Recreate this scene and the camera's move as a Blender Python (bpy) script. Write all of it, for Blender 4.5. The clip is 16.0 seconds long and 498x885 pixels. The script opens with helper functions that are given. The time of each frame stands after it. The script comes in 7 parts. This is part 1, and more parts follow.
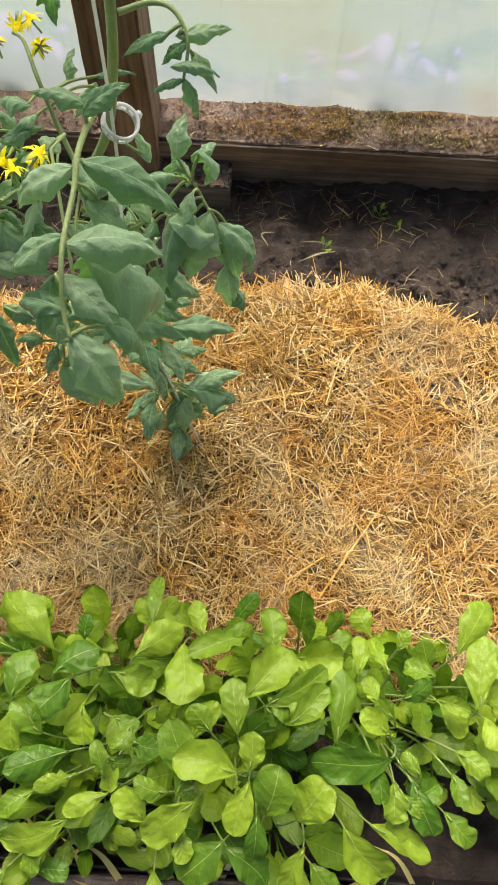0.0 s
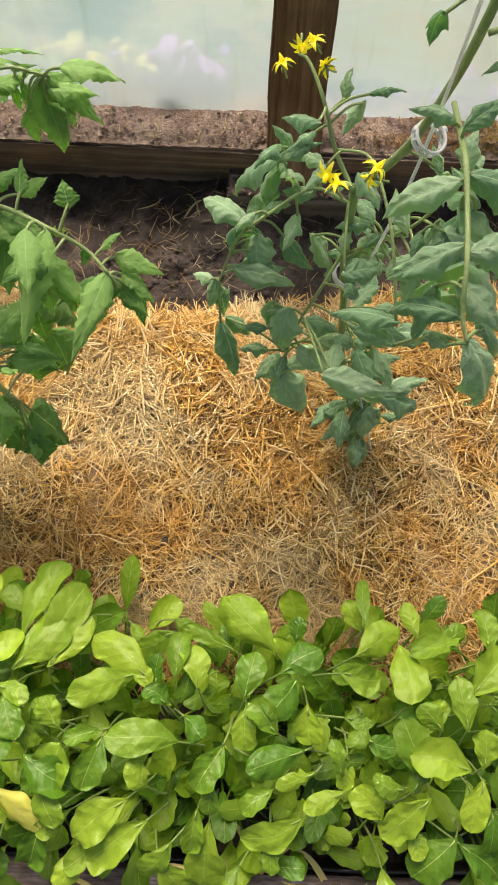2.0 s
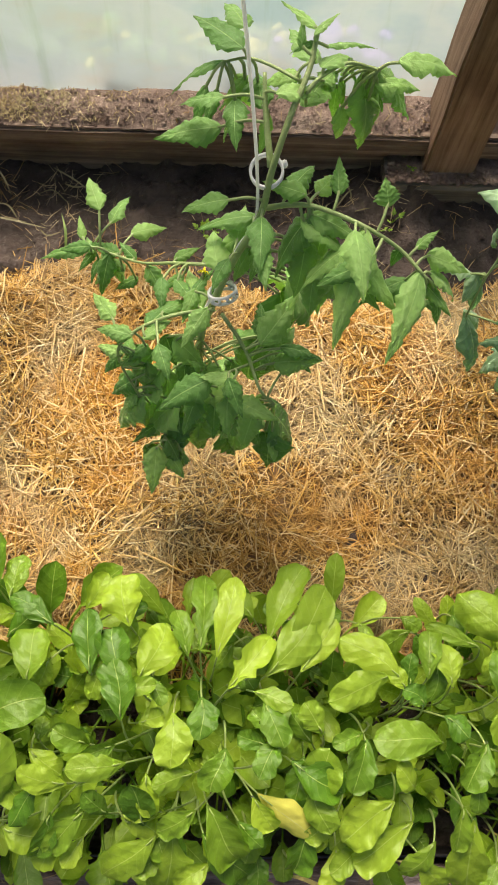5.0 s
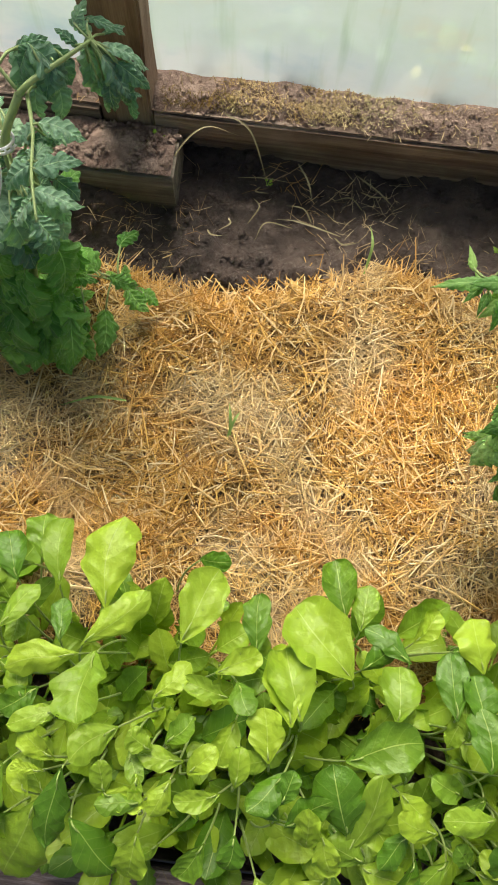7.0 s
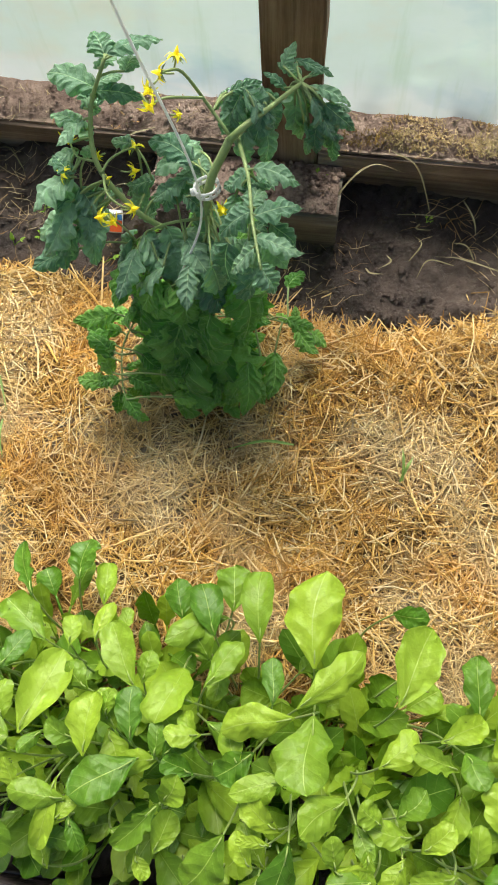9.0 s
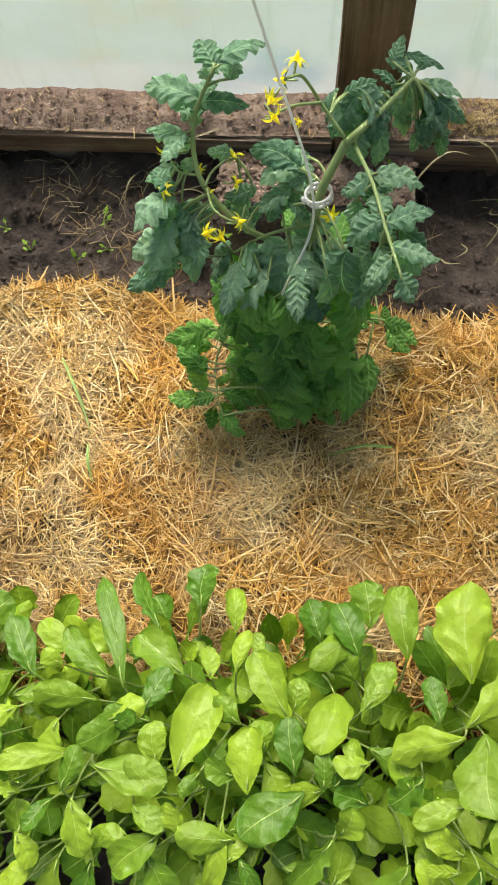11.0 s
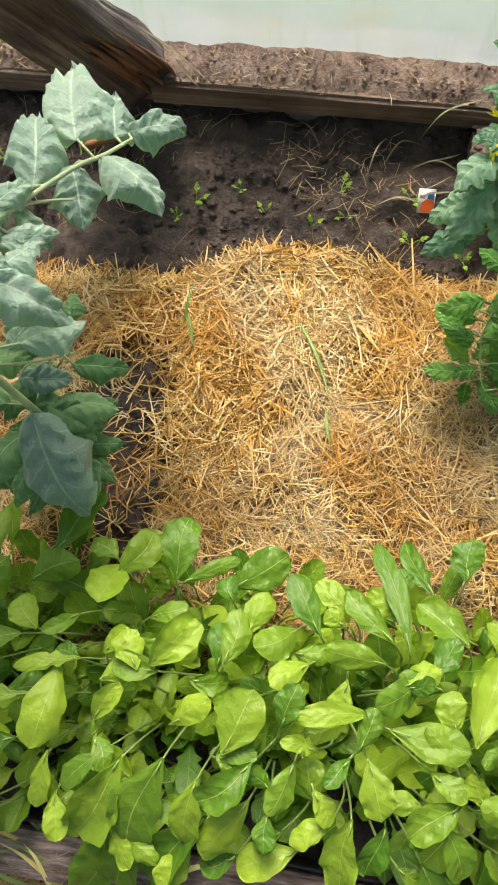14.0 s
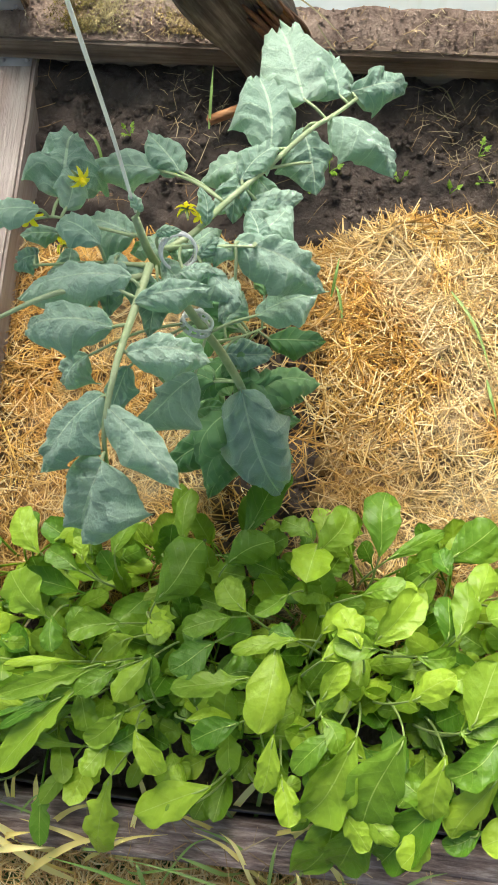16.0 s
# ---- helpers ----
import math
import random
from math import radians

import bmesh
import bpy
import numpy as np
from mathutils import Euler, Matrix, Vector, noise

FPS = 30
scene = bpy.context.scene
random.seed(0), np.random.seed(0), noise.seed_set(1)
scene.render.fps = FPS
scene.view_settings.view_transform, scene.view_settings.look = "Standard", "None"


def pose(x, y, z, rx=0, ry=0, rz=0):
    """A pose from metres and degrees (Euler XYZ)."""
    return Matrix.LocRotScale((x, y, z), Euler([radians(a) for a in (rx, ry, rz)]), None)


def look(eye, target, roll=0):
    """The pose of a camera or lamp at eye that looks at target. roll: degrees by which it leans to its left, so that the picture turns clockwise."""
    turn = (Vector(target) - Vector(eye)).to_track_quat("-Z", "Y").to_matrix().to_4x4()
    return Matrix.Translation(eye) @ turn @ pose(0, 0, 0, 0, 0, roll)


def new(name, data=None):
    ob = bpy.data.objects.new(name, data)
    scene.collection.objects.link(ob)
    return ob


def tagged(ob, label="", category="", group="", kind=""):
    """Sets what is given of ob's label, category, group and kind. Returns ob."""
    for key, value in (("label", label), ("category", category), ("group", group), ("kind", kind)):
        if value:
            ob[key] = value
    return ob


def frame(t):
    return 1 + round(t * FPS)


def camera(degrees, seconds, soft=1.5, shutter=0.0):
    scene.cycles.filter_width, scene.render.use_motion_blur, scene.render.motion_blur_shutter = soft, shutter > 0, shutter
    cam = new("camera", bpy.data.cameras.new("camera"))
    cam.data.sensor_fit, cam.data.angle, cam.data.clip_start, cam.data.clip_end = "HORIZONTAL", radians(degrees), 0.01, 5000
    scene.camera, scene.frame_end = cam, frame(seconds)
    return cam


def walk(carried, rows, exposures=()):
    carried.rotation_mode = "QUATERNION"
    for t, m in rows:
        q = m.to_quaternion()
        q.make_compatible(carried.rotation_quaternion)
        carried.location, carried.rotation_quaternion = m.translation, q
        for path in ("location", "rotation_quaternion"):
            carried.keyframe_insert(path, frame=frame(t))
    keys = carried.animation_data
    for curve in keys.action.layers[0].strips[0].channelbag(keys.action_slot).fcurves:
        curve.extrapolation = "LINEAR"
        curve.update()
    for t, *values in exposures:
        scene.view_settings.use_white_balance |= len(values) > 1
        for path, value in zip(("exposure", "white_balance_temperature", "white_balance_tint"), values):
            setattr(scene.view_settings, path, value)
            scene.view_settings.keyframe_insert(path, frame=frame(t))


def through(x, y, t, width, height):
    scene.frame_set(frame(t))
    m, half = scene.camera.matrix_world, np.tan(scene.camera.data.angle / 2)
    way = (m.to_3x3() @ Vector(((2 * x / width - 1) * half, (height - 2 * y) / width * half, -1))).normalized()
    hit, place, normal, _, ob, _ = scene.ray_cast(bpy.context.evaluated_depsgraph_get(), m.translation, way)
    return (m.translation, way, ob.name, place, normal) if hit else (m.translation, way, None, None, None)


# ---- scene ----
cam = camera(34.62, 16.0, soft=1.8)
PATH = [
    (0, -0.0000, -0.0000, 1.1990, 17.78, -0.94, 3.23),
    (0.5, -0.0166, -0.0009, 1.2062, 17.82, -0.72, 4.95),
    (1, -0.1147, -0.0009, 1.2117, 17.73, -0.40, 3.64),
    (1.5, -0.2130, -0.0314, 1.2168, 18.40, -0.14, 2.30),
    (2, -0.2639, -0.0310, 1.2161, 18.78, -0.51, 2.65),
    (2.5, -0.2727, -0.0204, 1.2050, 19.17, -0.22, 4.57),
    (3, -0.3607, 0.0114, 1.2015, 18.22, 0.34, 3.24),
    (3.2, -0.4062, 0.0064, 1.2054, 18.21, 0.93, 1.31),
    (5.3, -0.6523, -0.0139, 1.1998, 17.06, -1.80, 0.27),
    (5.5, -0.7088, -0.0104, 1.1949, 16.69, -1.53, -0.54),
    (6, -0.8500, -0.0213, 1.1945, 16.40, -1.92, -1.37),
    (6.5, -0.9136, -0.0087, 1.1849, 16.65, -1.08, 4.95),
    (7, -0.9946, 0.0282, 1.1854, 16.05, -0.84, 7.32),
    (7.5, -1.0857, -0.0018, 1.1658, 17.99, 1.88, 5.51),
    (8, -1.1489, -0.0064, 1.1637, 17.79, 2.49, 4.28),
    (8.5, -1.1674, 0.0140, 1.1650, 17.90, 2.30, 6.41),
    (9, -1.1856, 0.0423, 1.1602, 17.86, 2.34, 8.33),
    (9.5, -1.2314, 0.0675, 1.1546, 17.43, 3.16, 5.32),
    (9.7, -1.2555, 0.0779, 1.1543, 17.06, 3.35, 3.91),
    (11.8, -1.3791, 0.0662, 1.1461, 16.24, 2.18, 3.60),
    (12, -1.3833, 0.0545, 1.1475, 16.47, 2.98, 5.35),
    (12.5, -1.4472, 0.0433, 1.1224, 16.09, 2.81, 5.53),
    (13, -1.5619, 0.0200, 1.1306, 15.52, 3.58, 3.22),
    (13.5, -1.6211, 0.0163, 1.1353, 15.63, 3.53, 5.37),
    (14, -1.6601, 0.0125, 1.1379, 16.18, 3.45, 8.53),
    (14.5, -1.7360, 0.0043, 1.1296, 15.46, 4.24, 5.66),
    (15, -1.8157, -0.0080, 1.1300, 14.81, 4.91, 3.14),
    (15.5, -1.8722, -0.0134, 1.1327, 15.00, 4.44, 3.15),
    (16, -1.9080, -0.0270, 1.1235, 15.13, 3.37, 5.95),
]
walk(cam, [(t, pose(*p)) for t, *p in PATH], [(0.0, 0.03, 7050, 16), (3.0, 0.05, 7250, 19), (6.0, 0.07, 7150, 17), (9.0, 0.11, 6600, 12), (12.0, 0.03, 6900, 14), (14.0, 0.1, 6900, 15), (16.0, 0.28, 6550, 12)])

# ---- daylight ----
world = bpy.data.worlds.new("world")
scene.world = world
world.use_nodes = True
wn, wl = world.node_tree.nodes, world.node_tree.links
sky = wn.new("ShaderNodeTexSky")
sky.sky_type, sky.sun_disc = "NISHITA", False
sky.sun_elevation, sky.sun_rotation = radians(52), radians(-12)
sky.dust_density, sky.ozone_density = 5.0, 0.6
wn["Background"].inputs[1].default_value = 0.102
wl.new(sky.outputs[0], wn["Background"].inputs[0])
sun = new("sun", bpy.data.lights.new("sun", "SUN"))
sun.data.energy, sun.data.angle, sun.data.color = 3.65, radians(28), (1.0, 0.94, 0.85)
sun.matrix_world = look((-0.2 * 6.16, 0.98 * 6.16, 7.88), (0, 0, 0))


# ---- materials ----
class Nodes:
    """A small helper that wires nodes of one material."""

    def __init__(self, name):
        self.mat = bpy.data.materials.new(name)
        self.mat.use_nodes = True
        self.tree = self.mat.node_tree
        self.bsdf = self.tree.nodes["Principled BSDF"]
        self.out = self.tree.nodes["Material Output"]

    def node(self, kind, **values):
        n = self.tree.nodes.new(kind)
        for key, value in values.items():
            n.inputs[key].default_value = value
        return n

    def link(self, a, b):
        self.tree.links.new(a, b)

    def coord(self, which="Object"):
        return self.node("ShaderNodeTexCoord").outputs[which]

    def noise(self, scale, detail=4, rough=0.6, at=None, stretch=None):
        n = self.node("ShaderNodeTexNoise", Scale=scale, Detail=detail, Roughness=rough)
        at = at or self.coord()
        if stretch:
            m = self.node("ShaderNodeMapping", Scale=stretch)
            self.link(at, m.inputs[0])
            at = m.outputs[0]
        self.link(at, n.inputs[0])
        return n.outputs[0]

    def ramp(self, value, *stops):
        r = self.tree.nodes.new("ShaderNodeValToRGB")
        e = r.color_ramp.elements
        while len(e) < len(stops):
            e.new(0.5)
        for one, (at, colour) in zip(e, stops):
            one.position, one.color = at, (*colour, 1) if len(colour) == 3 else (colour[0],) * 3 + (1,)
        self.link(value, r.inputs[0])
        return r.outputs[0]

    def math(self, op, a, b=0.0, clamp=False):
        m = self.tree.nodes.new("ShaderNodeMath")
        m.operation, m.use_clamp = op, clamp
        for k, v in enumerate((a, b)):
            if isinstance(v, (int, float)):
                m.inputs[k].default_value = v
            else:
                self.link(v, m.inputs[k])
        return m.outputs[0]

    def mix(self, factor, a, b, how="MIX"):
        m = self.tree.nodes.new("ShaderNodeMix")
        m.data_type, m.blend_type = "RGBA", how
        for k, v in ((0, factor), (6, a), (7, b)):
            if isinstance(v, (int, float)):
                m.inputs[k].default_value = v
            elif isinstance(v, tuple):
                m.inputs[k].default_value = (*v, 1)
            else:
                self.link(v, m.inputs[k])
        return m.outputs[2]

    def set(self, **values):
        for key, value in values.items():
            socket = self.bsdf.inputs[key.replace("_", " ")]
            if isinstance(value, (int, float)):
                socket.default_value = value
            elif isinstance(value, tuple):
                socket.default_value = (*value, 1)
            else:
                self.link(value, socket)

    def bump(self, height, distance=0.004, strength=1.0):
        b = self.node("ShaderNodeBump", Distance=distance, Strength=strength)
        self.link(height, b.inputs["Height"])
        self.link(b.outputs[0], self.bsdf.inputs["Normal"])

    def random(self):
        return self.tree.nodes.new("ShaderNodeObjectInfo").outputs["Random"]

    def island(self):
        return self.tree.nodes.new("ShaderNodeNewGeometry").outputs["Random Per Island"]


def leaf_material(name, dark, light, rib, glow, rough=0.45, veins=9, wrinkle=0.002, rib_width=0.05, fuzz=0.0, fleck=None, vein=0.35, side_veins=0.35, grain=0.35, pucker=0.0, midrib=0.75):
    """A leaf blade: veins from its own UV (u across, v along), per-leaf tone, light that comes through."""
    n = Nodes(name)
    uv = n.node("ShaderNodeSeparateXYZ")
    n.link(n.coord("UV"), uv.inputs[0])
    across = n.math("ABSOLUTE", n.math("SUBTRACT", uv.outputs[0], 0.5))
    ribs = n.math("LESS_THAN", across, rib_width * 0.5)
    slant = n.math("SUBTRACT", uv.outputs[1], n.math("MULTIPLY", across, 0.44))
    slant = n.math("ADD", slant, n.math("MULTIPLY", n.noise(30, 2), 0.03))
    wave = n.math("ABSOLUTE", n.math("SINE", n.math("MULTIPLY", slant, veins * 3.1416)))
    side = n.math("SUBTRACT", 1.0, n.math("MULTIPLY", wave, 6.5), clamp=True)
    tone = n.ramp(n.math("ADD", n.math("MULTIPLY", n.random(), 0.72), n.math("MULTIPLY", n.noise(26), 0.28)), (0.2, dark), (0.85, light))
    if fleck:
        tone = n.mix(n.ramp(n.noise(9, 2), (0.6, (0,)), (0.72, (1,))), tone, fleck)
    tone = n.mix(n.math("MULTIPLY", side, side_veins), tone, rib)
    tone = n.mix(n.math("MULTIPLY", ribs, midrib), tone, rib)
    n.set(Base_Color=tone, Roughness=rough, Specular_IOR_Level=0.26)
    if fuzz:
        n.set(Sheen_Weight=fuzz, Sheen_Roughness=0.4)
    relief = n.math("SUBTRACT", n.math("MULTIPLY", wave, 0.8), n.math("MULTIPLY", ribs, 0.5))
    relief = n.math("ADD", relief, n.math("MULTIPLY", n.noise(48, 2, 0.5), pucker))
    n.bump(n.math("ADD", n.math("MULTIPLY", relief, vein), n.math("MULTIPLY", n.noise(160, 4, 0.7), grain if not pucker else 0.4)), wrinkle)
    if pucker:
        n.bsdf.inputs["Specular IOR Level"].default_value = 0.34
    through = n.node("ShaderNodeBsdfTranslucent")
    n.link(n.mix(1.0, tone, glow, "MULTIPLY"), through.inputs[0])
    both = n.node("ShaderNodeAddShader")
    n.link(n.bsdf.outputs[0], both.inputs[0])
    n.link(through.outputs[0], both.inputs[1])
    n.link(both.outputs[0], n.out.inputs[0])
    return n.mat


def stalk_material(name, a, b, rough=0.5):
    n = Nodes(name)
    n.set(Base_Color=n.ramp(n.noise(40), (0.3, a), (0.7, b)), Roughness=rough, Sheen_Weight=0.08)
    n.bump(n.noise(300, 2), 0.001)
    return n.mat


def wood_material(name, dark, mid, pale, grain=(2.5, 60, 60), rough=0.8):
    n = Nodes(name)
    fine = n.noise(1.0, 6, 0.7, stretch=grain)
    broad = n.noise(7, 4)
    tone = n.ramp(n.math("ADD", n.math("MULTIPLY", fine, 0.65), n.math("MULTIPLY", broad, 0.35)), (0.33, dark), (0.5, mid), (0.68, pale))
    n.set(Base_Color=tone, Roughness=rough, Specular_IOR_Level=0.2)
    n.bump(n.math("ADD", fine, n.math("MULTIPLY", broad, 0.5)), 0.006)
    return n.mat


def straw_material(name, stops, patch=1.0):
    """Straw: each stalk its own tone; bleached, orange and damp brown areas across the bed."""
    n = Nodes(name)
    tone = n.ramp(n.island(), *stops)
    orange = n.ramp(n.noise(5.5, 3, stretch=(1, 1.3, 1)), (0.42, (0,)), (0.62, (1,)))
    tone = n.mix(n.math("MULTIPLY", orange, 0.42 * patch), tone, (0.68, 0.31, 0.045))
    bleached = n.ramp(n.noise(4.1, 4, stretch=(1.2, 1, 1)), (0.48, (0,)), (0.62, (1,)))
    tone = n.mix(n.math("MULTIPLY", bleached, 0.4 * patch), tone, (0.86, 0.75, 0.47))
    damp = n.ramp(n.noise(3.3, 5, 0.65, stretch=(1, 0.8, 1)), (0.48, (0,)), (0.7, (1,)))
    tone = n.mix(n.math("MULTIPLY", damp, 0.6 * patch), tone, (0.2, 0.13, 0.045))
    mould = n.ramp(n.noise(9, 3, stretch=(0.8, 1.1, 1)), (0.62, (0,)), (0.75, (1,)))
    tone = n.mix(n.math("MULTIPLY", mould, 0.35 * patch), tone, (0.26, 0.24, 0.14))
    n.set(Base_Color=tone, Roughness=0.42, Specular_IOR_Level=0.5)
    return n.mat


def soil_material(name, dark, light, rough=0.75, size=1.0):
    n = Nodes(name)
    tone = n.ramp(n.noise(9 * size, 8, 0.7), (0.35, dark), (0.7, light))
    n.set(Base_Color=tone, Roughness=n.ramp(n.noise(5), (0.4, (rough * 0.65,)), (0.65, (rough * 1.15,))), Specular_IOR_Level=0.4)
    n.bump(n.math("ADD", n.noise(60 * size, 6, 0.75), n.math("MULTIPLY", n.noise(220, 3), 0.4)), 0.009)
    return n.mat


def plain_material(name, colour, rough=0.4, **more):
    n = Nodes(name)
    n.set(Base_Color=n.ramp(n.noise(60), (0.3, tuple(c * 0.88 for c in colour)), (0.7, colour)), Roughness=rough, **more)
    return n.mat


def milky_material(name, colour, rough):
    """White plastic that lets some light through."""
    n = Nodes(name)
    n.set(Base_Color=n.ramp(n.noise(60), (0.3, tuple(c * 0.93 for c in colour)), (0.7, colour)), Roughness=rough)
    through = n.node("ShaderNodeBsdfTranslucent", Color=(*colour, 1))
    both = n.node("ShaderNodeMixShader", Fac=0.45)
    n.link(n.bsdf.outputs[0], both.inputs[1])
    n.link(through.outputs[0], both.inputs[2])
    n.link(both.outputs[0], n.out.inputs[0])
    return n.mat


ROCKET = leaf_material("rocket_leaf", (0.075, 0.19, 0.012), (0.305, 0.455, 0.034), (0.44, 0.57, 0.16), (0.18, 0.23, 0.035), 0.34, 6, 0.003, 0.022, vein=0.14, side_veins=0.16, pucker=6.0, midrib=0.6)
ROCKET_YELLOW = leaf_material("yellowed_rocket_leaf", (0.45, 0.48, 0.06), (0.62, 0.6, 0.12), (0.6, 0.6, 0.3), (0.4, 0.4, 0.12), 0.4, 6, 0.002, 0.02, vein=0.1, side_veins=0.1)
TOMATO_A = leaf_material("smooth_tomato_leaf", (0.13, 0.25, 0.13), (0.33, 0.46, 0.29), (0.42, 0.53, 0.34), (0.36, 0.5, 0.17), 0.46, 6, 0.0025, 0.03, 0.18, vein=0.24, side_veins=0.2, grain=0.9)
TOMATO_B = leaf_material("light_tomato_leaf", (0.085, 0.205, 0.045), (0.24, 0.4, 0.115), (0.32, 0.47, 0.18), (0.4, 0.55, 0.14), 0.44, 6, 0.0025, 0.028, 0.15, vein=0.18, side_veins=0.2, grain=0.9)
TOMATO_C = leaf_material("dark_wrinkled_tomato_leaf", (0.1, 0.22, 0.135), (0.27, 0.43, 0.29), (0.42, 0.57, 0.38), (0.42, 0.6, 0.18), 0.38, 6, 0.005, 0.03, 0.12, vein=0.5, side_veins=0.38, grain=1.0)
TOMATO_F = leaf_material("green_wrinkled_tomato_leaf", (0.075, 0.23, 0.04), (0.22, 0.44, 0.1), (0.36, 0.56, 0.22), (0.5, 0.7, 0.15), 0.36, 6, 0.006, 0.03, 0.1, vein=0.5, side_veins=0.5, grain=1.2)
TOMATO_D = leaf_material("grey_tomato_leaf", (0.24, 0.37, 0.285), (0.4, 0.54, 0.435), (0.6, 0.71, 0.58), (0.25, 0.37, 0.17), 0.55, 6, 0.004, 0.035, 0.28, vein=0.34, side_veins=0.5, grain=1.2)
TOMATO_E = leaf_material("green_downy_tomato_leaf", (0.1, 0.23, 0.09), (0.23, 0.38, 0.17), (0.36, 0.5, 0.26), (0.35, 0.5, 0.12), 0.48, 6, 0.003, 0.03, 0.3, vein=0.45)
STEM_A = stalk_material("tomato_stem", (0.22, 0.32, 0.1), (0.36, 0.46, 0.18))
STEM_D = stalk_material("pale_tomato_stem", (0.32, 0.42, 0.2), (0.48, 0.56, 0.32))
PETIOLE = stalk_material("rocket_stalk", (0.3, 0.44, 0.09), (0.44, 0.57, 0.18), 0.4)
PETAL = leaf_material("petal", (0.78, 0.66, 0.03), (0.88, 0.78, 0.07), (0.9, 0.8, 0.12), (0.6, 0.6, 0.2), 0.5, 1, 0.0005, 0.02, side_veins=0.0)
STRAW = straw_material("straw", ((0.0, (0.1, 0.05, 0.012)), (0.28, (0.42, 0.22, 0.04)), (0.62, (0.86, 0.53, 0.14)), (1.0, (0.97, 0.83, 0.5))))
# The sheet below the stalks: shade between them is put into its dark colour.
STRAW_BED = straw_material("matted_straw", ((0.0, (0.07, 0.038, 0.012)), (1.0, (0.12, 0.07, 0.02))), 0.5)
DRY = straw_material("dry_grass", ((0.0, (0.16, 0.1, 0.05)), (0.5, (0.33, 0.23, 0.11)), (1.0, (0.55, 0.45, 0.27))))
SOIL = soil_material("wet_soil", (0.032, 0.023, 0.019), (0.15, 0.11, 0.088), 0.58)
CRUMB = soil_material("dry_crumbly_soil", (0.17, 0.11, 0.085), (0.5, 0.37, 0.29), 0.95, 2)
BOARD = wood_material("weathered_board", (0.05, 0.035, 0.026), (0.18, 0.13, 0.097), (0.38, 0.3, 0.235))
POST = wood_material("brown_post", (0.07, 0.042, 0.027), (0.24, 0.155, 0.1), (0.42, 0.3, 0.21), (60, 60, 2.5))
GREY_WOOD = wood_material("grey_weathered_wood", (0.055, 0.035, 0.032), (0.3, 0.225, 0.205), (0.75, 0.64, 0.59), (18, 130, 130))
BLOCK = wood_material("old_grey_block", (0.05, 0.042, 0.032), (0.15, 0.128, 0.1), (0.32, 0.285, 0.22))
PALE_WOOD = wood_material("pale_painted_wood", (0.17, 0.115, 0.095), (0.4, 0.32, 0.28), (0.56, 0.49, 0.45), (60, 2.5, 60))
PLASTIC = milky_material("white_plastic", (0.95, 0.96, 0.97), 0.3)
TWINE = milky_material("white_twine", (0.96, 0.96, 0.94), 0.8)
GRASS = plain_material("grass_blade", (0.13, 0.25, 0.04), 0.5)
STEEL = plain_material("galvanised_steel", (0.4, 0.36, 0.345), 0.62, Metallic=0.25)
LINER = plain_material("black_liner", (0.025, 0.022, 0.022), 0.35)


def film_material():
    """Milky greenhouse film: light comes through, what stands behind shows blurred; dust and algae on it; glints and
    blurred colours painted in.
    """
    n = Nodes("greenhouse_film")
    blur = n.node("ShaderNodeBsdfRefraction", IOR=1.03, Roughness=0.4)
    blur.inputs["Color"].default_value = (0.85, 0.95, 0.97, 1)
    milk = n.node("ShaderNodeBsdfTranslucent")
    # Patchy tint: dirt, plus blurred light from behind painted into the film's colour.
    film_tint = n.ramp(n.noise(3.2, 5, 0.6, stretch=(1, 1, 1.6)), (0.34, (0.5, 0.74, 0.86)), (0.46, (0.74, 0.92, 0.97)), (0.54, (0.69, 0.88, 0.9)), (0.61, (0.72, 0.83, 0.8)), (0.7, (0.6, 0.74, 0.72)))
    streak = n.ramp(n.noise(1.0, 4, 0.6, stretch=(34, 1, 3.5)), (0.56, (1, 1, 1)), (0.74, (0.74, 0.82, 0.72)))
    # Thin bright lines: glints on the film's wrinkles, put into its colour.
    curl = n.ramp(n.noise(2.6, 1, 0.3, stretch=(1, 1, 2.2)), (0.495, (0,)), (0.505, (1,)), (0.515, (0,)))
    film_tint = n.mix(n.math("MULTIPLY", curl, n.ramp(n.noise(1.9, 2), (0.5, (0,)), (0.65, (0.5,)))), film_tint, (0.95, 0.97, 0.98))
    film_tint = n.mix(1.0, film_tint, streak, "MULTIPLY")
    n.link(film_tint, milk.inputs[0])
    n.set(Base_Color=(0.8, 0.82, 0.82), Roughness=0.25)
    a = n.node("ShaderNodeMixShader")
    a.inputs[0].default_value = 0.42
    n.link(milk.outputs[0], a.inputs[1])
    n.link(blur.outputs[0], a.inputs[2])
    b = n.node("ShaderNodeMixShader")
    b.inputs[0].default_value = 0.1
    n.link(a.outputs[0], b.inputs[1])
    n.link(n.bsdf.outputs[0], b.inputs[2])
    n.bump(n.noise(14, 4, 0.6, stretch=(1, 1, 0.35)), 0.01)
    n.link(b.outputs[0], n.out.inputs[0])
    return n.mat


FILM = film_material()


# ---- mesh helpers ----
def mesh_of(name, bm, material, smooth=True):
    me = bpy.data.meshes.new(name)
    bm.to_mesh(me)
    bm.free()
    me.materials.append(material)
    if smooth:
        me.polygons.foreach_set("use_smooth", [True] * len(me.polygons))
    if smooth == "edges":
        me.set_sharp_from_angle(angle=radians(32))
    return me


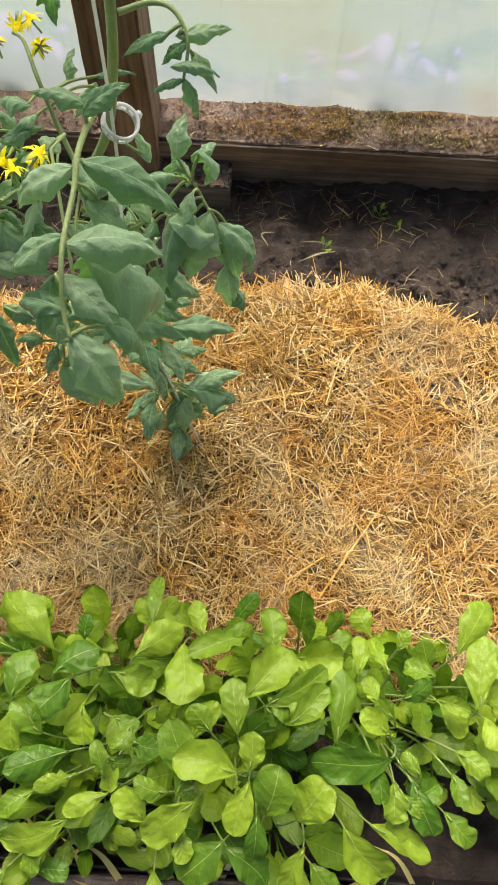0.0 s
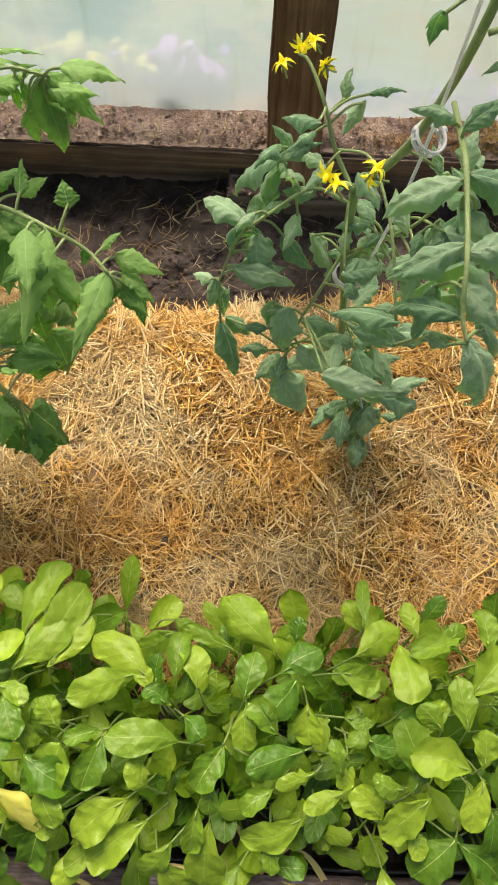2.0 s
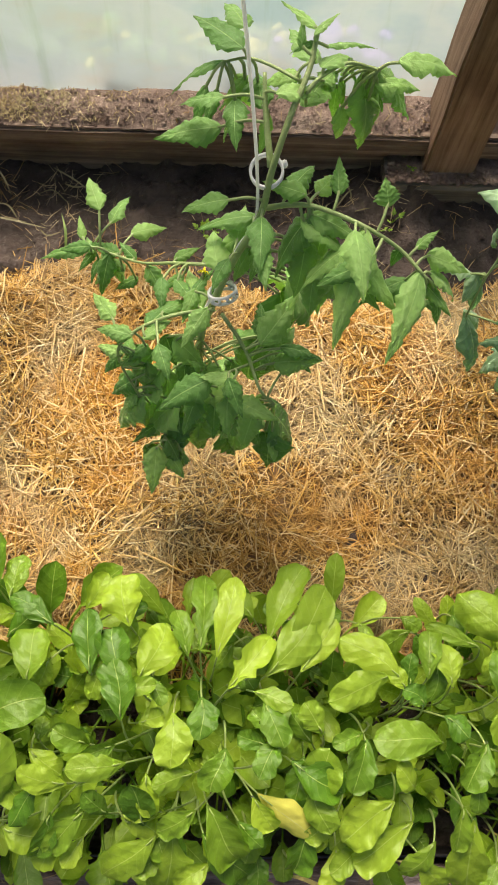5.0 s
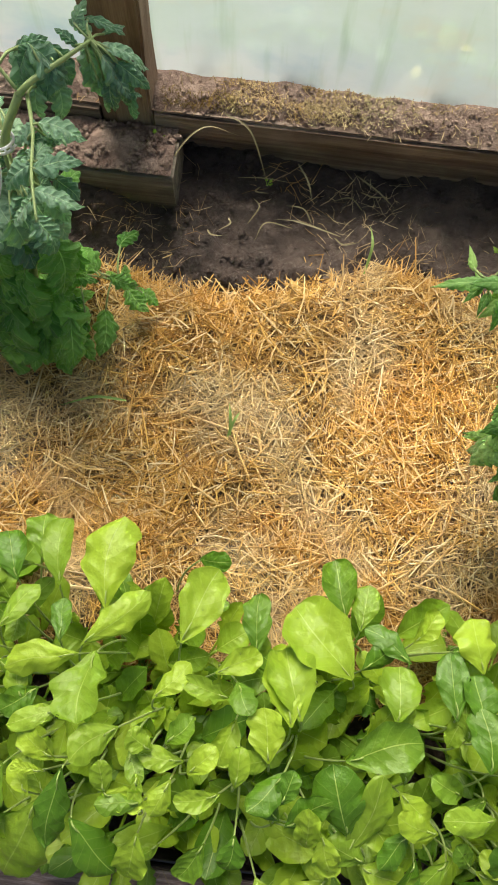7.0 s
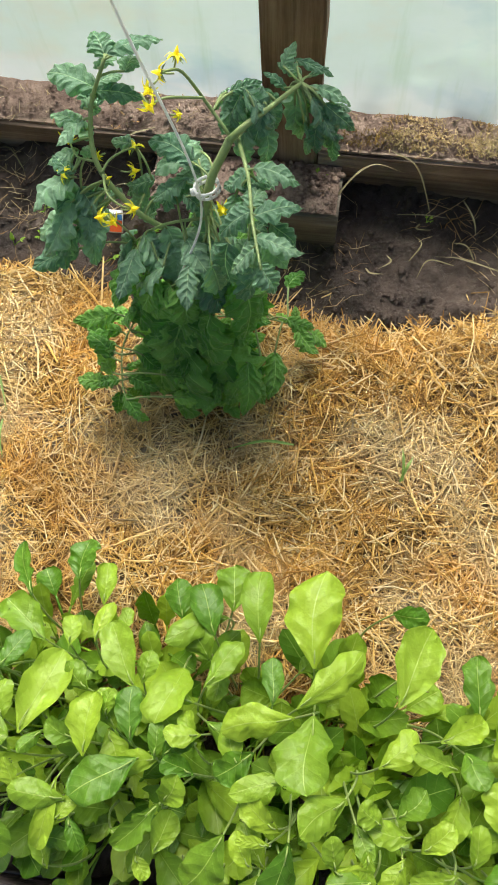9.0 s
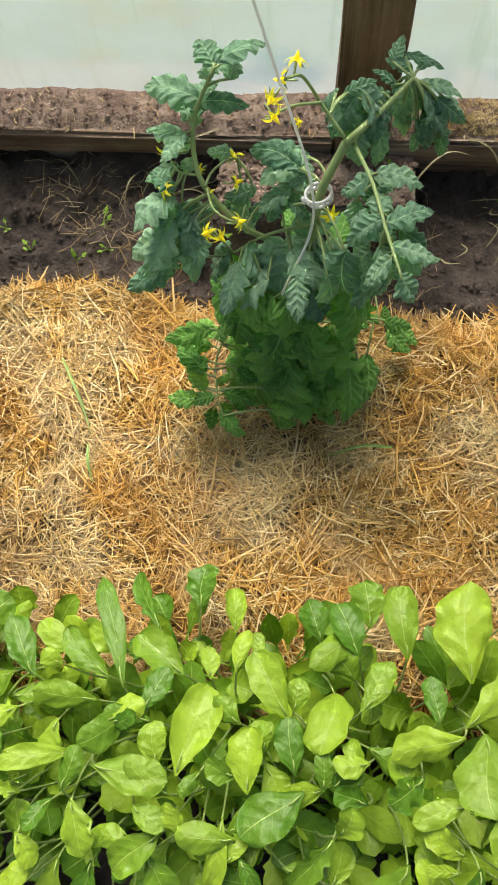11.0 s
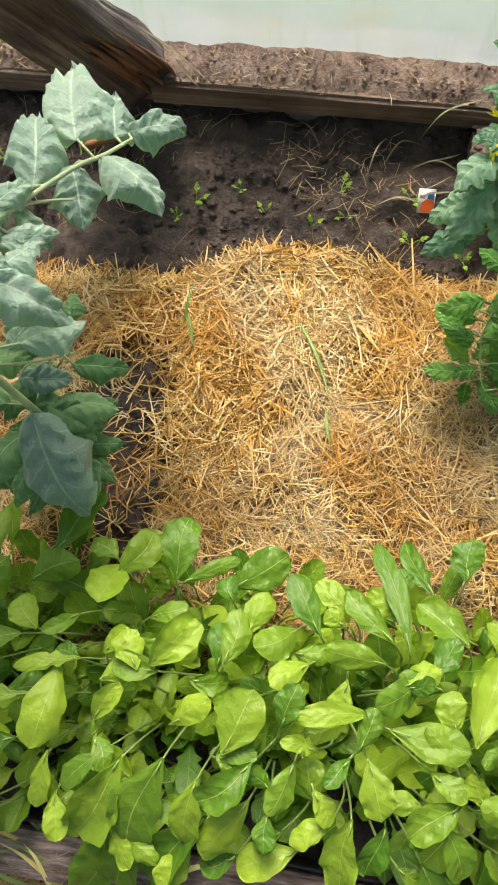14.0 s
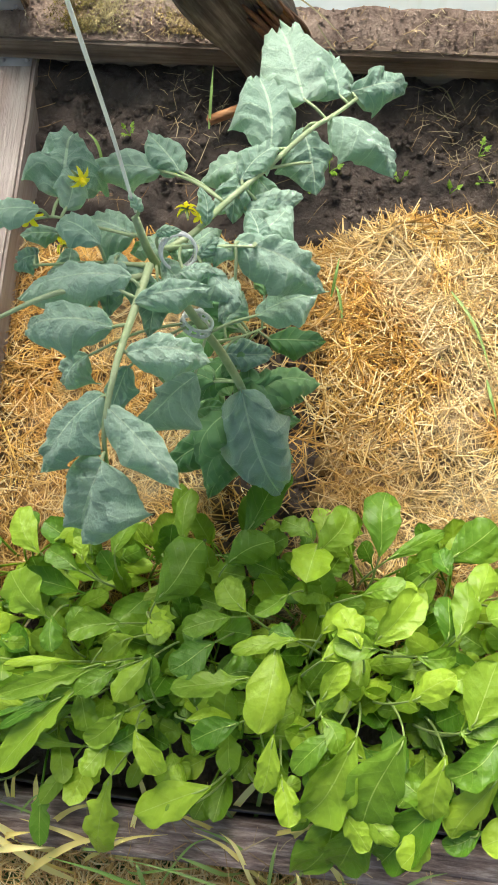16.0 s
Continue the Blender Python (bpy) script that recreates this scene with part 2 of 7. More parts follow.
def part(name, bm, material, parent, label="", at=None, smooth=True):
    me = bm if isinstance(bm, bpy.types.Mesh) else mesh_of(name, bm, material, smooth)
    ob = new(name, me)
    ob.parent = parent
    if at is not None:
        ob.matrix_basis = at
    return tagged(ob, label)


def thing(name, label, category, group="", kind="", at=None):
    ob = new(name)
    ob.empty_display_size = 0.05
    if at is not None:
        ob.matrix_basis = at
    return tagged(ob, label, category, group, kind)


def solid(name, bm, material, label, category, kind="", group="", smooth=True):
    return tagged(new(name, mesh_of(name, bm, material, smooth)), label, category, group, kind)


def box_bm(x0, x1, y0, y1, z0, z1, bevel=0.004, cuts=0, wobble=0.0, seed=0):
    """A bevelled block, cut along its longest side and made uneven."""
    bm = bmesh.new()
    bmesh.ops.create_cube(bm, size=1)
    for v in bm.verts:
        v.co = Vector((x0 + (v.co.x + 0.5) * (x1 - x0), y0 + (v.co.y + 0.5) * (y1 - y0), z0 + (v.co.z + 0.5) * (z1 - z0)))
    if cuts:
        axis = max(range(3), key=lambda a: (x1 - x0, y1 - y0, z1 - z0)[a])
        along = [e for e in bm.edges if abs((e.verts[0].co - e.verts[1].co)[axis]) > 1e-4]
        bmesh.ops.subdivide_edges(bm, edges=along, cuts=cuts, use_grid_fill=True)
    if bevel:
        hard = [e for e in bm.edges if len(e.link_faces) == 2 and e.calc_face_angle(0) > 0.5]
        bmesh.ops.bevel(bm, geom=hard, offset=bevel, segments=2, affect="EDGES")
    if wobble:
        for v in bm.verts:
            v.co += noise.noise_vector(v.co * 9 + Vector((seed, seed, 0))) * wobble
    return bm


def tube_bm(points, radii, sides=8, bm=None):
    """A round stalk along a path of points, with one radius or one for each point."""
    bm = bm or bmesh.new()
    points = [Vector(p) for p in points]
    if isinstance(radii, (int, float)):
        radii = [radii] * len(points)
    rings = []
    for k, p in enumerate(points):
        way = (points[min(k + 1, len(points) - 1)] - points[max(k - 1, 0)]).normalized()
        a = way.orthogonal().normalized() if k == 0 else (a - way * a.dot(way)).normalized()
        b = way.cross(a)
        rings.append([bm.verts.new(p + radii[k] * (math.cos(2 * math.pi * s / sides) * a + math.sin(2 * math.pi * s / sides) * b)) for s in range(sides)])
    for r, q in zip(rings, rings[1:]):
        for s in range(sides):
            bm.faces.new((r[s], r[(s + 1) % sides], q[(s + 1) % sides], q[s]))
    bm.faces.new(rings[0][::-1])
    bm.faces.new(rings[-1])
    return bm


def curve_points(controls, steps=6):
    """A smooth line through the control points (Catmull-Rom)."""
    c = [Vector(p) for p in controls]
    c = [2 * c[0] - c[1]] + c + [2 * c[-1] - c[-2]]
    out = []
    for k in range(1, len(c) - 2):
        for s in range(steps):
            t = s / steps
            a, b, d, e = c[k - 1], c[k], c[k + 1], c[k + 2]
            out.append(0.5 * (2 * b + (d - a) * t + (2 * a - 5 * b + 4 * d - e) * t * t + (3 * b - a - 3 * d + e) * t * t * t))
    return out + [c[-2]]


def blade_bm(length, half, profile, spine, cup=0.25, ruffle=0.0, across=4, along=10, seed=0, stalk=0.0, stalk_r=0.002, quilt=0.0, veins=6, curl=0.0):
    """A leaf blade on a bent spine: profile(v) gives its half width, spine(v) its slope in degrees; a stalk before it.
    quilt: how far the blade swells between its veins; curl: how far its rim rolls under."""
    rnd = random.Random(seed)
    bm = bmesh.new()
    uv = bm.loops.layers.uv.new("UVMap")
    at, rows, walkway = Vector((0, 0, 0)), [], [Vector((0, 0, 0))]
    total = length + stalk
    phase = rnd.uniform(0, 6.3)
    twist = rnd.uniform(-0.5, 0.5) if quilt > 0.2 else 0.0
    if stalk:
        for k in range(4):
            s = spine((k + 0.5) / 4 * stalk / total)
            at = at + Vector((math.cos(s), 0, math.sin(s))) * stalk / 4
            walkway.append(at.copy())
    for k in range(along + 1):
        v = k / along
        s = spine((stalk + v * length) / total)
        up = Vector((-math.sin(s), 0, math.cos(s)))
        sway = twist * half * math.sin(v * 3.1 + phase) * v
        row = []
        for j in range(-across, across + 1):
            u = math.sin(j / across * 1.25) / math.sin(1.25)
            w = half * profile(v, u)
            o = abs(u)
            lift = cup * (0.5 * o ** 1.3 + 0.6 * o ** 3) * w + ruffle * half * o * o * (math.sin(v * 13 + phase + (2 if u < 0 else 0)) + 0.5 * math.sin(v * 27 + 2 * phase)) * min(1, v * 2)
            lift -= curl * w * max(0.0, o - 0.55) ** 2 * 3.5 + (w * quilt * 0.22 * (1 - min(1, o * 4)) if veins else 0.0)
            swell = 0.55 * noise.noise(Vector((u * 1.5 + seed * 7.1, v * 3.0 - o * 1.2, seed * 3.3))) + (0 if veins else 0.3 * noise.noise(Vector((u * 4 + seed * 9.1, v * 9.0 - o * 4, seed * 2.3))))
            if veins:
                swell += 0.22 * (1 - abs(math.cos(math.pi * veins * (v - 0.22 * o) + math.pi / 2)) ** 5) + 0.36 * noise.noise(Vector((u * 4.0 + seed * 3.1, v * 10.0 - o * 3, seed * 5.3)))
            lift += quilt * half * min(1, o * 3.5) * (1 - 0.4 * o ** 4) * swell * min(1, w / half * 1.6)
            pull = 1 - 0.22 * min(1.0, curl) * max(0.0, o - 0.6)
            row.append((bm.verts.new(at + Vector((0, u * w * pull + sway, 0)) + up * lift), u * 0.5 + 0.5, v))
        rows.append(row)
        at = at + Vector((math.cos(s), 0, math.sin(s))) * length / along
    for r, q in zip(rows, rows[1:]):
        for a, b, c, d in zip(r, r[1:], q[1:], q):
            f = bm.faces.new((a[0], b[0], c[0], d[0]))
            for loop, w in zip(f.loops, (a, b, c, d)):
                loop[uv].uv = w[1:]
    if stalk:
        tube_bm(walkway, stalk_r, 5, bm)
    return bm


def rough_plank(x0, x1, y0, y1, z0, z1, cross=7, step=0.03, deep=0.004, seed=0):
    """A weathered plank along x: grain ridges, worn and chipped edges."""
    bm = box_bm(x0, x1, y0, y1, z0, z1, 0.0, int((x1 - x0) / step))
    bmesh.ops.subdivide_edges(bm, edges=[e for e in bm.edges if abs(e.verts[0].co.x - e.verts[1].co.x) < 1e-5], cuts=cross, use_grid_fill=True)
    cy, cz = (y0 + y1) / 2, (z0 + z1) / 2
    for v in bm.verts:
        x, y, z = v.co
        ry, rz = (y - cy) / (y1 - y0) * 2, (z - cz) / (z1 - z0) * 2
        ridge = abs(noise.noise(Vector((x * 3 + seed, y * 90, z * 90)))) * deep + noise.noise(Vector((x * 2.2, y * 14, z * 14 + seed))) * deep * 1.3
        corner = max(0.0, abs(ry * rz) - 0.72) * (0.018 + 0.035 * max(0, noise.noise(Vector((x * 9, seed, rz)))))
        out = Vector((0, ry if abs(ry) > 0.98 else 0, rz if abs(rz) > 0.98 else 0))
        v.co -= out * (ridge + corner)
    return bm


# ---- ground ----
def mound(x, y):
    """Height of the mulch over the bed."""
    n = noise.noise(Vector((x * 3.1, y * 3.1, 1.7))) * 0.012 + noise.noise(Vector((x * 9, y * 9, 4.0))) * 0.006
    return n * 2.3


BACK_X = (-2.5, -2.1, -1.97, -1.9, -1.84, -1.79, -1.7, -1.61, -1.53, -1.3, -1.2, -1.1, -1.0, -0.92, -0.83, -0.74, -0.47, -0.41, -0.02, 0.1, 0.23, 0.32, 0.4, 1.2)
BACK_Y = (0.6, 0.62, 0.63, 0.645, 0.675, 0.703, 0.7, 0.697, 0.67, 0.686, 0.66, 0.655, 0.678, 0.708, 0.742, 0.708, 0.637, 0.645, 0.704, 0.72, 0.695, 0.669, 0.648, 0.4)


def mulch_edge(x):
    """How far back the mulch reaches."""
    return float(np.interp(x, BACK_X, BACK_Y)) - 0.008 + 0.016 * noise.noise(Vector((x * 19, 3, 2)))


def soil_height(x, y):
    back = max(0.0, min(1.0, (y - 0.63) / 0.25))
    left = max(0.0, min(1.0, (-x - 1.0) / 0.5))
    clods = noise.fractal(Vector((x * 15, y * 15, 0)), 0.7, 2.2, 5) * 0.016 + max(0, noise.noise(Vector((x * 30, y * 30, 5))) - 0.05) * 0.024 - abs(noise.noise(Vector((x * 55, y * 55, 2)))) * 0.009
    clods += 0.085 * math.exp(-(((x + 1.43) / 0.11) ** 2 + ((y - 0.755) / 0.04) ** 2)) + 0.045 * math.exp(-(((x + 0.3) / 0.1) ** 2 + ((y - 0.83) / 0.04) ** 2))
    return -0.034 + back * (0.02 + 0.05 * left) + clods + noise.noise(Vector((x * 6, y * 6, 8))) * 0.012


def grid_bm(x0, x1, y0, y1, step, height):
    bm = bmesh.new()
    nx, ny = int((x1 - x0) / step) + 1, int((y1 - y0) / step) + 1
    rows = []
    for j in range(ny + 1):
        y = y0 + (y1 - y0) * j / ny
        rows.append([bm.verts.new((x0 + (x1 - x0) * i / nx, y, height(x0 + (x1 - x0) * i / nx, y))) for i in range(nx + 1)])
    for r, q in zip(rows, rows[1:]):
        for i in range(nx):
            bm.faces.new((r[i], r[i + 1], q[i + 1], q[i]))
    return bm


ground = bmesh.new()
bmesh.ops.create_grid(ground, x_segments=60, y_segments=60, size=60)
for v in ground.verts:
    v.co.z = -0.13
n = Nodes("grassy_ground")
n.set(Base_Color=n.ramp(n.noise(2.5, 8), (0.35, (0.05, 0.09, 0.02)), (0.55, (0.14, 0.2, 0.05)), (0.75, (0.3, 0.28, 0.13))), Roughness=0.9)
n.bump(n.noise(40, 6), 0.03)
solid("ground", ground, n.mat, "green and straw-coloured grassy ground round the greenhouse", "ground", "structure")
solid("bed_soil", grid_bm(-3.0, 1.3, -0.23, 0.91, 0.0075, soil_height), SOIL, "dark wet clumpy garden soil of the raised bed", "soil", "structure")


def in_mulch(x, y):
    """Whether the mulch lies here: bare soil shows round the last plant."""
    if not (-0.2 < y < mulch_edge(x)):
        return False
    rim = 1 + 0.8 * noise.noise(Vector((x * 11, y * 11, 0))) + 0.7 * noise.noise(Vector((x * 37, y * 37, 5)))
    return ((x + 1.985) / 0.088) ** 2 + ((y - 0.27) / 0.22) ** 2 > rim


def mulch_height(x, y):
    inside = min(1.0, max(0.0, (mulch_edge(x) - y) / 0.06))
    if not in_mulch(x, y):
        inside *= 0.2
    return mound(x, y) * inside - 0.006 - (1 - inside) * 0.05


solid("matted_straw", grid_bm(-2.5, 1.2, 0.02, 0.75, 0.012, mulch_height), STRAW_BED, "matted straw layer over the bed soil, coloured dark for the shade between stalks", "mulch", "stuff")


def strands(name, count, place, length, width, material, label, category, seed, tilt=0.22, bend=0.25, swirl=None):
    """Many bent stalks as roof-shaped strips in one mesh. place(rnd) gives x, y, z or None; swirl: how far they stray from a common lie."""
    rnd = random.Random(seed)
    gen = np.random.default_rng(seed)
    spots = []
    while len(spots) < count:
        p = place(rnd)
        if p:
            spots.append(p)
    turn = gen.uniform(0, 2 * np.pi, count)
    if swirl:
        lie = np.array([noise.noise(Vector((x * 5.5, y * 5.5, 3))) * 7 + noise.noise(Vector((x * 14, y * 14, 6))) * 3 for x, y, z in spots])
        turn = np.where(gen.random(count) < 0.3, turn, lie + gen.normal(0, swirl, count))
    spots = np.array(spots)
    n = count
    rise = gen.normal(0, tilt, n)
    long_, wide = gen.uniform(*length, n) * gen.uniform(0.5, 1, n), gen.uniform(*width, n)
    way = np.stack([np.cos(turn) * np.cos(rise), np.sin(turn) * np.cos(rise), np.sin(rise)], 1)
    side = np.stack([-np.sin(turn), np.cos(turn), np.zeros(n)], 1)
    up = np.cross(way, side)
    curl = gen.normal(0, bend, n)[:, None] * side + gen.normal(0, bend * 0.35, n)[:, None] * up
    kink = gen.normal(0, bend * 0.8, n)[:, None] * side
    verts = np.zeros((n, 3, 3, 3))
    for k, s in enumerate((-0.5, 0.05, 0.5)):
        mid = spots + way * (s * long_)[:, None] + curl * ((s * s - 0.08) * long_)[:, None] + kink * ((s ** 3 - 0.12 * s) * 2 * long_)[:, None]
        taper = 1.0 if k == 1 else 0.6
        for j, (a, h) in enumerate(((-0.5, 0.0), (0.0, 0.3), (0.5, 0.0))):
            verts[:, k, j] = mid + side * (wide * a * taper)[:, None] + up * (wide * h * taper)[:, None]
    base = (np.arange(n) * 9)[:, None, None]
    quads = np.array([[r * 3 + j, r * 3 + j + 1, r * 3 + 4 + j, r * 3 + 3 + j] for r in range(2) for j in range(2)])
    me = bpy.data.meshes.new(name)
    me.from_pydata(verts.reshape(-1, 3).tolist(), [], (base + quads[None]).reshape(-1, 4).tolist())
    me.materials.append(material)
    return tagged(new(name, me), label, category, "", "stuff")


def on_mulch(rnd):
    x, y = rnd.uniform(-2.5, 1.0), rnd.uniform(0.0, 0.76)
    if not in_mulch(x + rnd.gauss(0, 0.02), y + rnd.gauss(0, 0.022)) or noise.noise(Vector((x * 7, y * 7, 12))) < rnd.uniform(-1.6, -0.25):
        return None
    return x, y, mulch_height(x, y) + abs(rnd.gauss(0, 0.008)) + 0.001


strands("straw_mulch", 76000, on_mulch, (0.02, 0.08), (0.0008, 0.0021), STRAW, "fine golden straw and hay mulch spread over the bed", "straw", 3, 0.11, 0.42, 0.8)


def on_golden(rnd):
    """Coarser straw lies thicker towards the back and in patches."""
    p = on_mulch(rnd)
    if p and noise.noise(Vector((p[0] * 2.4, p[1] * 2.4, 9))) + (p[1] - 0.35) * 1.3 > rnd.uniform(-0.2, 0.5):
        return p[0], p[1], p[2] + 0.003
    return None


strands("loose_straw", 20000, on_golden, (0.03, 0.1), (0.0014, 0.003), STRAW, "coarse shiny golden straw on the mulch", "straw", 4, 0.08, 0.22, 1.0)
strands("long_straw", 620, on_mulch, (0.08, 0.2), (0.002, 0.0042), STRAW, "long pale straw stalks lying on the mulch", "straw", 6, 0.08, 0.12)

# ---- greenhouse side ----
SILL_Y, SILL_Z, FILM_Y = 0.86, 0.106, 0.934


def sill_board(x0, x1, seed):
    ob = thing("sill_board", "dark weathered sill board with crumbly soil on top", "board", "sill boards", "structure")
    part("plank", rough_plank(x0, x1, SILL_Y, SILL_Y + 0.05, 0.056, SILL_Z, 7, 0.02, 0.003, seed), BOARD, ob, smooth="edges")
    # Added plank, unseen: shuts outside light off and keeps the gap below dark.
    part("lower_plank", rough_plank(x0, x1, SILL_Y + 0.022, SILL_Y + 0.048, -0.08, 0.055, 5, 0.03, 0.003, seed + 20), BOARD, ob, smooth="edges")
    return ob


for k, (x0, x1) in enumerate(((-2.9, -2.01), (-2.008, -1.328), (-1.239, -0.266), (-0.181, 1.4))):
    sill_board(x0, x1, k)


def top_soil(x, y):
    f = min(1.0, (y - SILL_Y) / 0.03)
    return SILL_Z - 0.006 + f * 0.016 + noise.noise(Vector((x * 22, y * 22, 3))) * 0.007 + noise.noise(Vector((x * 70, y * 70, 1))) * 0.004


solid("sill_soil", grid_bm(-2.9, 1.4, SILL_Y + 0.005, FILM_Y + 0.06, 0.008, top_soil), CRUMB, "dry crumbly reddish-brown soil lying on the sill boards", "soil", "stuff")


def post(name, x0, x1, y0, y1, z0, label):
    ob = tagged(new(name), label, "post", "posts", "structure")
    part("timber", box_bm(x0, x1, y0, y1, z0, 1.9, 0.004, 40, 0.003, x0), POST, ob, smooth="edges")
    return ob


post("post_1", -0.266, -0.18, 0.84, 0.928, -0.03, "brown rough-sawn timber post of the greenhouse frame")
post("post_2", -1.326, -1.241, 0.863, 0.928, 0.03, "dark brown timber post standing on a block")


def foot_block(x0, x1, y0, y1, z0, z1, seed):
    ob = thing("foot_block", "old wooden block with soil on top at a post's foot", "block", "foot blocks")
    part("timber", rough_plank(x0, x1, y0, y1, z0, z1, 9, 0.012, 0.004, seed), BLOCK, ob, smooth="edges")
    part("soil_cover", grid_bm(x0 + 0.004, x1 - 0.004, y0 + 0.006, y1, 0.008, lambda x, y: z1 + 0.005 + 0.008 * noise.noise(Vector((x * 30, y * 30, 0)))), CRUMB, ob, "crumbly soil on the block")


foot_block(-0.33, -0.06, 0.815, 0.88, -0.06, 0.04, 1)
foot_block(-1.5, -1.196, 0.762, 0.858, -0.03, 0.072, 2)

film = bmesh.new()
rows = []
for j in range(41):
    z = 0.09 + 1.84 * j / 40
    rows.append([film.verts.new((-4 + 6.5 * i / 130, FILM_Y + 0.006 * noise.noise(Vector((i * 0.25, j * 0.22, 0))) + 0.10 * max(0, z - 0.1) * 0.3, z)) for i in range(131)])
for r, q in zip(rows, rows[1:]):
    for i in range(130):
        film.faces.new((r[i], r[i + 1], q[i + 1], q[i]))
film_ob = solid("film_wall", film, FILM, "milky translucent greenhouse film wall with algae stains", "film", "structure")
film_ob.visible_shadow = False

# Front edging.
edge = thing("edging_board", "weathered grey board edging the front of the bed", "board", "", "structure")
part("plank", rough_plank(-3.0, 1.4, -0.3, -0.232, -0.12, -0.001, 11, 0.025, 0.008, 5), GREY_WOOD, edge, smooth="edges")


# ---- rocket ----
def rocket_profile(kind):
    """Spoon-shaped blades: plain, with a lobe or two at the base, or with a wavy rim."""

    def f(v, u):
        q = (v - 0.58) / 0.42
        t = min(1.0, v / 0.58)
        w = max(0.0, 1 - q ** 2.3) ** 0.5 if q > 0 else 0.06 + 0.94 * (t * t * (3 - 2 * t)) ** 0.62
        if kind == 1 and v < 0.5:
            w *= 0.75 + 0.55 * max(0, math.sin(v * 22 + (0.5 if u > 0 else 0)))
        if kind == 2:
            w *= 0.96 + 0.06 * math.sin(v * 17 + (1 if u > 0 else 0))
        w *= 1 + 0.035 * math.sin(v * 21 + (2 if u > 0 else 0) + kind)
        return max(w, 0.03)

    return f


def rocket_leaf(k):
    rnd = random.Random(100 + k)
    first, last = radians(rnd.uniform(58, 82)), radians(rnd.choice((60, 45, 25, 10, -10, -25, 35, 15)))
    length, half = rnd.uniform(0.042, 0.08), rnd.uniform(0.0125, 0.021)
    bm = blade_bm(length, half, rocket_profile((0, 1, 1, 2)[k % 4]), lambda v: first + (last - first) * v ** 1.2, rnd.uniform(-0.5, 0.7), rnd.uniform(0.05, 0.16), 4, 12, k * 1.7, rnd.uniform(0.06, 0.11), 0.0018, 0.18, 0)
    return mesh_of("leaf", bm, ROCKET)


LEAVES = [rocket_leaf(k) for k in range(24)]
PLANTS = []


def rocket_plant(x, y, rnd):
    """A rosette of lower leaves; its upper leaves are added one by one below."""
    ob = thing("rocket_plant", "bright green rocket plant with broad rounded leaves", "rocket", "salad rocket row", "", pose(x, y, -0.025, 0, 0, rnd.uniform(0, 360)) @ Matrix.Scale(1.0 + 0.18 * math.exp(-((x + 1.05) / 0.4) ** 2), 4))
    count = rnd.randint(11, 14)
    for k in range(count):
        m = pose(rnd.uniform(-0.012, 0.012), rnd.uniform(-0.012, 0.012), 0, rnd.uniform(-14, 14), rnd.uniform(-10, 14), 360 * k / count + rnd.uniform(-25, 25)) @ Matrix.Scale(rnd.uniform(0.7, 1.05), 4)
        part("leaf", rnd.choice(LEAVES), None, ob, "", m)
    PLANTS.append(ob)


rnd = random.Random(11)
x = -2.62
while x < 0.62:
    for y in (-0.15, -0.095, -0.035, 0.03):
        if not (y > 0 and rnd.random() < 0.25) and not (y < -0.12 and x > 0.04) and not (y < -0.08 and x > 0.1):
            rocket_plant(x + rnd.uniform(-0.03, 0.03), y + rnd.uniform(-0.025, 0.025) + (0.03 if x < -1.1 else 0.0), rnd)
    x += 0.078
crown_dice = random.Random(21)
SPOON = [rocket_profile(k) for k in (0, 0, 2, 2, 1)]
DROPS = []


def crown_leaf(base, tip, ratio, material=ROCKET):
    """An upper leaf from its base to its tip, on a stalk from the nearest plant."""
    d = crown_dice
    base, tip = Vector(base), Vector(tip)
    x = (tip - base).normalized()
    side = Vector((0, 0, 1)).cross(x).normalized()
    m = Matrix((x, side, x.cross(side))).transposed().to_4x4() @ pose(0, 0, 0, d.uniform(-20, 20))
    length = (tip - base).length * 1.05
    bend = radians(d.uniform(8, 34))
    profile = SPOON[4] if ratio < 0.45 and d.random() < 0.4 else d.choice(SPOON[:4])
    bm = blade_bm(length, length * ratio * 0.49, profile, lambda v: bend * (1 - 2 * v), d.uniform(-0.4, 0.5), d.uniform(0.05, 0.17), 6, 22, d.random(), quilt=0.3, veins=0)
    home = min(PLANTS, key=lambda o: (o.matrix_basis.translation - (base - x * 0.03)).xy.length)
    back = home.matrix_basis.inverted()
    ob = part("leaf", bm, material, home, "", back @ Matrix.Translation(base) @ m)
    if d.random() < 0.45:
        for k in range(d.randint(2, 6)):
            v = d.choice(ob.data.vertices)
            DROPS.append((Matrix.Translation(base) @ m) @ (v.co + v.normal * 0.0006))
    root = Vector((base.x - x.x * 0.035, base.y - x.y * 0.035, -0.025)).lerp(home.matrix_basis.translation, 0.35)
    line = [(Matrix.Translation(base) @ m).inverted() @ p for p in curve_points([root, root.lerp(base, 0.6) + Vector((-x.x, -x.y, 0)) * 0.008, base + x * 0.004, base + x * length * 0.35], 5)]
    n = len(line)
    part("leaf_stalk", tube_bm(line, [0.002 - 0.0016 * k / n for k in range(n)], 6), PETIOLE, ob)


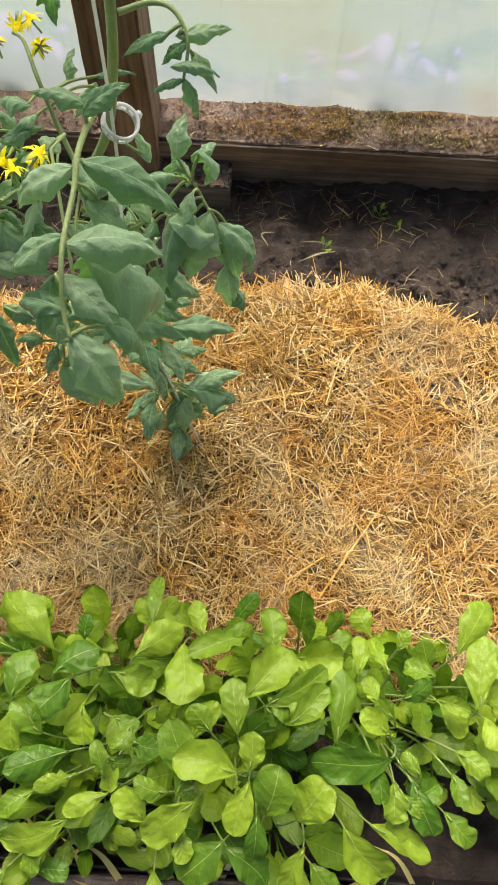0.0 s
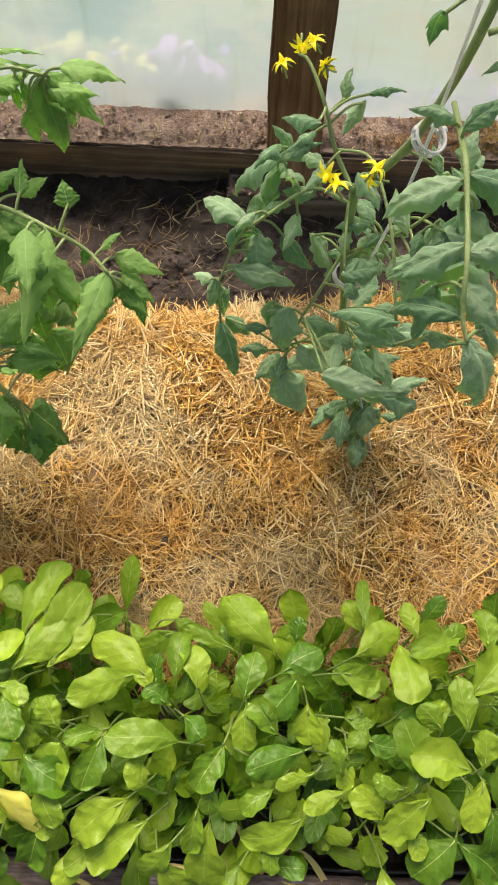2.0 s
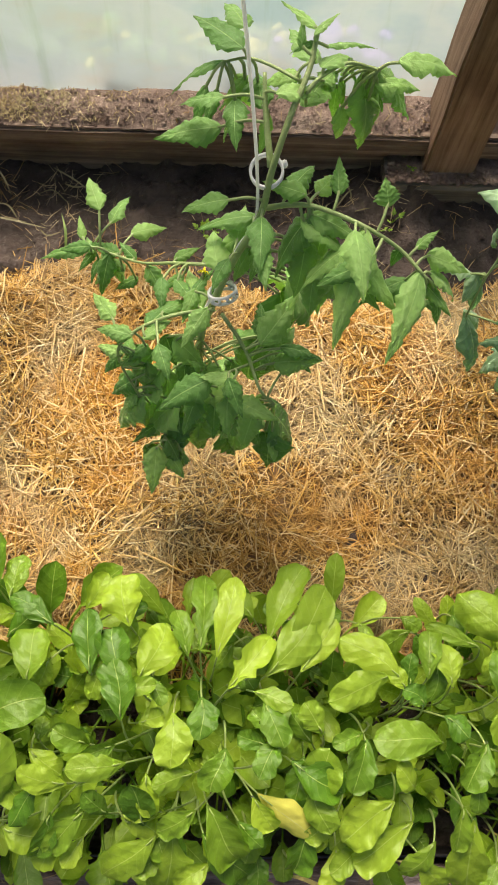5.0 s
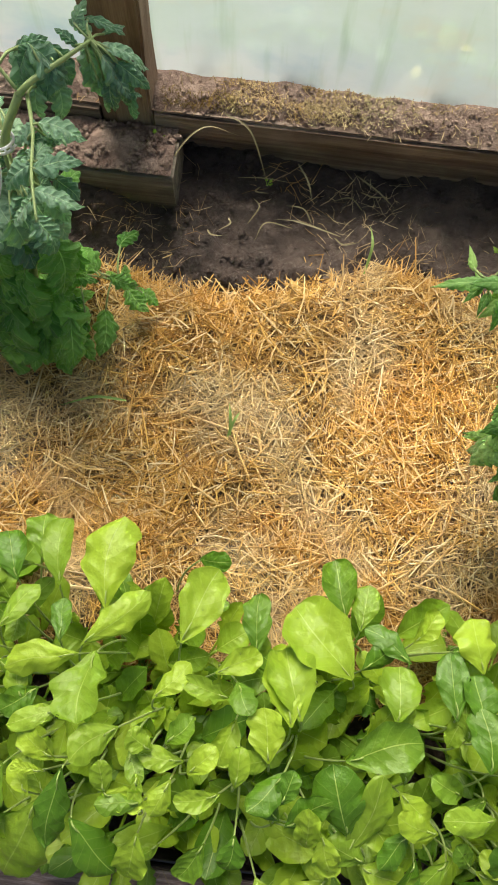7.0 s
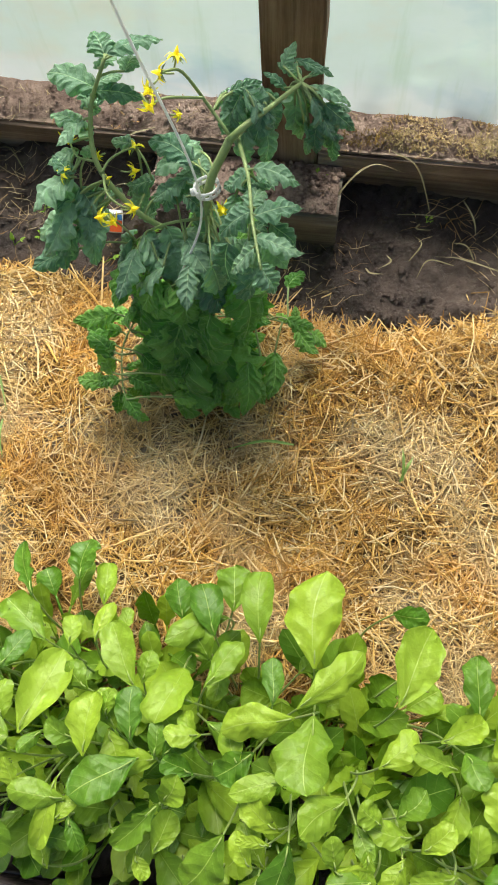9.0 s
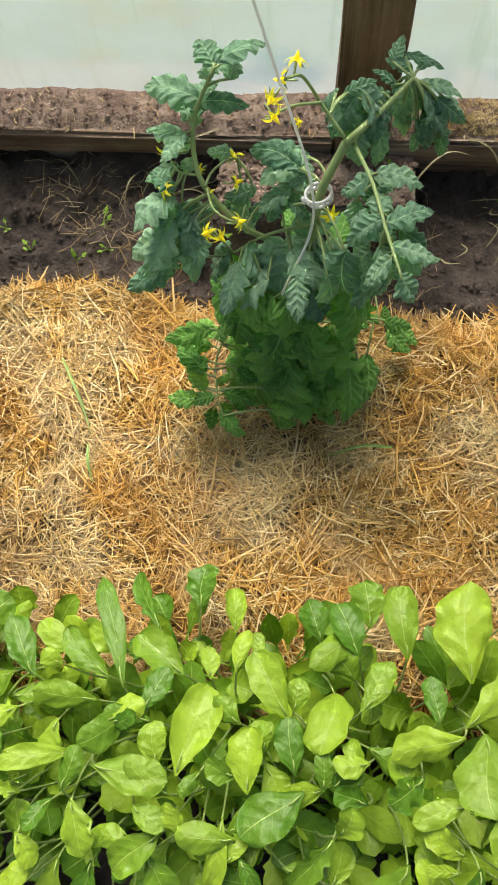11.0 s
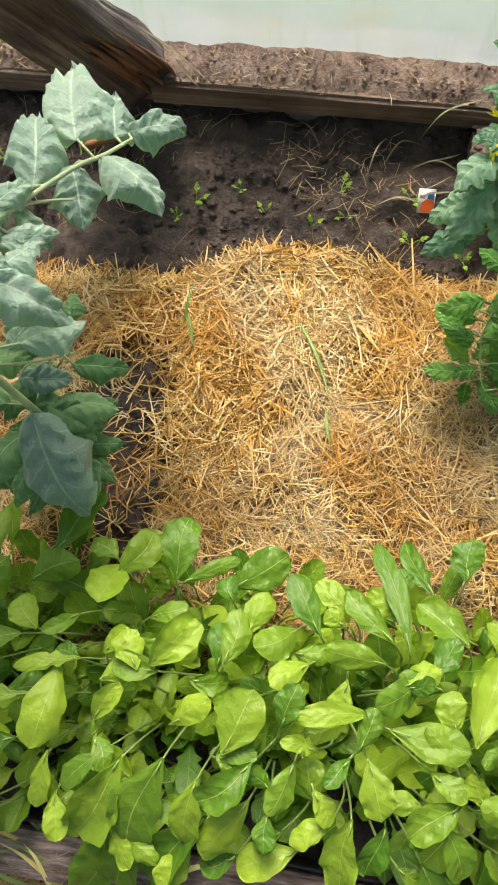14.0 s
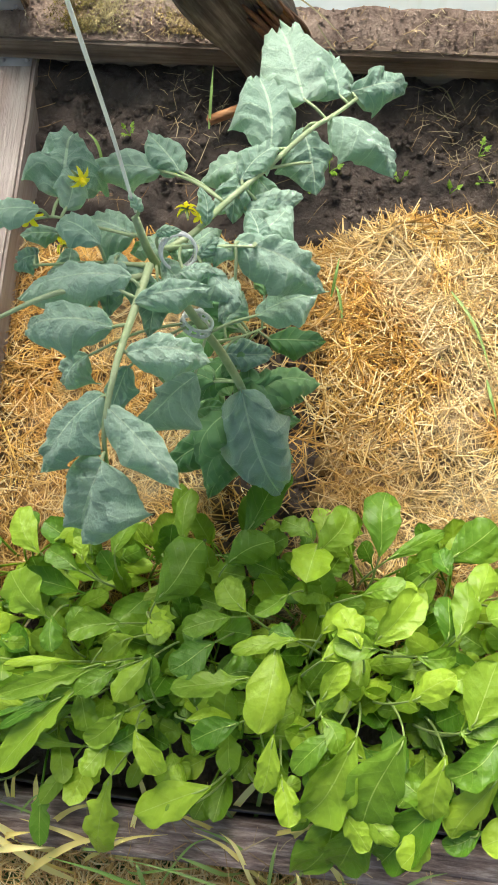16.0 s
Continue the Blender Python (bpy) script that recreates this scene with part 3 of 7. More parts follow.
# Young leaves that fill the canopy between the large ones.
CANOPY_X = (-2.4, -2.1, -1.86, -1.75, -1.5, -1.35, -1.15, -0.95, -0.8, -0.6, -0.45, -0.2, 0.6)
CANOPY_Z = (0.17, 0.2, 0.225, 0.27, 0.25, 0.26, 0.31, 0.29, 0.28, 0.25, 0.235, 0.225, 0.225)
d = random.Random(33)
for k in range(230):
    x, y = d.uniform(-2.35, 0.5), d.uniform(-0.21, 0.1)
    if x > 0.1 and y < -0.1:
        continue
    z = float(np.interp(x, CANOPY_X, CANOPY_Z)) * (1 - 5 * max(0, y - 0.02) - 3 * max(0, -0.12 - y)) - d.uniform(0.012, 0.05)
    a, long_ = d.uniform(0, 6.28), d.uniform(0.028, 0.052)
    crown_leaf((x, y, z), (x + math.cos(a) * long_, y + math.sin(a) * long_, z + d.uniform(-0.012, 0.012)), d.uniform(0.5, 0.78))
# Flattened long leaves at the row's end.
for k in range(30):
    d = crown_dice
    at = Vector((d.uniform(-2.42, -2.14), d.uniform(-0.17, -0.06), d.uniform(0.07, 0.13)))
    a, long_ = radians(d.uniform(170, 225)), d.uniform(0.08, 0.16)
    crown_leaf(at, at + Vector((math.cos(a), math.sin(a), d.uniform(-0.35, 0.05))) * long_, d.uniform(0.1, 0.24))
crown_leaf((-0.225, 0.045, 0.189), (-0.293, 0.114, 0.180), 0.55)
crown_leaf((-0.219, 0.018, 0.201), (-0.171, 0.051, 0.197), 0.7)
crown_leaf((-0.262, -0.016, 0.212), (-0.252, 0.043, 0.204), 0.6)
crown_leaf((-0.198, 0.013, 0.202), (-0.226, -0.036, 0.226), 0.7)
crown_leaf((-0.220, -0.051, 0.214), (-0.258, -0.019, 0.224), 0.6)
crown_leaf((-0.187, -0.068, 0.213), (-0.254, -0.091, 0.227), 0.5)
crown_leaf((-0.223, -0.112, 0.207), (-0.258, -0.138, 0.207), 0.6)
crown_leaf((-0.185, -0.142, 0.190), (-0.254, -0.173, 0.183), 0.5)
crown_leaf((-0.139, -0.111, 0.207), (-0.187, -0.131, 0.208), 0.45)
crown_leaf((-0.117, -0.033, 0.213), (-0.132, -0.064, 0.225), 0.7)
crown_leaf((-0.119, -0.052, 0.213), (-0.081, -0.061, 0.225), 0.65)
crown_leaf((-0.125, 0.044, 0.189), (-0.072, 0.080, 0.180), 0.65)
crown_leaf((-0.110, 0.084, 0.166), (-0.109, 0.146, 0.133), 0.28)
crown_leaf((-0.068, 0.061, 0.179), (-0.064, -0.010, 0.220), 0.58)
crown_leaf((-0.044, 0.070, 0.174), (-0.059, 0.115, 0.165), 0.5)
crown_leaf((0.019, 0.081, 0.167), (-0.057, 0.047, 0.199), 0.35)
crown_leaf((-0.026, 0.060, 0.180), (0.016, 0.086, 0.177), 0.55)
crown_leaf((0.044, 0.055, 0.183), (0.035, 0.108, 0.174), 0.6)
crown_leaf((0.012, 0.002, 0.205), (0.061, 0.058, 0.195), 0.65)
crown_leaf((0.069, 0.052, 0.184), (0.128, 0.052, 0.196), 0.75)
crown_leaf((0.036, -0.006, 0.207), (0.108, 0.037, 0.205), 0.38)
crown_leaf((0.005, -0.039, 0.213), (-0.004, 0.022, 0.211), 0.55)
crown_leaf((0.120, -0.043, 0.213), (0.125, 0.039, 0.204), 0.42)
crown_leaf((0.063, -0.026, 0.212), (0.111, 0.014, 0.213), 0.5)
crown_leaf((-0.025, -0.040, 0.213), (-0.050, -0.010, 0.220), 0.7)
crown_leaf((-0.043, -0.096, 0.213), (-0.074, -0.029, 0.225), 0.55)
crown_leaf((0.007, -0.081, 0.213), (-0.063, -0.063, 0.225), 0.65)
crown_leaf((0.020, -0.080, 0.213), (0.027, -0.036, 0.225), 0.7)
crown_leaf((0.042, -0.125, 0.200), (0.058, -0.070, 0.225), 0.75)
crown_leaf((0.021, -0.089, 0.213), (0.008, -0.146, 0.200), 0.55)
crown_leaf((0.032, -0.123, 0.201), (0.032, -0.172, 0.182), 0.5)
crown_leaf((0.078, -0.129, 0.197), (0.113, -0.083, 0.225), 0.75)
crown_leaf((-0.039, -0.114, 0.205), (-0.096, -0.154, 0.195), 0.6)
crown_leaf((-0.069, -0.106, 0.210), (-0.109, -0.101, 0.224), 0.6)
crown_leaf((0.185, -0.056, 0.213), (0.090, -0.070, 0.225), 0.45)
crown_leaf((0.182, -0.029, 0.213), (0.148, -0.006, 0.219), 0.65)
crown_leaf((0.189, -0.013, 0.209), (0.165, 0.005, 0.216), 0.8)
crown_leaf((0.198, 0.010, 0.202), (0.235, 0.028, 0.210), 0.55)
crown_leaf((0.238, 0.012, 0.202), (0.276, 0.005, 0.216), 0.5)
crown_leaf((0.273, 0.068, 0.175), (0.313, 0.137, 0.166), 0.5)
crown_leaf((0.290, 0.002, 0.205), (0.293, 0.088, 0.195), 0.45)
crown_leaf((0.147, 0.036, 0.194), (0.155, 0.081, 0.184), 0.45)
crown_leaf((0.185, 0.038, 0.193), (0.167, 0.080, 0.154), 0.3)
crown_leaf((0.257, -0.043, 0.213), (0.294, -0.064, 0.225), 0.6)
crown_leaf((0.188, -0.080, 0.213), (0.182, -0.122, 0.213), 0.7)
crown_leaf((0.208, -0.079, 0.213), (0.231, -0.135, 0.206), 0.5)
crown_leaf((0.244, -0.109, 0.208), (0.279, -0.141, 0.203), 0.6)
crown_leaf((0.133, -0.133, 0.195), (0.174, -0.190, 0.169), 0.6)
crown_leaf((0.162, -0.128, 0.198), (0.231, -0.157, 0.193), 0.4)
crown_leaf((-0.004, -0.157, 0.181), (-0.051, -0.205, 0.156), 0.7)
crown_leaf((-0.001, -0.163, 0.177), (0.048, -0.202, 0.160), 0.6)
crown_leaf((0.090, -0.158, 0.180), (0.067, -0.203, 0.158), 0.5)
crown_leaf((0.296, -0.004, 0.206), (0.304, -0.040, 0.225), 0.6)
crown_leaf((0.253, -0.067, 0.213), (0.261, -0.101, 0.224), 0.6)
crown_leaf((-0.143, -0.095, 0.213), (-0.159, -0.053, 0.225), 0.4)
crown_leaf((-0.173, -0.091, 0.213), (-0.220, -0.108, 0.221), 0.4)
crown_leaf((-0.377, 0.004, 0.211), (-0.445, 0.057, 0.202), 0.5)
crown_leaf((-0.391, 0.010, 0.210), (-0.470, -0.017, 0.233), 0.45)
crown_leaf((-0.346, 0.005, 0.209), (-0.341, 0.062, 0.199), 0.5)
crown_leaf((-0.318, -0.004, 0.211), (-0.328, 0.048, 0.203), 0.65)
crown_leaf((-0.274, 0.043, 0.192), (-0.340, 0.068, 0.192), 0.3)
crown_leaf((-0.336, -0.065, 0.218), (-0.420, -0.056, 0.234), 0.5)
crown_leaf((-0.353, -0.025, 0.218), (-0.377, -0.003, 0.225), 0.8)
crown_leaf((-0.425, -0.062, 0.222), (-0.444, -0.119, 0.224), 0.6)
crown_leaf((-0.489, -0.133, 0.208), (-0.469, -0.076, 0.237), 0.7)
crown_leaf((-0.283, -0.066, 0.216), (-0.312, -0.116, 0.221), 0.6)
crown_leaf((-0.332, -0.036, 0.218), (-0.304, -0.057, 0.229), 0.8)
crown_leaf((-0.294, -0.110, 0.211), (-0.300, -0.143, 0.205), 0.7)
crown_leaf((-0.392, -0.130, 0.204), (-0.454, -0.169, 0.193), 0.6)
crown_leaf((-0.369, -0.154, 0.189), (-0.441, -0.192, 0.175), 0.5)
crown_leaf((-0.369, -0.116, 0.211), (-0.397, -0.094, 0.233), 0.7)
crown_leaf((-0.310, -0.136, 0.198), (-0.319, -0.184, 0.177), 0.5)
crown_leaf((-0.339, -0.177, 0.171), (-0.373, -0.218, 0.145), 0.5)
crown_leaf((-0.356, -0.194, 0.159), (-0.327, -0.242, 0.114), 0.5)
crown_leaf((-0.296, -0.152, 0.188), (-0.293, -0.241, 0.115), 0.45)
crown_leaf((-0.458, -0.145, 0.198), (-0.495, -0.171, 0.195), 0.55)
crown_leaf((-0.514, 0.032, 0.211), (-0.464, 0.111, 0.200), 0.5)
crown_leaf((-0.530, 0.082, 0.181), (-0.511, 0.143, 0.172), 0.4)
crown_leaf((-0.500, 0.012, 0.216), (-0.456, 0.072, 0.205), 0.45)
crown_leaf((-0.429, -0.056, 0.222), (-0.467, -0.070, 0.237), 0.5)
crown_leaf((-0.475, -0.058, 0.225), (-0.499, -0.024, 0.238), 0.7)
crown_leaf((-0.872, 0.107, 0.197), (-0.893, 0.174, 0.187), 0.6)
crown_leaf((-0.854, 0.094, 0.205), (-0.846, 0.149, 0.195), 0.6)
crown_leaf((-0.864, 0.037, 0.247), (-0.940, 0.104, 0.235), 0.75)
crown_leaf((-0.929, -0.021, 0.274), (-0.948, 0.058, 0.248), 0.6)
crown_leaf((-0.794, 0.063, 0.224), (-0.849, 0.095, 0.216), 0.45)
crown_leaf((-0.813, -0.004, 0.260), (-0.806, 0.056, 0.242), 0.7)
crown_leaf((-0.867, -0.048, 0.272), (-0.789, -0.017, 0.274), 0.6)
crown_leaf((-0.855, -0.124, 0.255), (-0.883, -0.050, 0.286), 0.65)
crown_leaf((-0.856, -0.146, 0.240), (-0.825, -0.060, 0.282), 0.4)
crown_leaf((-0.744, 0.007, 0.248), (-0.753, 0.078, 0.236), 0.5)
crown_leaf((-0.706, 0.063, 0.212), (-0.726, 0.124, 0.201), 0.8)
crown_leaf((-0.715, 0.003, 0.245), (-0.717, 0.058, 0.233), 0.7)
crown_leaf((-0.706, -0.043, 0.254), (-0.711, 0.023, 0.250), 0.65)
crown_leaf((-0.689, -0.000, 0.242), (-0.666, 0.065, 0.218), 0.6)
crown_leaf((-0.634, 0.028, 0.226), (-0.651, 0.082, 0.215), 0.45)
crown_leaf((-0.620, 0.035, 0.220), (-0.614, 0.128, 0.176), 0.3)
crown_leaf((-0.600, 0.028, 0.221), (-0.576, 0.123, 0.210), 0.35)
crown_leaf((-0.538, 0.048, 0.203), (-0.493, 0.140, 0.193), 0.4)
crown_leaf((-0.541, 0.007, 0.222), (-0.481, 0.080, 0.211), 0.5)
crown_leaf((-0.586, -0.008, 0.230), (-0.536, 0.050, 0.214), 0.4)
crown_leaf((-0.617, -0.017, 0.237), (-0.609, -0.061, 0.251), 0.8)
crown_leaf((-0.648, -0.035, 0.245), (-0.642, -0.092, 0.256), 0.75)
crown_leaf((-0.698, -0.087, 0.253), (-0.760, -0.098, 0.274), 0.45)
crown_leaf((-0.710, -0.069, 0.254), (-0.746, -0.074, 0.272), 0.5)
crown_leaf((-0.760, -0.109, 0.256), (-0.809, -0.097, 0.281), 0.5)
crown_leaf((-0.738, -0.068, 0.259), (-0.777, -0.052, 0.277), 0.6)
crown_leaf((-0.588, -0.072, 0.237), (-0.597, -0.118, 0.239), 0.75)
crown_leaf((-0.622, -0.098, 0.241), (-0.667, -0.108, 0.255), 0.55)
crown_leaf((-0.556, -0.011, 0.228), (-0.512, -0.022, 0.239), 0.55)
crown_leaf((-0.544, -0.021, 0.230), (-0.525, -0.072, 0.242), 0.6)
crown_leaf((-0.513, -0.086, 0.229), (-0.459, -0.124, 0.222), 0.65)
crown_leaf((-0.524, -0.062, 0.230), (-0.553, -0.102, 0.244), 0.6)
crown_leaf((-0.551, -0.121, 0.221), (-0.489, -0.168, 0.196), 0.45, ROCKET_YELLOW)
crown_leaf((-0.487, -0.157, 0.193), (-0.511, -0.206, 0.166), 0.6)
crown_leaf((-0.608, -0.133, 0.219), (-0.567, -0.189, 0.186), 0.6)
crown_leaf((-0.665, -0.167, 0.202), (-0.721, -0.219, 0.166), 0.5)
crown_leaf((-0.646, -0.158, 0.207), (-0.643, -0.252, 0.114), 0.4)
crown_leaf((-0.620, -0.139, 0.217), (-0.663, -0.162, 0.218), 0.6)
crown_leaf((-0.678, -0.156, 0.213), (-0.692, -0.110, 0.257), 0.6)
crown_leaf((-0.742, -0.137, 0.235), (-0.789, -0.176, 0.222), 0.45)
crown_leaf((-0.613, -0.166, 0.197), (-0.566, -0.219, 0.153), 0.5)
crown_leaf((-0.556, -0.125, 0.219), (-0.533, -0.159, 0.207), 0.7)
crown_leaf((-0.885, -0.123, 0.258), (-0.865, -0.165, 0.237), 0.6)
crown_leaf((-0.867, -0.175, 0.216), (-0.922, -0.214, 0.186), 0.55)
crown_leaf((-0.790, -0.108, 0.261), (-0.821, -0.148, 0.249), 0.5)
crown_leaf((-0.779, -0.139, 0.239), (-0.789, -0.186, 0.213), 0.5)
crown_leaf((-0.588, -0.217, 0.145), (-0.520, -0.257, 0.101), 0.5)
crown_leaf((-0.898, -0.141, 0.246), (-0.902, -0.097, 0.287), 0.5)
crown_leaf((-0.717, -0.142, 0.229), (-0.742, -0.117, 0.260), 0.5)
crown_leaf((-1.260, 0.136, 0.163), (-1.265, 0.192, 0.155), 0.8)
crown_leaf((-1.221, 0.101, 0.206), (-1.230, 0.184, 0.196), 0.45)
crown_leaf((-1.156, 0.080, 0.235), (-1.164, 0.188, 0.223), 0.6)
crown_leaf((-1.275, 0.102, 0.196), (-1.303, 0.159, 0.186), 0.6)
crown_leaf((-1.263, 0.127, 0.175), (-1.335, 0.094, 0.202), 0.4)
crown_leaf((-1.170, 0.035, 0.268), (-1.108, 0.103, 0.255), 0.4)
crown_leaf((-1.062, 0.052, 0.251), (-1.030, 0.137, 0.238), 0.6)
crown_leaf((-1.062, 0.166, 0.124), (-1.018, 0.161, 0.143), 0.6)
crown_leaf((-0.976, 0.050, 0.245), (-0.978, 0.118, 0.233), 0.5)
crown_leaf((-0.919, -0.014, 0.271), (-0.945, 0.059, 0.248), 0.65)
crown_leaf((-0.949, -0.060, 0.278), (-0.960, -0.006, 0.283), 0.75)
crown_leaf((-1.274, 0.043, 0.238), (-1.236, 0.093, 0.226), 0.5)
crown_leaf((-1.171, 0.026, 0.273), (-1.244, 0.002, 0.276), 0.5)
crown_leaf((-1.152, 0.031, 0.275), (-1.148, -0.040, 0.310), 0.75)
crown_leaf((-1.170, -0.032, 0.293), (-1.227, -0.051, 0.291), 0.4)
crown_leaf((-1.111, -0.042, 0.294), (-1.154, -0.076, 0.309), 0.65)
crown_leaf((-1.081, -0.010, 0.284), (-1.043, 0.029, 0.279), 0.5)
crown_leaf((-0.997, -0.000, 0.272), (-1.052, 0.011, 0.286), 0.4)
crown_leaf((-0.992, 0.018, 0.266), (-0.975, -0.014, 0.287), 0.7)
crown_leaf((-1.018, 0.024, 0.266), (-0.973, 0.053, 0.254), 0.55)
crown_leaf((-1.060, -0.053, 0.289), (-1.034, -0.024, 0.296), 0.7)
crown_leaf((-1.033, -0.080, 0.286), (-1.007, -0.048, 0.296), 0.6)
crown_leaf((-0.982, -0.088, 0.281), (-0.978, -0.045, 0.293), 0.5)
crown_leaf((-0.930, -0.066, 0.277), (-0.965, -0.107, 0.287), 0.6)
crown_leaf((-0.933, -0.099, 0.277), (-0.919, -0.063, 0.288), 0.6)
crown_leaf((-1.073, -0.062, 0.290), (-1.098, -0.045, 0.305), 0.8)
crown_leaf((-1.114, -0.109, 0.288), (-1.125, -0.077, 0.307), 0.6)
crown_leaf((-1.075, -0.113, 0.281), (-1.122, -0.120, 0.292), 0.5)
crown_leaf((-1.049, -0.087, 0.288), (-1.065, -0.125, 0.283), 0.6)
crown_leaf((-0.996, -0.095, 0.283), (-1.040, -0.110, 0.292), 0.5)
crown_leaf((-1.228, -0.094, 0.278), (-1.258, -0.154, 0.245), 0.6)
crown_leaf((-1.188, -0.128, 0.268), (-1.218, -0.223, 0.175), 0.5)
crown_leaf((-1.163, -0.089, 0.295), (-1.169, -0.170, 0.249), 0.4)
crown_leaf((-1.150, -0.140, 0.268), (-1.101, -0.194, 0.226), 0.5)
crown_leaf((-1.078, -0.147, 0.257), (-1.083, -0.197, 0.221), 0.6)
crown_leaf((-1.249, -0.168, 0.223), (-1.293, -0.225, 0.161), 0.5)
crown_leaf((-0.975, -0.137, 0.255), (-0.979, -0.174, 0.235), 0.7)
crown_leaf((-1.006, -0.150, 0.248), (-1.029, -0.189, 0.225), 0.6)
crown_leaf((-0.924, -0.122, 0.261), (-0.883, -0.086, 0.286), 0.5)
crown_leaf((-1.196, 0.035, 0.262), (-1.200, 0.083, 0.249), 0.5)
crown_leaf((-1.281, 0.025, 0.247), (-1.322, 0.033, 0.246), 0.6)
crown_leaf((-1.268, -0.045, 0.268), (-1.300, -0.031, 0.272), 0.7)
crown_leaf((-1.180, -0.095, 0.290), (-1.215, -0.093, 0.294), 0.35)
crown_leaf((-1.512, 0.120, 0.164), (-1.547, 0.188, 0.131), 0.3)
crown_leaf((-1.469, 0.152, 0.123), (-1.470, 0.205, 0.117), 0.8)
crown_leaf((-1.420, 0.121, 0.165), (-1.426, 0.173, 0.157), 0.5)
crown_leaf((-1.474, 0.069, 0.197), (-1.531, 0.110, 0.187), 0.6)
crown_leaf((-1.443, 0.066, 0.200), (-1.447, 0.101, 0.190), 0.6)
crown_leaf((-1.469, -0.034, 0.240), (-1.451, 0.058, 0.217), 0.5)
crown_leaf((-1.352, 0.031, 0.229), (-1.397, 0.094, 0.218), 0.5)
crown_leaf((-1.318, 0.116, 0.178), (-1.331, 0.166, 0.169), 0.7)
crown_leaf((-1.302, 0.060, 0.220), (-1.308, -0.003, 0.262), 0.6)
crown_leaf((-1.343, -0.024, 0.248), (-1.353, 0.031, 0.241), 0.55)
crown_leaf((-1.392, -0.046, 0.245), (-1.392, 0.019, 0.242), 0.6)
crown_leaf((-1.404, -0.030, 0.244), (-1.438, -0.019, 0.251), 0.7)
crown_leaf((-1.333, -0.039, 0.252), (-1.391, -0.087, 0.257), 0.65)
crown_leaf((-1.472, -0.054, 0.240), (-1.524, -0.022, 0.250), 0.55)
crown_leaf((-1.442, -0.026, 0.241), (-1.460, -0.052, 0.253), 0.5)
crown_leaf((-1.479, -0.088, 0.239), (-1.525, -0.132, 0.233), 0.55)
crown_leaf((-1.401, -0.090, 0.245), (-1.462, -0.090, 0.253), 0.5)
crown_leaf((-1.456, -0.091, 0.241), (-1.474, -0.059, 0.252), 0.6)
crown_leaf((-1.313, -0.037, 0.257), (-1.314, 0.002, 0.259), 0.5)
crown_leaf((-1.305, -0.033, 0.259), (-1.280, -0.005, 0.269), 0.6)
crown_leaf((-1.297, -0.077, 0.261), (-1.281, -0.047, 0.277), 0.8)
crown_leaf((-1.416, -0.070, 0.244), (-1.427, -0.143, 0.229), 0.3)
crown_leaf((-1.397, -0.107, 0.241), (-1.376, -0.136, 0.236), 0.5)
crown_leaf((-1.300, -0.078, 0.260), (-1.340, -0.126, 0.246), 0.4)
crown_leaf((-1.501, 0.017, 0.224), (-1.552, 0.031, 0.236), 0.5)
crown_leaf((-1.536, 0.090, 0.184), (-1.593, 0.115, 0.183), 0.5)
crown_leaf((-1.377, -0.005, 0.239), (-1.375, 0.027, 0.241), 0.6)
crown_leaf((-1.415, 0.075, 0.196), (-1.406, 0.124, 0.186), 0.4)
crown_leaf((-1.404, 0.021, 0.229), (-1.435, 0.048, 0.225), 0.7)
crown_leaf((-1.822, 0.099, 0.169), (-1.819, 0.178, 0.161), 0.6)
crown_leaf((-1.896, 0.096, 0.156), (-1.863, 0.157, 0.148), 0.6)
crown_leaf((-1.748, 0.097, 0.192), (-1.693, 0.144, 0.182), 0.65)
crown_leaf((-1.814, 0.095, 0.174), (-1.750, 0.136, 0.167), 0.25)
crown_leaf((-1.721, 0.045, 0.227), (-1.711, 0.097, 0.216), 0.6)
crown_leaf((-1.641, 0.056, 0.213), (-1.685, 0.119, 0.202), 0.45)
crown_leaf((-1.605, 0.085, 0.191), (-1.651, 0.119, 0.184), 0.5)
crown_leaf((-1.559, 0.061, 0.204), (-1.616, 0.110, 0.194), 0.4)
crown_leaf((-1.564, 0.036, 0.221), (-1.634, 0.044, 0.233), 0.45)
crown_leaf((-1.540, 0.050, 0.210), (-1.580, 0.175, 0.168), 0.2)
crown_leaf((-1.515, 0.027, 0.222), (-1.490, 0.074, 0.211), 0.5)
crown_leaf((-1.522, 0.029, 0.222), (-1.577, -0.006, 0.249), 0.5)
crown_leaf((-1.490, -0.025, 0.237), (-1.500, 0.019, 0.236), 0.7)
crown_leaf((-1.559, -0.029, 0.242), (-1.479, -0.039, 0.251), 0.5)
crown_leaf((-1.827, -0.003, 0.219), (-1.785, 0.058, 0.219), 0.55)
crown_leaf((-1.840, -0.010, 0.216), (-1.866, 0.029, 0.209), 0.75)
crown_leaf((-1.841, 0.050, 0.192), (-1.795, 0.067, 0.210), 0.5)
crown_leaf((-1.745, 0.080, 0.204), (-1.762, 0.106, 0.195), 0.8)
crown_leaf((-1.743, 0.008, 0.245), (-1.729, 0.069, 0.233), 0.5)
crown_leaf((-1.667, 0.061, 0.212), (-1.709, 0.030, 0.248), 0.6)
crown_leaf((-1.650, 0.025, 0.233), (-1.689, -0.003, 0.257), 0.55)
crown_leaf((-1.729, -0.079, 0.256), (-1.704, -0.013, 0.261), 0.7)
crown_leaf((-1.789, -0.059, 0.242), (-1.749, -0.026, 0.269), 0.5)
crown_leaf((-1.631, -0.060, 0.248), (-1.671, -0.055, 0.264), 0.4)
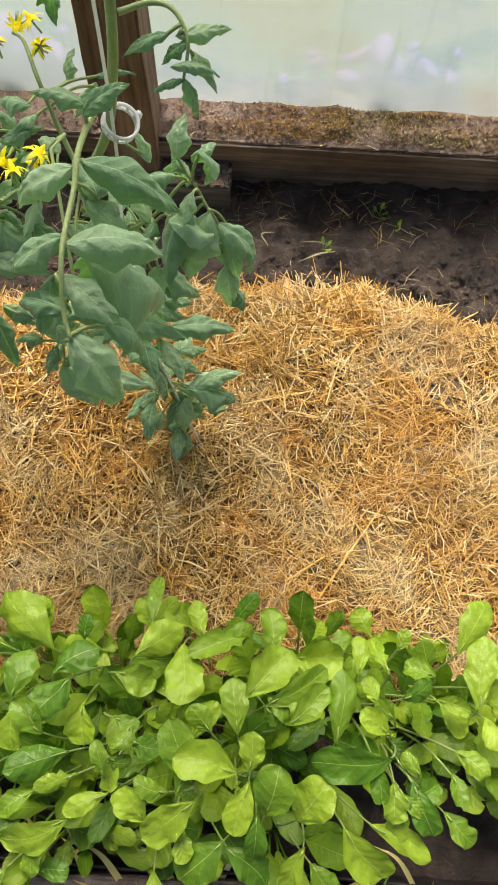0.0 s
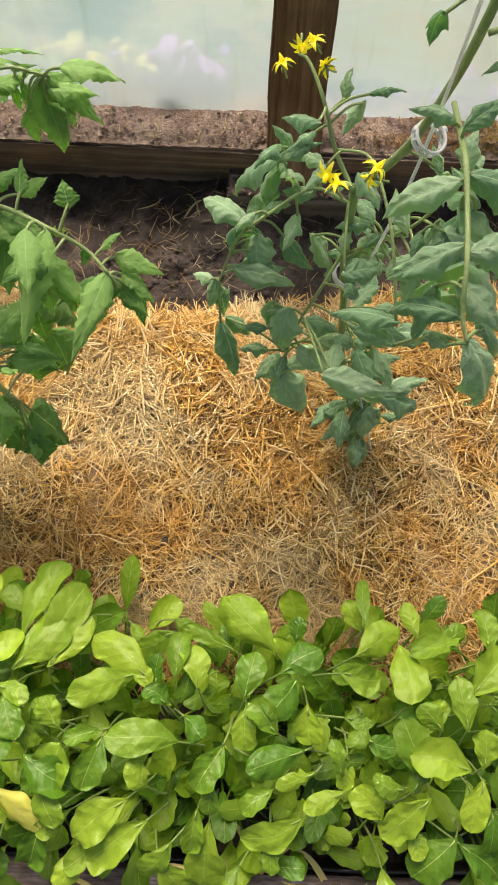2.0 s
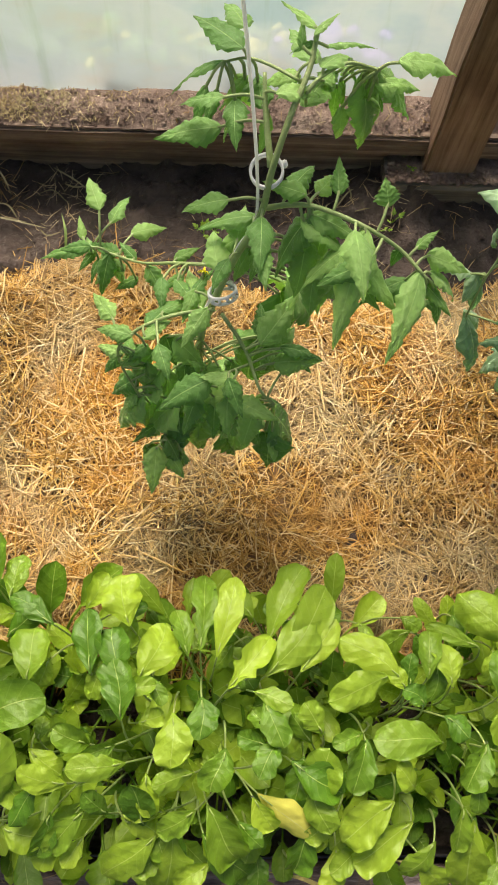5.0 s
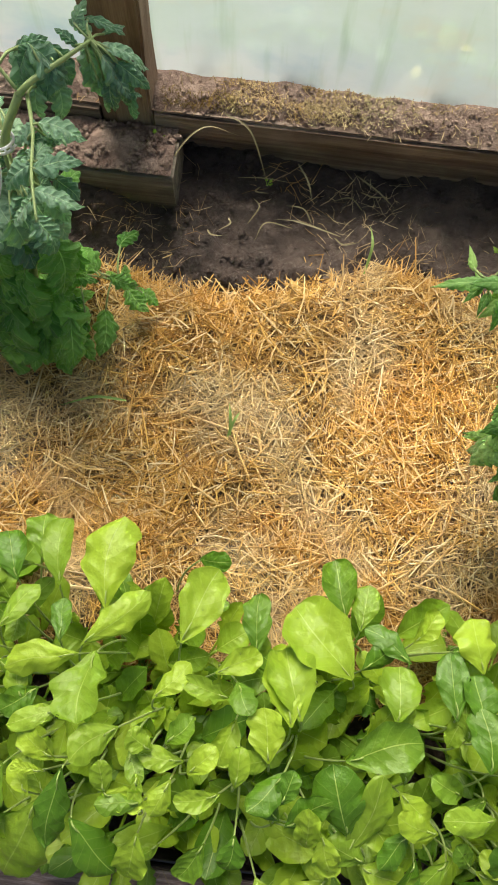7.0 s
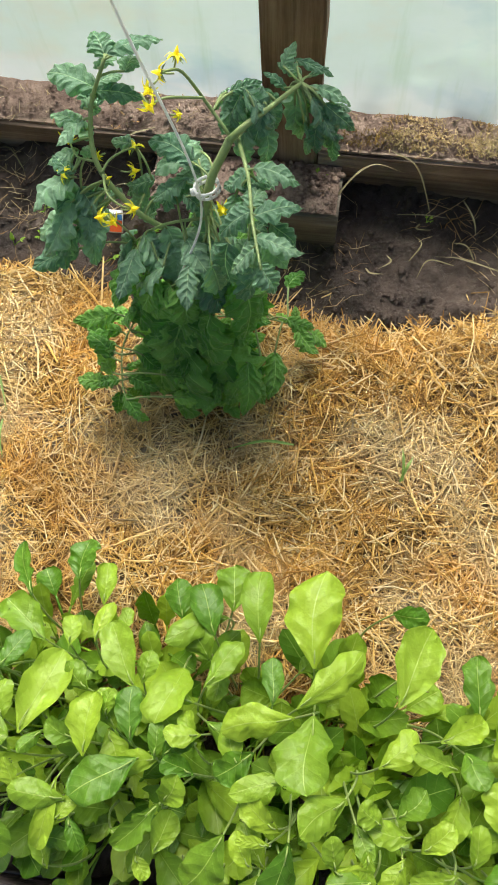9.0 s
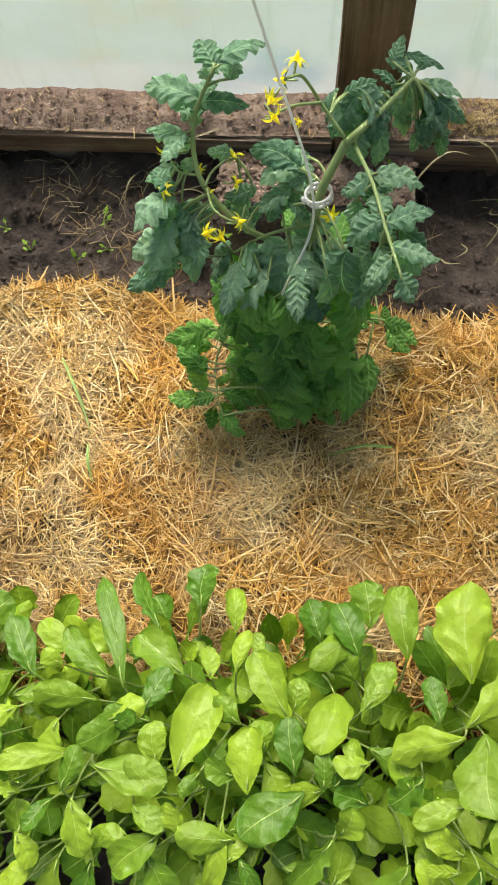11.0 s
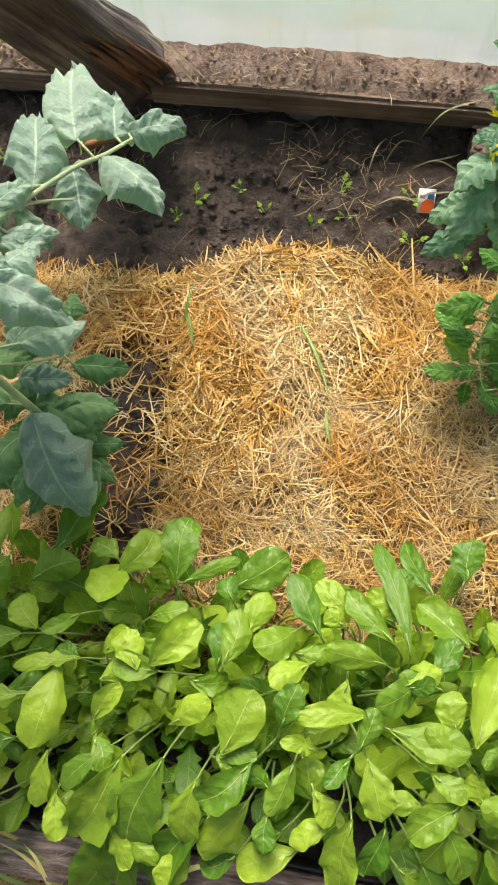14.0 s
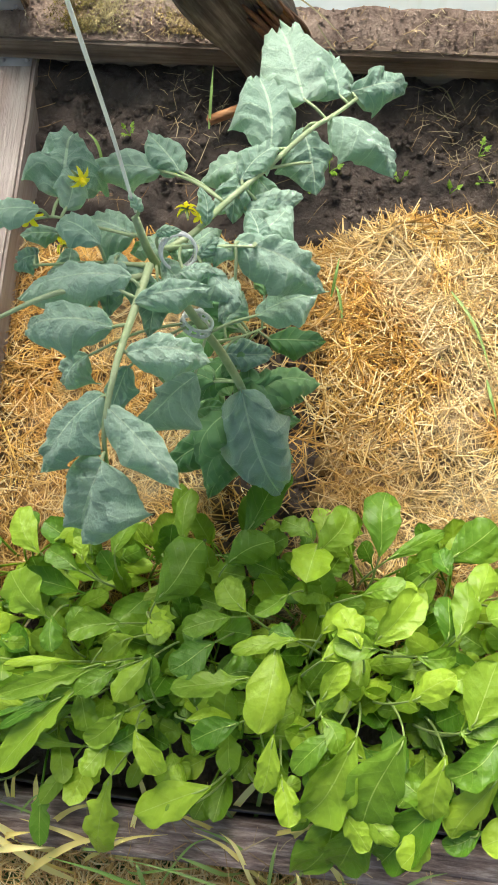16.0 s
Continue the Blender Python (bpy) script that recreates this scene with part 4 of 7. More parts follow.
crown_leaf((-1.697, -0.082, 0.254), (-1.742, -0.132, 0.249), 0.55)
crown_leaf((-1.791, -0.093, 0.241), (-1.829, -0.189, 0.179), 0.5)
crown_leaf((-1.839, -0.101, 0.221), (-1.884, -0.189, 0.168), 0.5)
crown_leaf((-1.751, -0.105, 0.254), (-1.762, -0.172, 0.215), 0.45)
crown_leaf((-1.695, -0.119, 0.241), (-1.735, -0.186, 0.206), 0.45)
crown_leaf((-1.653, -0.075, 0.250), (-1.673, -0.128, 0.246), 0.5)
crown_leaf((-1.638, -0.165, 0.205), (-1.698, -0.196, 0.195), 0.55)
crown_leaf((-1.605, -0.126, 0.230), (-1.648, -0.154, 0.227), 0.5)
crown_leaf((-1.587, -0.122, 0.231), (-1.597, -0.199, 0.186), 0.45)
crown_leaf((-1.631, -0.098, 0.248), (-1.610, -0.130, 0.240), 0.6)
crown_leaf((-1.578, -0.062, 0.244), (-1.555, -0.115, 0.245), 0.65)
crown_leaf((-1.552, -0.123, 0.228), (-1.559, -0.177, 0.202), 0.5)
crown_leaf((-1.494, -0.113, 0.231), (-1.529, -0.131, 0.234), 0.6)
crown_leaf((-1.494, -0.113, 0.231), (-1.469, -0.163, 0.211), 0.6)
crown_leaf((-1.509, -0.157, 0.203), (-1.483, -0.203, 0.177), 0.6)
crown_leaf((-1.513, -0.064, 0.239), (-1.479, -0.088, 0.251), 0.6)
crown_leaf((-1.580, -0.018, 0.241), (-1.661, -0.027, 0.262), 0.3)
crown_leaf((-1.614, 0.071, 0.201), (-1.640, 0.085, 0.206), 0.8)
crown_leaf((-1.590, -0.057, 0.245), (-1.574, -0.011, 0.250), 0.5)
crown_leaf((-1.596, -0.063, 0.246), (-1.622, -0.091, 0.260), 0.5)
crown_leaf((-1.737, -0.143, 0.229), (-1.796, -0.229, 0.142), 0.35)
crown_leaf((-1.811, -0.182, 0.179), (-1.850, -0.245, 0.110), 0.5)
crown_leaf((-1.987, 0.112, 0.140), (-1.936, 0.196, 0.133), 0.5)
crown_leaf((-1.903, 0.117, 0.144), (-1.936, 0.141, 0.137), 0.75)
crown_leaf((-1.896, 0.110, 0.148), (-1.906, 0.060, 0.188), 0.75)
crown_leaf((-2.080, 0.020, 0.178), (-2.024, 0.089, 0.169), 0.65)
crown_leaf((-1.972, 0.018, 0.189), (-2.005, 0.048, 0.185), 0.8)
crown_leaf((-2.003, 0.074, 0.159), (-1.954, 0.112, 0.155), 0.7)
crown_leaf((-2.059, 0.093, 0.145), (-2.065, 0.164, 0.138), 0.4)
crown_leaf((-2.211, -0.009, 0.172), (-2.262, 0.038, 0.167), 0.8)
crown_leaf((-2.201, -0.008, 0.173), (-2.189, -0.049, 0.191), 0.6)
crown_leaf((-2.117, -0.008, 0.181), (-2.172, -0.026, 0.192), 0.5)
crown_leaf((-2.179, -0.026, 0.179), (-2.161, 0.004, 0.186), 0.6)
crown_leaf((-2.084, 0.000, 0.183), (-2.065, -0.018, 0.201), 0.8)
crown_leaf((-1.988, 0.011, 0.190), (-2.040, -0.010, 0.201), 0.5)
crown_leaf((-2.003, -0.019, 0.195), (-2.048, -0.053, 0.205), 0.65)
crown_leaf((-1.933, -0.014, 0.201), (-1.945, -0.110, 0.211), 0.5)
crown_leaf((-1.908, -0.006, 0.202), (-1.982, -0.027, 0.212), 0.25)
crown_leaf((-2.074, -0.043, 0.191), (-2.105, -0.094, 0.200), 0.5)
crown_leaf((-2.097, -0.104, 0.186), (-2.138, -0.141, 0.177), 0.5)
crown_leaf((-2.127, -0.054, 0.185), (-2.240, -0.100, 0.186), 0.2)
crown_leaf((-2.151, -0.081, 0.183), (-2.239, -0.184, 0.144), 0.25)
crown_leaf((-2.168, -0.057, 0.181), (-2.245, -0.069, 0.186), 0.15)
crown_leaf((-2.169, -0.095, 0.181), (-2.240, -0.138, 0.169), 0.15)
crown_leaf((-1.956, -0.052, 0.203), (-2.042, -0.077, 0.206), 0.3)
crown_leaf((-1.965, -0.101, 0.202), (-2.017, -0.123, 0.197), 0.55)
crown_leaf((-2.084, -0.124, 0.178), (-2.048, -0.167, 0.170), 0.5)
crown_leaf((-1.993, -0.176, 0.156), (-2.077, -0.219, 0.125), 0.45)
crown_leaf((-1.927, -0.109, 0.201), (-1.933, -0.171, 0.177), 0.4)
crown_leaf((-1.860, -0.097, 0.213), (-1.903, -0.145, 0.197), 0.4)
crown_leaf((-1.855, -0.170, 0.173), (-1.868, -0.262, 0.087), 0.5)
crown_leaf((-1.918, -0.165, 0.170), (-1.887, -0.202, 0.158), 0.45)
crown_leaf((-2.111, -0.179, 0.145), (-2.131, -0.278, 0.057), 0.3)
crown_leaf((-2.113, -0.059, 0.187), (-2.152, -0.092, 0.195), 0.5)
crown_leaf((-1.884, 0.002, 0.202), (-1.860, 0.035, 0.206), 0.5)
crown_leaf((-2.239, 0.066, 0.144), (-2.282, 0.115, 0.137), 0.6)
crown_leaf((-2.145, 0.072, 0.148), (-2.128, 0.124, 0.141), 0.6)
crown_leaf((-2.182, 0.048, 0.157), (-2.222, 0.073, 0.154), 0.6)
crown_leaf((-1.925, 0.044, 0.183), (-1.958, 0.015, 0.204), 0.4)
crown_leaf((-1.880, -0.070, 0.211), (-1.858, -0.026, 0.225), 0.5)


# ---- tomato plants ----
STALKS = {}
TOMATOES = []


def tomato_plant(label):
    ob = thing("tomato_plant", label, "tomato plant", "tomato plants")
    TOMATOES.append(ob)
    return ob


def stalk(plant, name, controls, r0, r1, material):
    """A stem, shoot, rib or truss of a plant through its control points; the first one sets the plant's foot."""
    if name == "stem":
        plant.matrix_basis = Matrix.Translation(controls[0])
    line = curve_points(controls, 6)
    STALKS.setdefault(plant.name, []).extend(line)
    foot = Vector(plant.matrix_basis.translation)
    n = len(line) - 1
    part(name, tube_bm([p - foot for p in line], [(r0 + (r1 - r0) * k / n) * (0.56 if name in ('stem', 'main_shoot') else 0.55) for k in range(n + 1)], 8), material, plant)


def smooth_shape(v, u):
    w = (v / 0.32) ** 0.6 if v < 0.32 else (1 - ((v - 0.32) / 0.68) ** 1.6)
    return max(0.02, w) * (1 + 0.13 * math.sin(v * 17 + (0.9 if u > 0 else 0)) * min(1, v * 4))


def toothed_shape(v, u):
    w = (v / 0.26) ** 0.6 if v < 0.26 else (1 - ((v - 0.26) / 0.74) ** 1.3)
    tooth = ((v * 6.5 + (0.35 if u > 0 else 0)) % 1)
    return max(0.02, w) * (1.06 - 0.28 * tooth ** 1.4 * min(1, 0.35 + v * 2))


def wrinkled_shape(v, u):
    w = (v / 0.34) ** 0.5 if v < 0.34 else (1 - ((v - 0.34) / 0.66) ** 2.1) ** 0.9
    return max(0.02, w) * (0.7 + 0.36 * abs(math.sin(v * 12.5 + (0.5 if u > 0 else 0))) ** 0.7)


def broad_shape(v, u):
    w = (v / 0.36) ** 0.45 if v < 0.36 else (1 - ((v - 0.36) / 0.64) ** 2.2) ** 0.85
    return max(0.02, w) * (0.95 + 0.1 * math.sin(v * 15 + (1.3 if u > 0 else 0)) + 0.02 * math.sin(v * 29 + (2.3 if u > 0 else 0)))


SHAPES = {  # shape, arch in degrees, cup, ruffle, quilting, rolled rim
    "smooth": (smooth_shape, 36, -0.5, 0.16, 0.34, 0.5),
    "toothed": (toothed_shape, 22, -0.2, 0.1, 0.2, 0.25),
    "wrinkled": (wrinkled_shape, 24, -0.15, 0.12, 0.42, 0.25),
    "broad": (broad_shape, 42, -0.4, 0.17, 0.52, 0.85),
}
leaf_dice = random.Random(5)


FULL = {"smooth": 1, "toothed": 3, "wrinkled": 3}  # lesser leaflets that go with a blade


def leaf(plant, kind, material, stem_material, base, tip, ratio, small=False):
    """One blade from its base to its tip, with a short stalk to the nearest stem."""
    shape, arch, cup, ruffle, quilt, curl = SHAPES[kind]
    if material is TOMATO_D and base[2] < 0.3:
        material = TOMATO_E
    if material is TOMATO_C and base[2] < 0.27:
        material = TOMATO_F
    base, tip = Vector(base), Vector(tip)
    way = tip - base
    length = way.length * {"broad": 1.06, "smooth": 1.1, "toothed": 1.12, "wrinkled": 1.12}[kind]
    x = way.normalized()
    side = Vector((0, 0, 1)).cross(x)
    side = (side if side.length > 0.1 else Vector((1, 0, 0))).normalized()
    m = Matrix((x, side, x.cross(side))).transposed().to_4x4() @ pose(0, 0, 0, leaf_dice.uniform(-22, 22))
    bend = radians(arch * leaf_dice.uniform(0.5, 1.4))
    bm = blade_bm(length, length * ratio * {"smooth": 0.44, "toothed": 0.45, "wrinkled": 0.49}.get(kind, 0.53), shape, lambda v: bend * (1 - 2 * v), cup * leaf_dice.uniform(0.3, 1.5), ruffle, 5 if small else 7, 22 if small else 34, leaf_dice.random(), quilt=quilt, veins=6, curl=curl)
    foot = Vector(plant.matrix_basis.translation)
    ob = part("leaf", bm, material, plant, "", Matrix.Translation(base - foot) @ m)
    near = min(STALKS[plant.name], key=lambda p: (p - base).length)
    gap = (near - base).length
    if 0.003 < gap < 0.25:
        mid = (near + base) / 2 + Vector((0, 0, gap * 0.12))
        back = ob.matrix_basis.inverted() @ Matrix.Translation(-foot)
        line = [back @ p for p in curve_points([near, mid, base + x * 0.004], 4)]
        part("leaf_stalk", tube_bm(line, 0.0015, 5), stem_material, ob)
    if kind in FULL and not small and length > 0.045:
        for k in range(FULL[kind]):
            start = base + Vector((leaf_dice.uniform(-0.02, 0.02), leaf_dice.uniform(-0.02, 0.02), -leaf_dice.uniform(0.012, 0.035)))
            turned = Matrix.Rotation(leaf_dice.choice((-1, 1)) * leaf_dice.uniform(0.5, 1.3), 3, "Z") @ way
            turned.z -= leaf_dice.uniform(0.0, 0.02)
            leaf(plant, kind, material, stem_material, start, start + turned * leaf_dice.uniform(0.5, 0.75), ratio * 1.1, True)
    return ob


def flower(plant, at, size):
    """A star of six swept-back petals round a pointed cone, with green sepals."""
    foot = Vector(plant.matrix_basis.translation)
    d = leaf_dice
    size = size * 0.9
    bm = bmesh.new()
    for k in range(6):
        a = k * math.pi / 3
        out, across = Vector((math.cos(a), math.sin(a), 0)), Vector((-math.sin(a), math.cos(a), 0))
        rows = []
        for r, w, z in ((0.12, 0.16, 0.0), (0.55, 0.2, 0.1), (0.85, 0.12, -0.12), (1.05, 0.015, -0.4)):
            rows.append([bm.verts.new(size * (out * r + across * w * s + Vector((0, 0, z - 0.05 * abs(s))))) for s in (-1, 0, 1)])
        for p, q in zip(rows, rows[1:]):
            for s in range(2):
                bm.faces.new((p[s], p[s + 1], q[s + 1], q[s]))
    m = Matrix.Translation(Vector(at) - foot) @ pose(0, 0, 0, d.uniform(20, 110), d.uniform(-40, 40), d.uniform(0, 360))
    ob = part("flower", bm, PETAL, plant, "", m)
    cone = tube_bm([(0, 0, -0.1 * size), (0, 0, 0.25 * size), (0, 0, 0.75 * size)], [0.2 * size, 0.22 * size, 0.04 * size], 7)
    part("anther_cone", cone, PETAL, ob)
    cup = bmesh.new()
    for k in range(5):
        a = k * math.pi * 0.4 + 0.3
        out, across = Vector((math.cos(a), math.sin(a), 0)), Vector((-math.sin(a), math.cos(a), 0))
        p = [cup.verts.new(size * v) for v in (across * 0.1 + Vector((0, 0, -0.12)), -across * 0.1 + Vector((0, 0, -0.12)), out * 0.5 - across * 0.07 + Vector((0, 0, -0.2)), out * 0.9 + Vector((0, 0, -0.55)), out * 0.5 + across * 0.07 + Vector((0, 0, -0.2)))]
        cup.faces.new((p[0], p[1], p[2], p[3], p[4]))
    tube_bm([(0, 0, -0.1 * size), (0, 0, -0.7 * size), (0, size * 0.2, -1.3 * size)], 0.0011, 5, cup)
    part("calyx", cup, STEM_A, ob)


def undergrowth(plant, kind, material, stem_material, count, low, high, reach, size, spread=9.0):
    """Lesser leaves round the lower stem."""
    d = leaf_dice
    stems = [p for p in STALKS[plant.name] if low < p.z < high and (p - plant.matrix_basis.translation).xy.length < spread] or STALKS[plant.name][:4]
    for k in range(count):
        at, a = d.choice(stems), d.uniform(0, 6.28)
        out = Vector((math.cos(a), math.sin(a), 0))
        start = at + out * d.uniform(0.2, 1.0) * reach + Vector((0, 0, d.uniform(-0.03, 0.03)))
        start.z = max(start.z, 0.03)
        tip = start + out * size * d.uniform(0.7, 1.3) + Vector((0, 0, -size * d.uniform(0.1, 0.5)))
        tip.z = max(tip.z, 0.012)
        leaf(plant, kind, material, stem_material, start, tip, 0.55, True)



plant = tomato_plant('blue-green tomato plant with smooth leaves and yellow flowers')
stalk(plant, 'stem', [(-0.087, 0.383, -0.03), (-0.115, 0.42, 0.09), (-0.148, 0.452, 0.2), (-0.161, 0.462, 0.335), (-0.172, 0.47, 0.437), (-0.175, 0.472, 0.537)], 0.0085, 0.0095, STEM_A)
stalk(plant, 'main_shoot', [(-0.175, 0.472, 0.537), (-0.14, 0.458, 0.62), (-0.122, 0.45, 0.7), (-0.112, 0.444, 0.78), (-0.1, 0.44, 0.95)], 0.008, 0.007, STEM_A)
stalk(plant, 'flower_truss', [(-0.175, 0.468, 0.537), (-0.197, 0.503, 0.560), (-0.213, 0.528, 0.600), (-0.228, 0.560, 0.612), (-0.239, 0.567, 0.615)], 0.005, 0.0025, STEM_A)
stalk(plant, 'flower_truss', [(-0.194, 0.503, 0.560), (-0.178, 0.452, 0.620), (-0.173, 0.409, 0.660)], 0.003, 0.002, STEM_A)
stalk(plant, 'leaf_rib', [(-0.121, 0.425, 0.715), (-0.125, 0.347, 0.750), (-0.125, 0.310, 0.750), (-0.127, 0.265, 0.750), (-0.126, 0.233, 0.730), (-0.121, 0.217, 0.720)], 0.0045, 0.0025, STEM_A)
stalk(plant, 'leaf_rib', [(-0.180, 0.463, 0.530), (-0.215, 0.486, 0.520), (-0.255, 0.464, 0.510), (-0.291, 0.448, 0.480), (-0.311, 0.425, 0.430)], 0.004, 0.0025, STEM_A)
stalk(plant, 'leaf_rib', [(-0.172, 0.468, 0.440), (-0.198, 0.425, 0.420), (-0.222, 0.400, 0.370), (-0.235, 0.381, 0.280)], 0.004, 0.0025, STEM_A)
stalk(plant, 'leaf_rib', [(-0.168, 0.460, 0.430), (-0.133, 0.475, 0.460), (-0.108, 0.470, 0.500), (-0.086, 0.427, 0.540)], 0.004, 0.0025, STEM_A)
stalk(plant, 'leaf_rib', [(-0.108, 0.444, 0.765), (-0.085, 0.449, 0.770), (-0.069, 0.443, 0.770), (-0.059, 0.427, 0.760), (-0.062, 0.413, 0.740)], 0.0045, 0.002, STEM_A)
stalk(plant, 'leaf_rib', [(-0.170, 0.461, 0.440), (-0.112, 0.457, 0.500), (-0.075, 0.466, 0.550), (-0.053, 0.443, 0.540)], 0.004, 0.0025, STEM_A)
stalk(plant, 'leaf_rib', [(-0.217, 0.509, 0.560), (-0.239, 0.501, 0.550), (-0.253, 0.500, 0.540)], 0.003, 0.002, STEM_A)
leaf(plant, 'smooth', TOMATO_A, STEM_A, (-0.127, 0.385, 0.740), (-0.164, 0.385, 0.750), 0.42)
leaf(plant, 'smooth', TOMATO_A, STEM_A, (-0.126, 0.369, 0.750), (-0.094, 0.389, 0.760), 0.48)
leaf(plant, 'smooth', TOMATO_A, STEM_A, (-0.124, 0.333, 0.750), (-0.059, 0.331, 0.710), 0.42)
leaf(plant, 'smooth', TOMATO_A, STEM_A, (-0.127, 0.328, 0.750), (-0.173, 0.325, 0.700), 0.4)
leaf(plant, 'smooth', TOMATO_A, STEM_A, (-0.126, 0.269, 0.750), (-0.067, 0.292, 0.710), 0.45)
leaf(plant, 'smooth', TOMATO_A, STEM_A, (-0.127, 0.276, 0.750), (-0.170, 0.270, 0.700), 0.4)
leaf(plant, 'smooth', TOMATO_A, STEM_A, (-0.122, 0.221, 0.720), (-0.105, 0.202, 0.640), 0.45)
leaf(plant, 'smooth', TOMATO_A, STEM_A, (-0.123, 0.237, 0.720), (-0.169, 0.256, 0.680), 0.36)
leaf(plant, 'smooth', TOMATO_A, STEM_A, (-0.120, 0.279, 0.720), (-0.077, 0.308, 0.600), 0.5)
leaf(plant, 'smooth', TOMATO_A, STEM_A, (-0.239, 0.501, 0.550), (-0.260, 0.514, 0.580), 0.45)
leaf(plant, 'smooth', TOMATO_A, STEM_A, (-0.250, 0.501, 0.550), (-0.295, 0.513, 0.470), 0.42)
leaf(plant, 'smooth', TOMATO_A, STEM_A, (-0.244, 0.496, 0.560), (-0.211, 0.501, 0.570), 0.38)
leaf(plant, 'smooth', TOMATO_A, STEM_A, (-0.243, 0.516, 0.520), (-0.263, 0.516, 0.440), 0.42)
leaf(plant, 'smooth', TOMATO_A, STEM_A, (-0.281, 0.452, 0.500), (-0.334, 0.492, 0.480), 0.5)
leaf(plant, 'smooth', TOMATO_A, STEM_A, (-0.286, 0.464, 0.480), (-0.293, 0.469, 0.420), 0.6)
leaf(plant, 'smooth', TOMATO_A, STEM_A, (-0.265, 0.469, 0.500), (-0.237, 0.482, 0.500), 0.5)
leaf(plant, 'smooth', TOMATO_A, STEM_A, (-0.270, 0.463, 0.470), (-0.270, 0.442, 0.420), 0.75)
leaf(plant, 'smooth', TOMATO_A, STEM_A, (-0.244, 0.470, 0.460), (-0.211, 0.452, 0.420), 0.5)
leaf(plant, 'smooth', TOMATO_A, STEM_A, (-0.298, 0.432, 0.450), (-0.231, 0.424, 0.420), 0.42)
leaf(plant, 'smooth', TOMATO_A, STEM_A, (-0.314, 0.435, 0.420), (-0.323, 0.420, 0.380), 0.5)
leaf(plant, 'smooth', TOMATO_A, STEM_A, (-0.312, 0.418, 0.350), (-0.296, 0.375, 0.280), 0.38)
leaf(plant, 'smooth', TOMATO_A, STEM_A, (-0.230, 0.413, 0.400), (-0.237, 0.393, 0.330), 0.6)
leaf(plant, 'smooth', TOMATO_A, STEM_A, (-0.216, 0.406, 0.380), (-0.172, 0.412, 0.350), 0.5)
leaf(plant, 'smooth', TOMATO_A, STEM_A, (-0.236, 0.396, 0.300), (-0.264, 0.392, 0.250), 0.7)
leaf(plant, 'smooth', TOMATO_A, STEM_A, (-0.236, 0.389, 0.280), (-0.210, 0.358, 0.200), 0.6)
leaf(plant, 'smooth', TOMATO_A, STEM_A, (-0.228, 0.381, 0.300), (-0.192, 0.401, 0.300), 0.5)
leaf(plant, 'smooth', TOMATO_A, STEM_A, (-0.195, 0.321, 0.420), (-0.118, 0.329, 0.380), 0.42)
leaf(plant, 'smooth', TOMATO_A, STEM_A, (-0.183, 0.398, 0.500), (-0.139, 0.426, 0.470), 0.5)
leaf(plant, 'smooth', TOMATO_A, STEM_A, (-0.158, 0.387, 0.400), (-0.085, 0.395, 0.360), 0.42)
leaf(plant, 'smooth', TOMATO_A, STEM_A, (-0.104, 0.444, 0.200), (-0.063, 0.450, 0.200), 0.5)
leaf(plant, 'smooth', TOMATO_A, STEM_A, (-0.096, 0.412, 0.120), (-0.127, 0.383, 0.080), 0.5)
leaf(plant, 'smooth', TOMATO_A, STEM_A, (-0.095, 0.408, 0.120), (-0.097, 0.380, 0.060), 0.6)
leaf(plant, 'smooth', TOMATO_A, STEM_A, (-0.083, 0.410, 0.150), (-0.017, 0.441, 0.150), 0.4)
leaf(plant, 'smooth', TOMATO_A, STEM_A, (-0.091, 0.409, 0.150), (-0.024, 0.412, 0.100), 0.6)
leaf(plant, 'smooth', TOMATO_A, STEM_A, (-0.131, 0.399, 0.150), (-0.162, 0.398, 0.100), 0.5)
leaf(plant, 'smooth', TOMATO_A, STEM_A, (-0.097, 0.376, 0.060), (-0.111, 0.345, 0.020), 0.7)
leaf(plant, 'smooth', TOMATO_A, STEM_A, (-0.134, 0.395, 0.180), (-0.158, 0.420, 0.180), 0.5)
leaf(plant, 'smooth', TOMATO_A, STEM_A, (-0.114, 0.449, 0.500), (-0.131, 0.486, 0.520), 0.5)
leaf(plant, 'smooth', TOMATO_A, STEM_A, (-0.088, 0.420, 0.550), (-0.041, 0.435, 0.500), 0.6)
leaf(plant, 'smooth', TOMATO_A, STEM_A, (-0.108, 0.422, 0.500), (-0.123, 0.424, 0.440), 0.5)
leaf(plant, 'smooth', TOMATO_A, STEM_A, (-0.107, 0.426, 0.450), (-0.068, 0.424, 0.400), 0.5)
leaf(plant, 'smooth', TOMATO_A, STEM_A, (-0.059, 0.427, 0.760), (-0.076, 0.424, 0.740), 0.5)
leaf(plant, 'smooth', TOMATO_A, STEM_A, (-0.062, 0.414, 0.740), (-0.054, 0.406, 0.710), 0.4)
leaf(plant, 'smooth', TOMATO_A, STEM_A, (-0.061, 0.413, 0.740), (-0.084, 0.410, 0.730), 0.35)
leaf(plant, 'smooth', TOMATO_A, STEM_A, (-0.149, 0.425, 0.800), (-0.149, 0.432, 0.760), 0.4)
leaf(plant, 'smooth', TOMATO_A, STEM_A, (-0.191, 0.544, 0.580), (-0.184, 0.567, 0.600), 0.5)
leaf(plant, 'smooth', TOMATO_A, STEM_A, (-0.169, 0.555, 0.580), (-0.131, 0.558, 0.580), 0.3)
leaf(plant, 'smooth', TOMATO_A, STEM_A, (-0.168, 0.557, 0.570), (-0.189, 0.531, 0.550), 0.45)
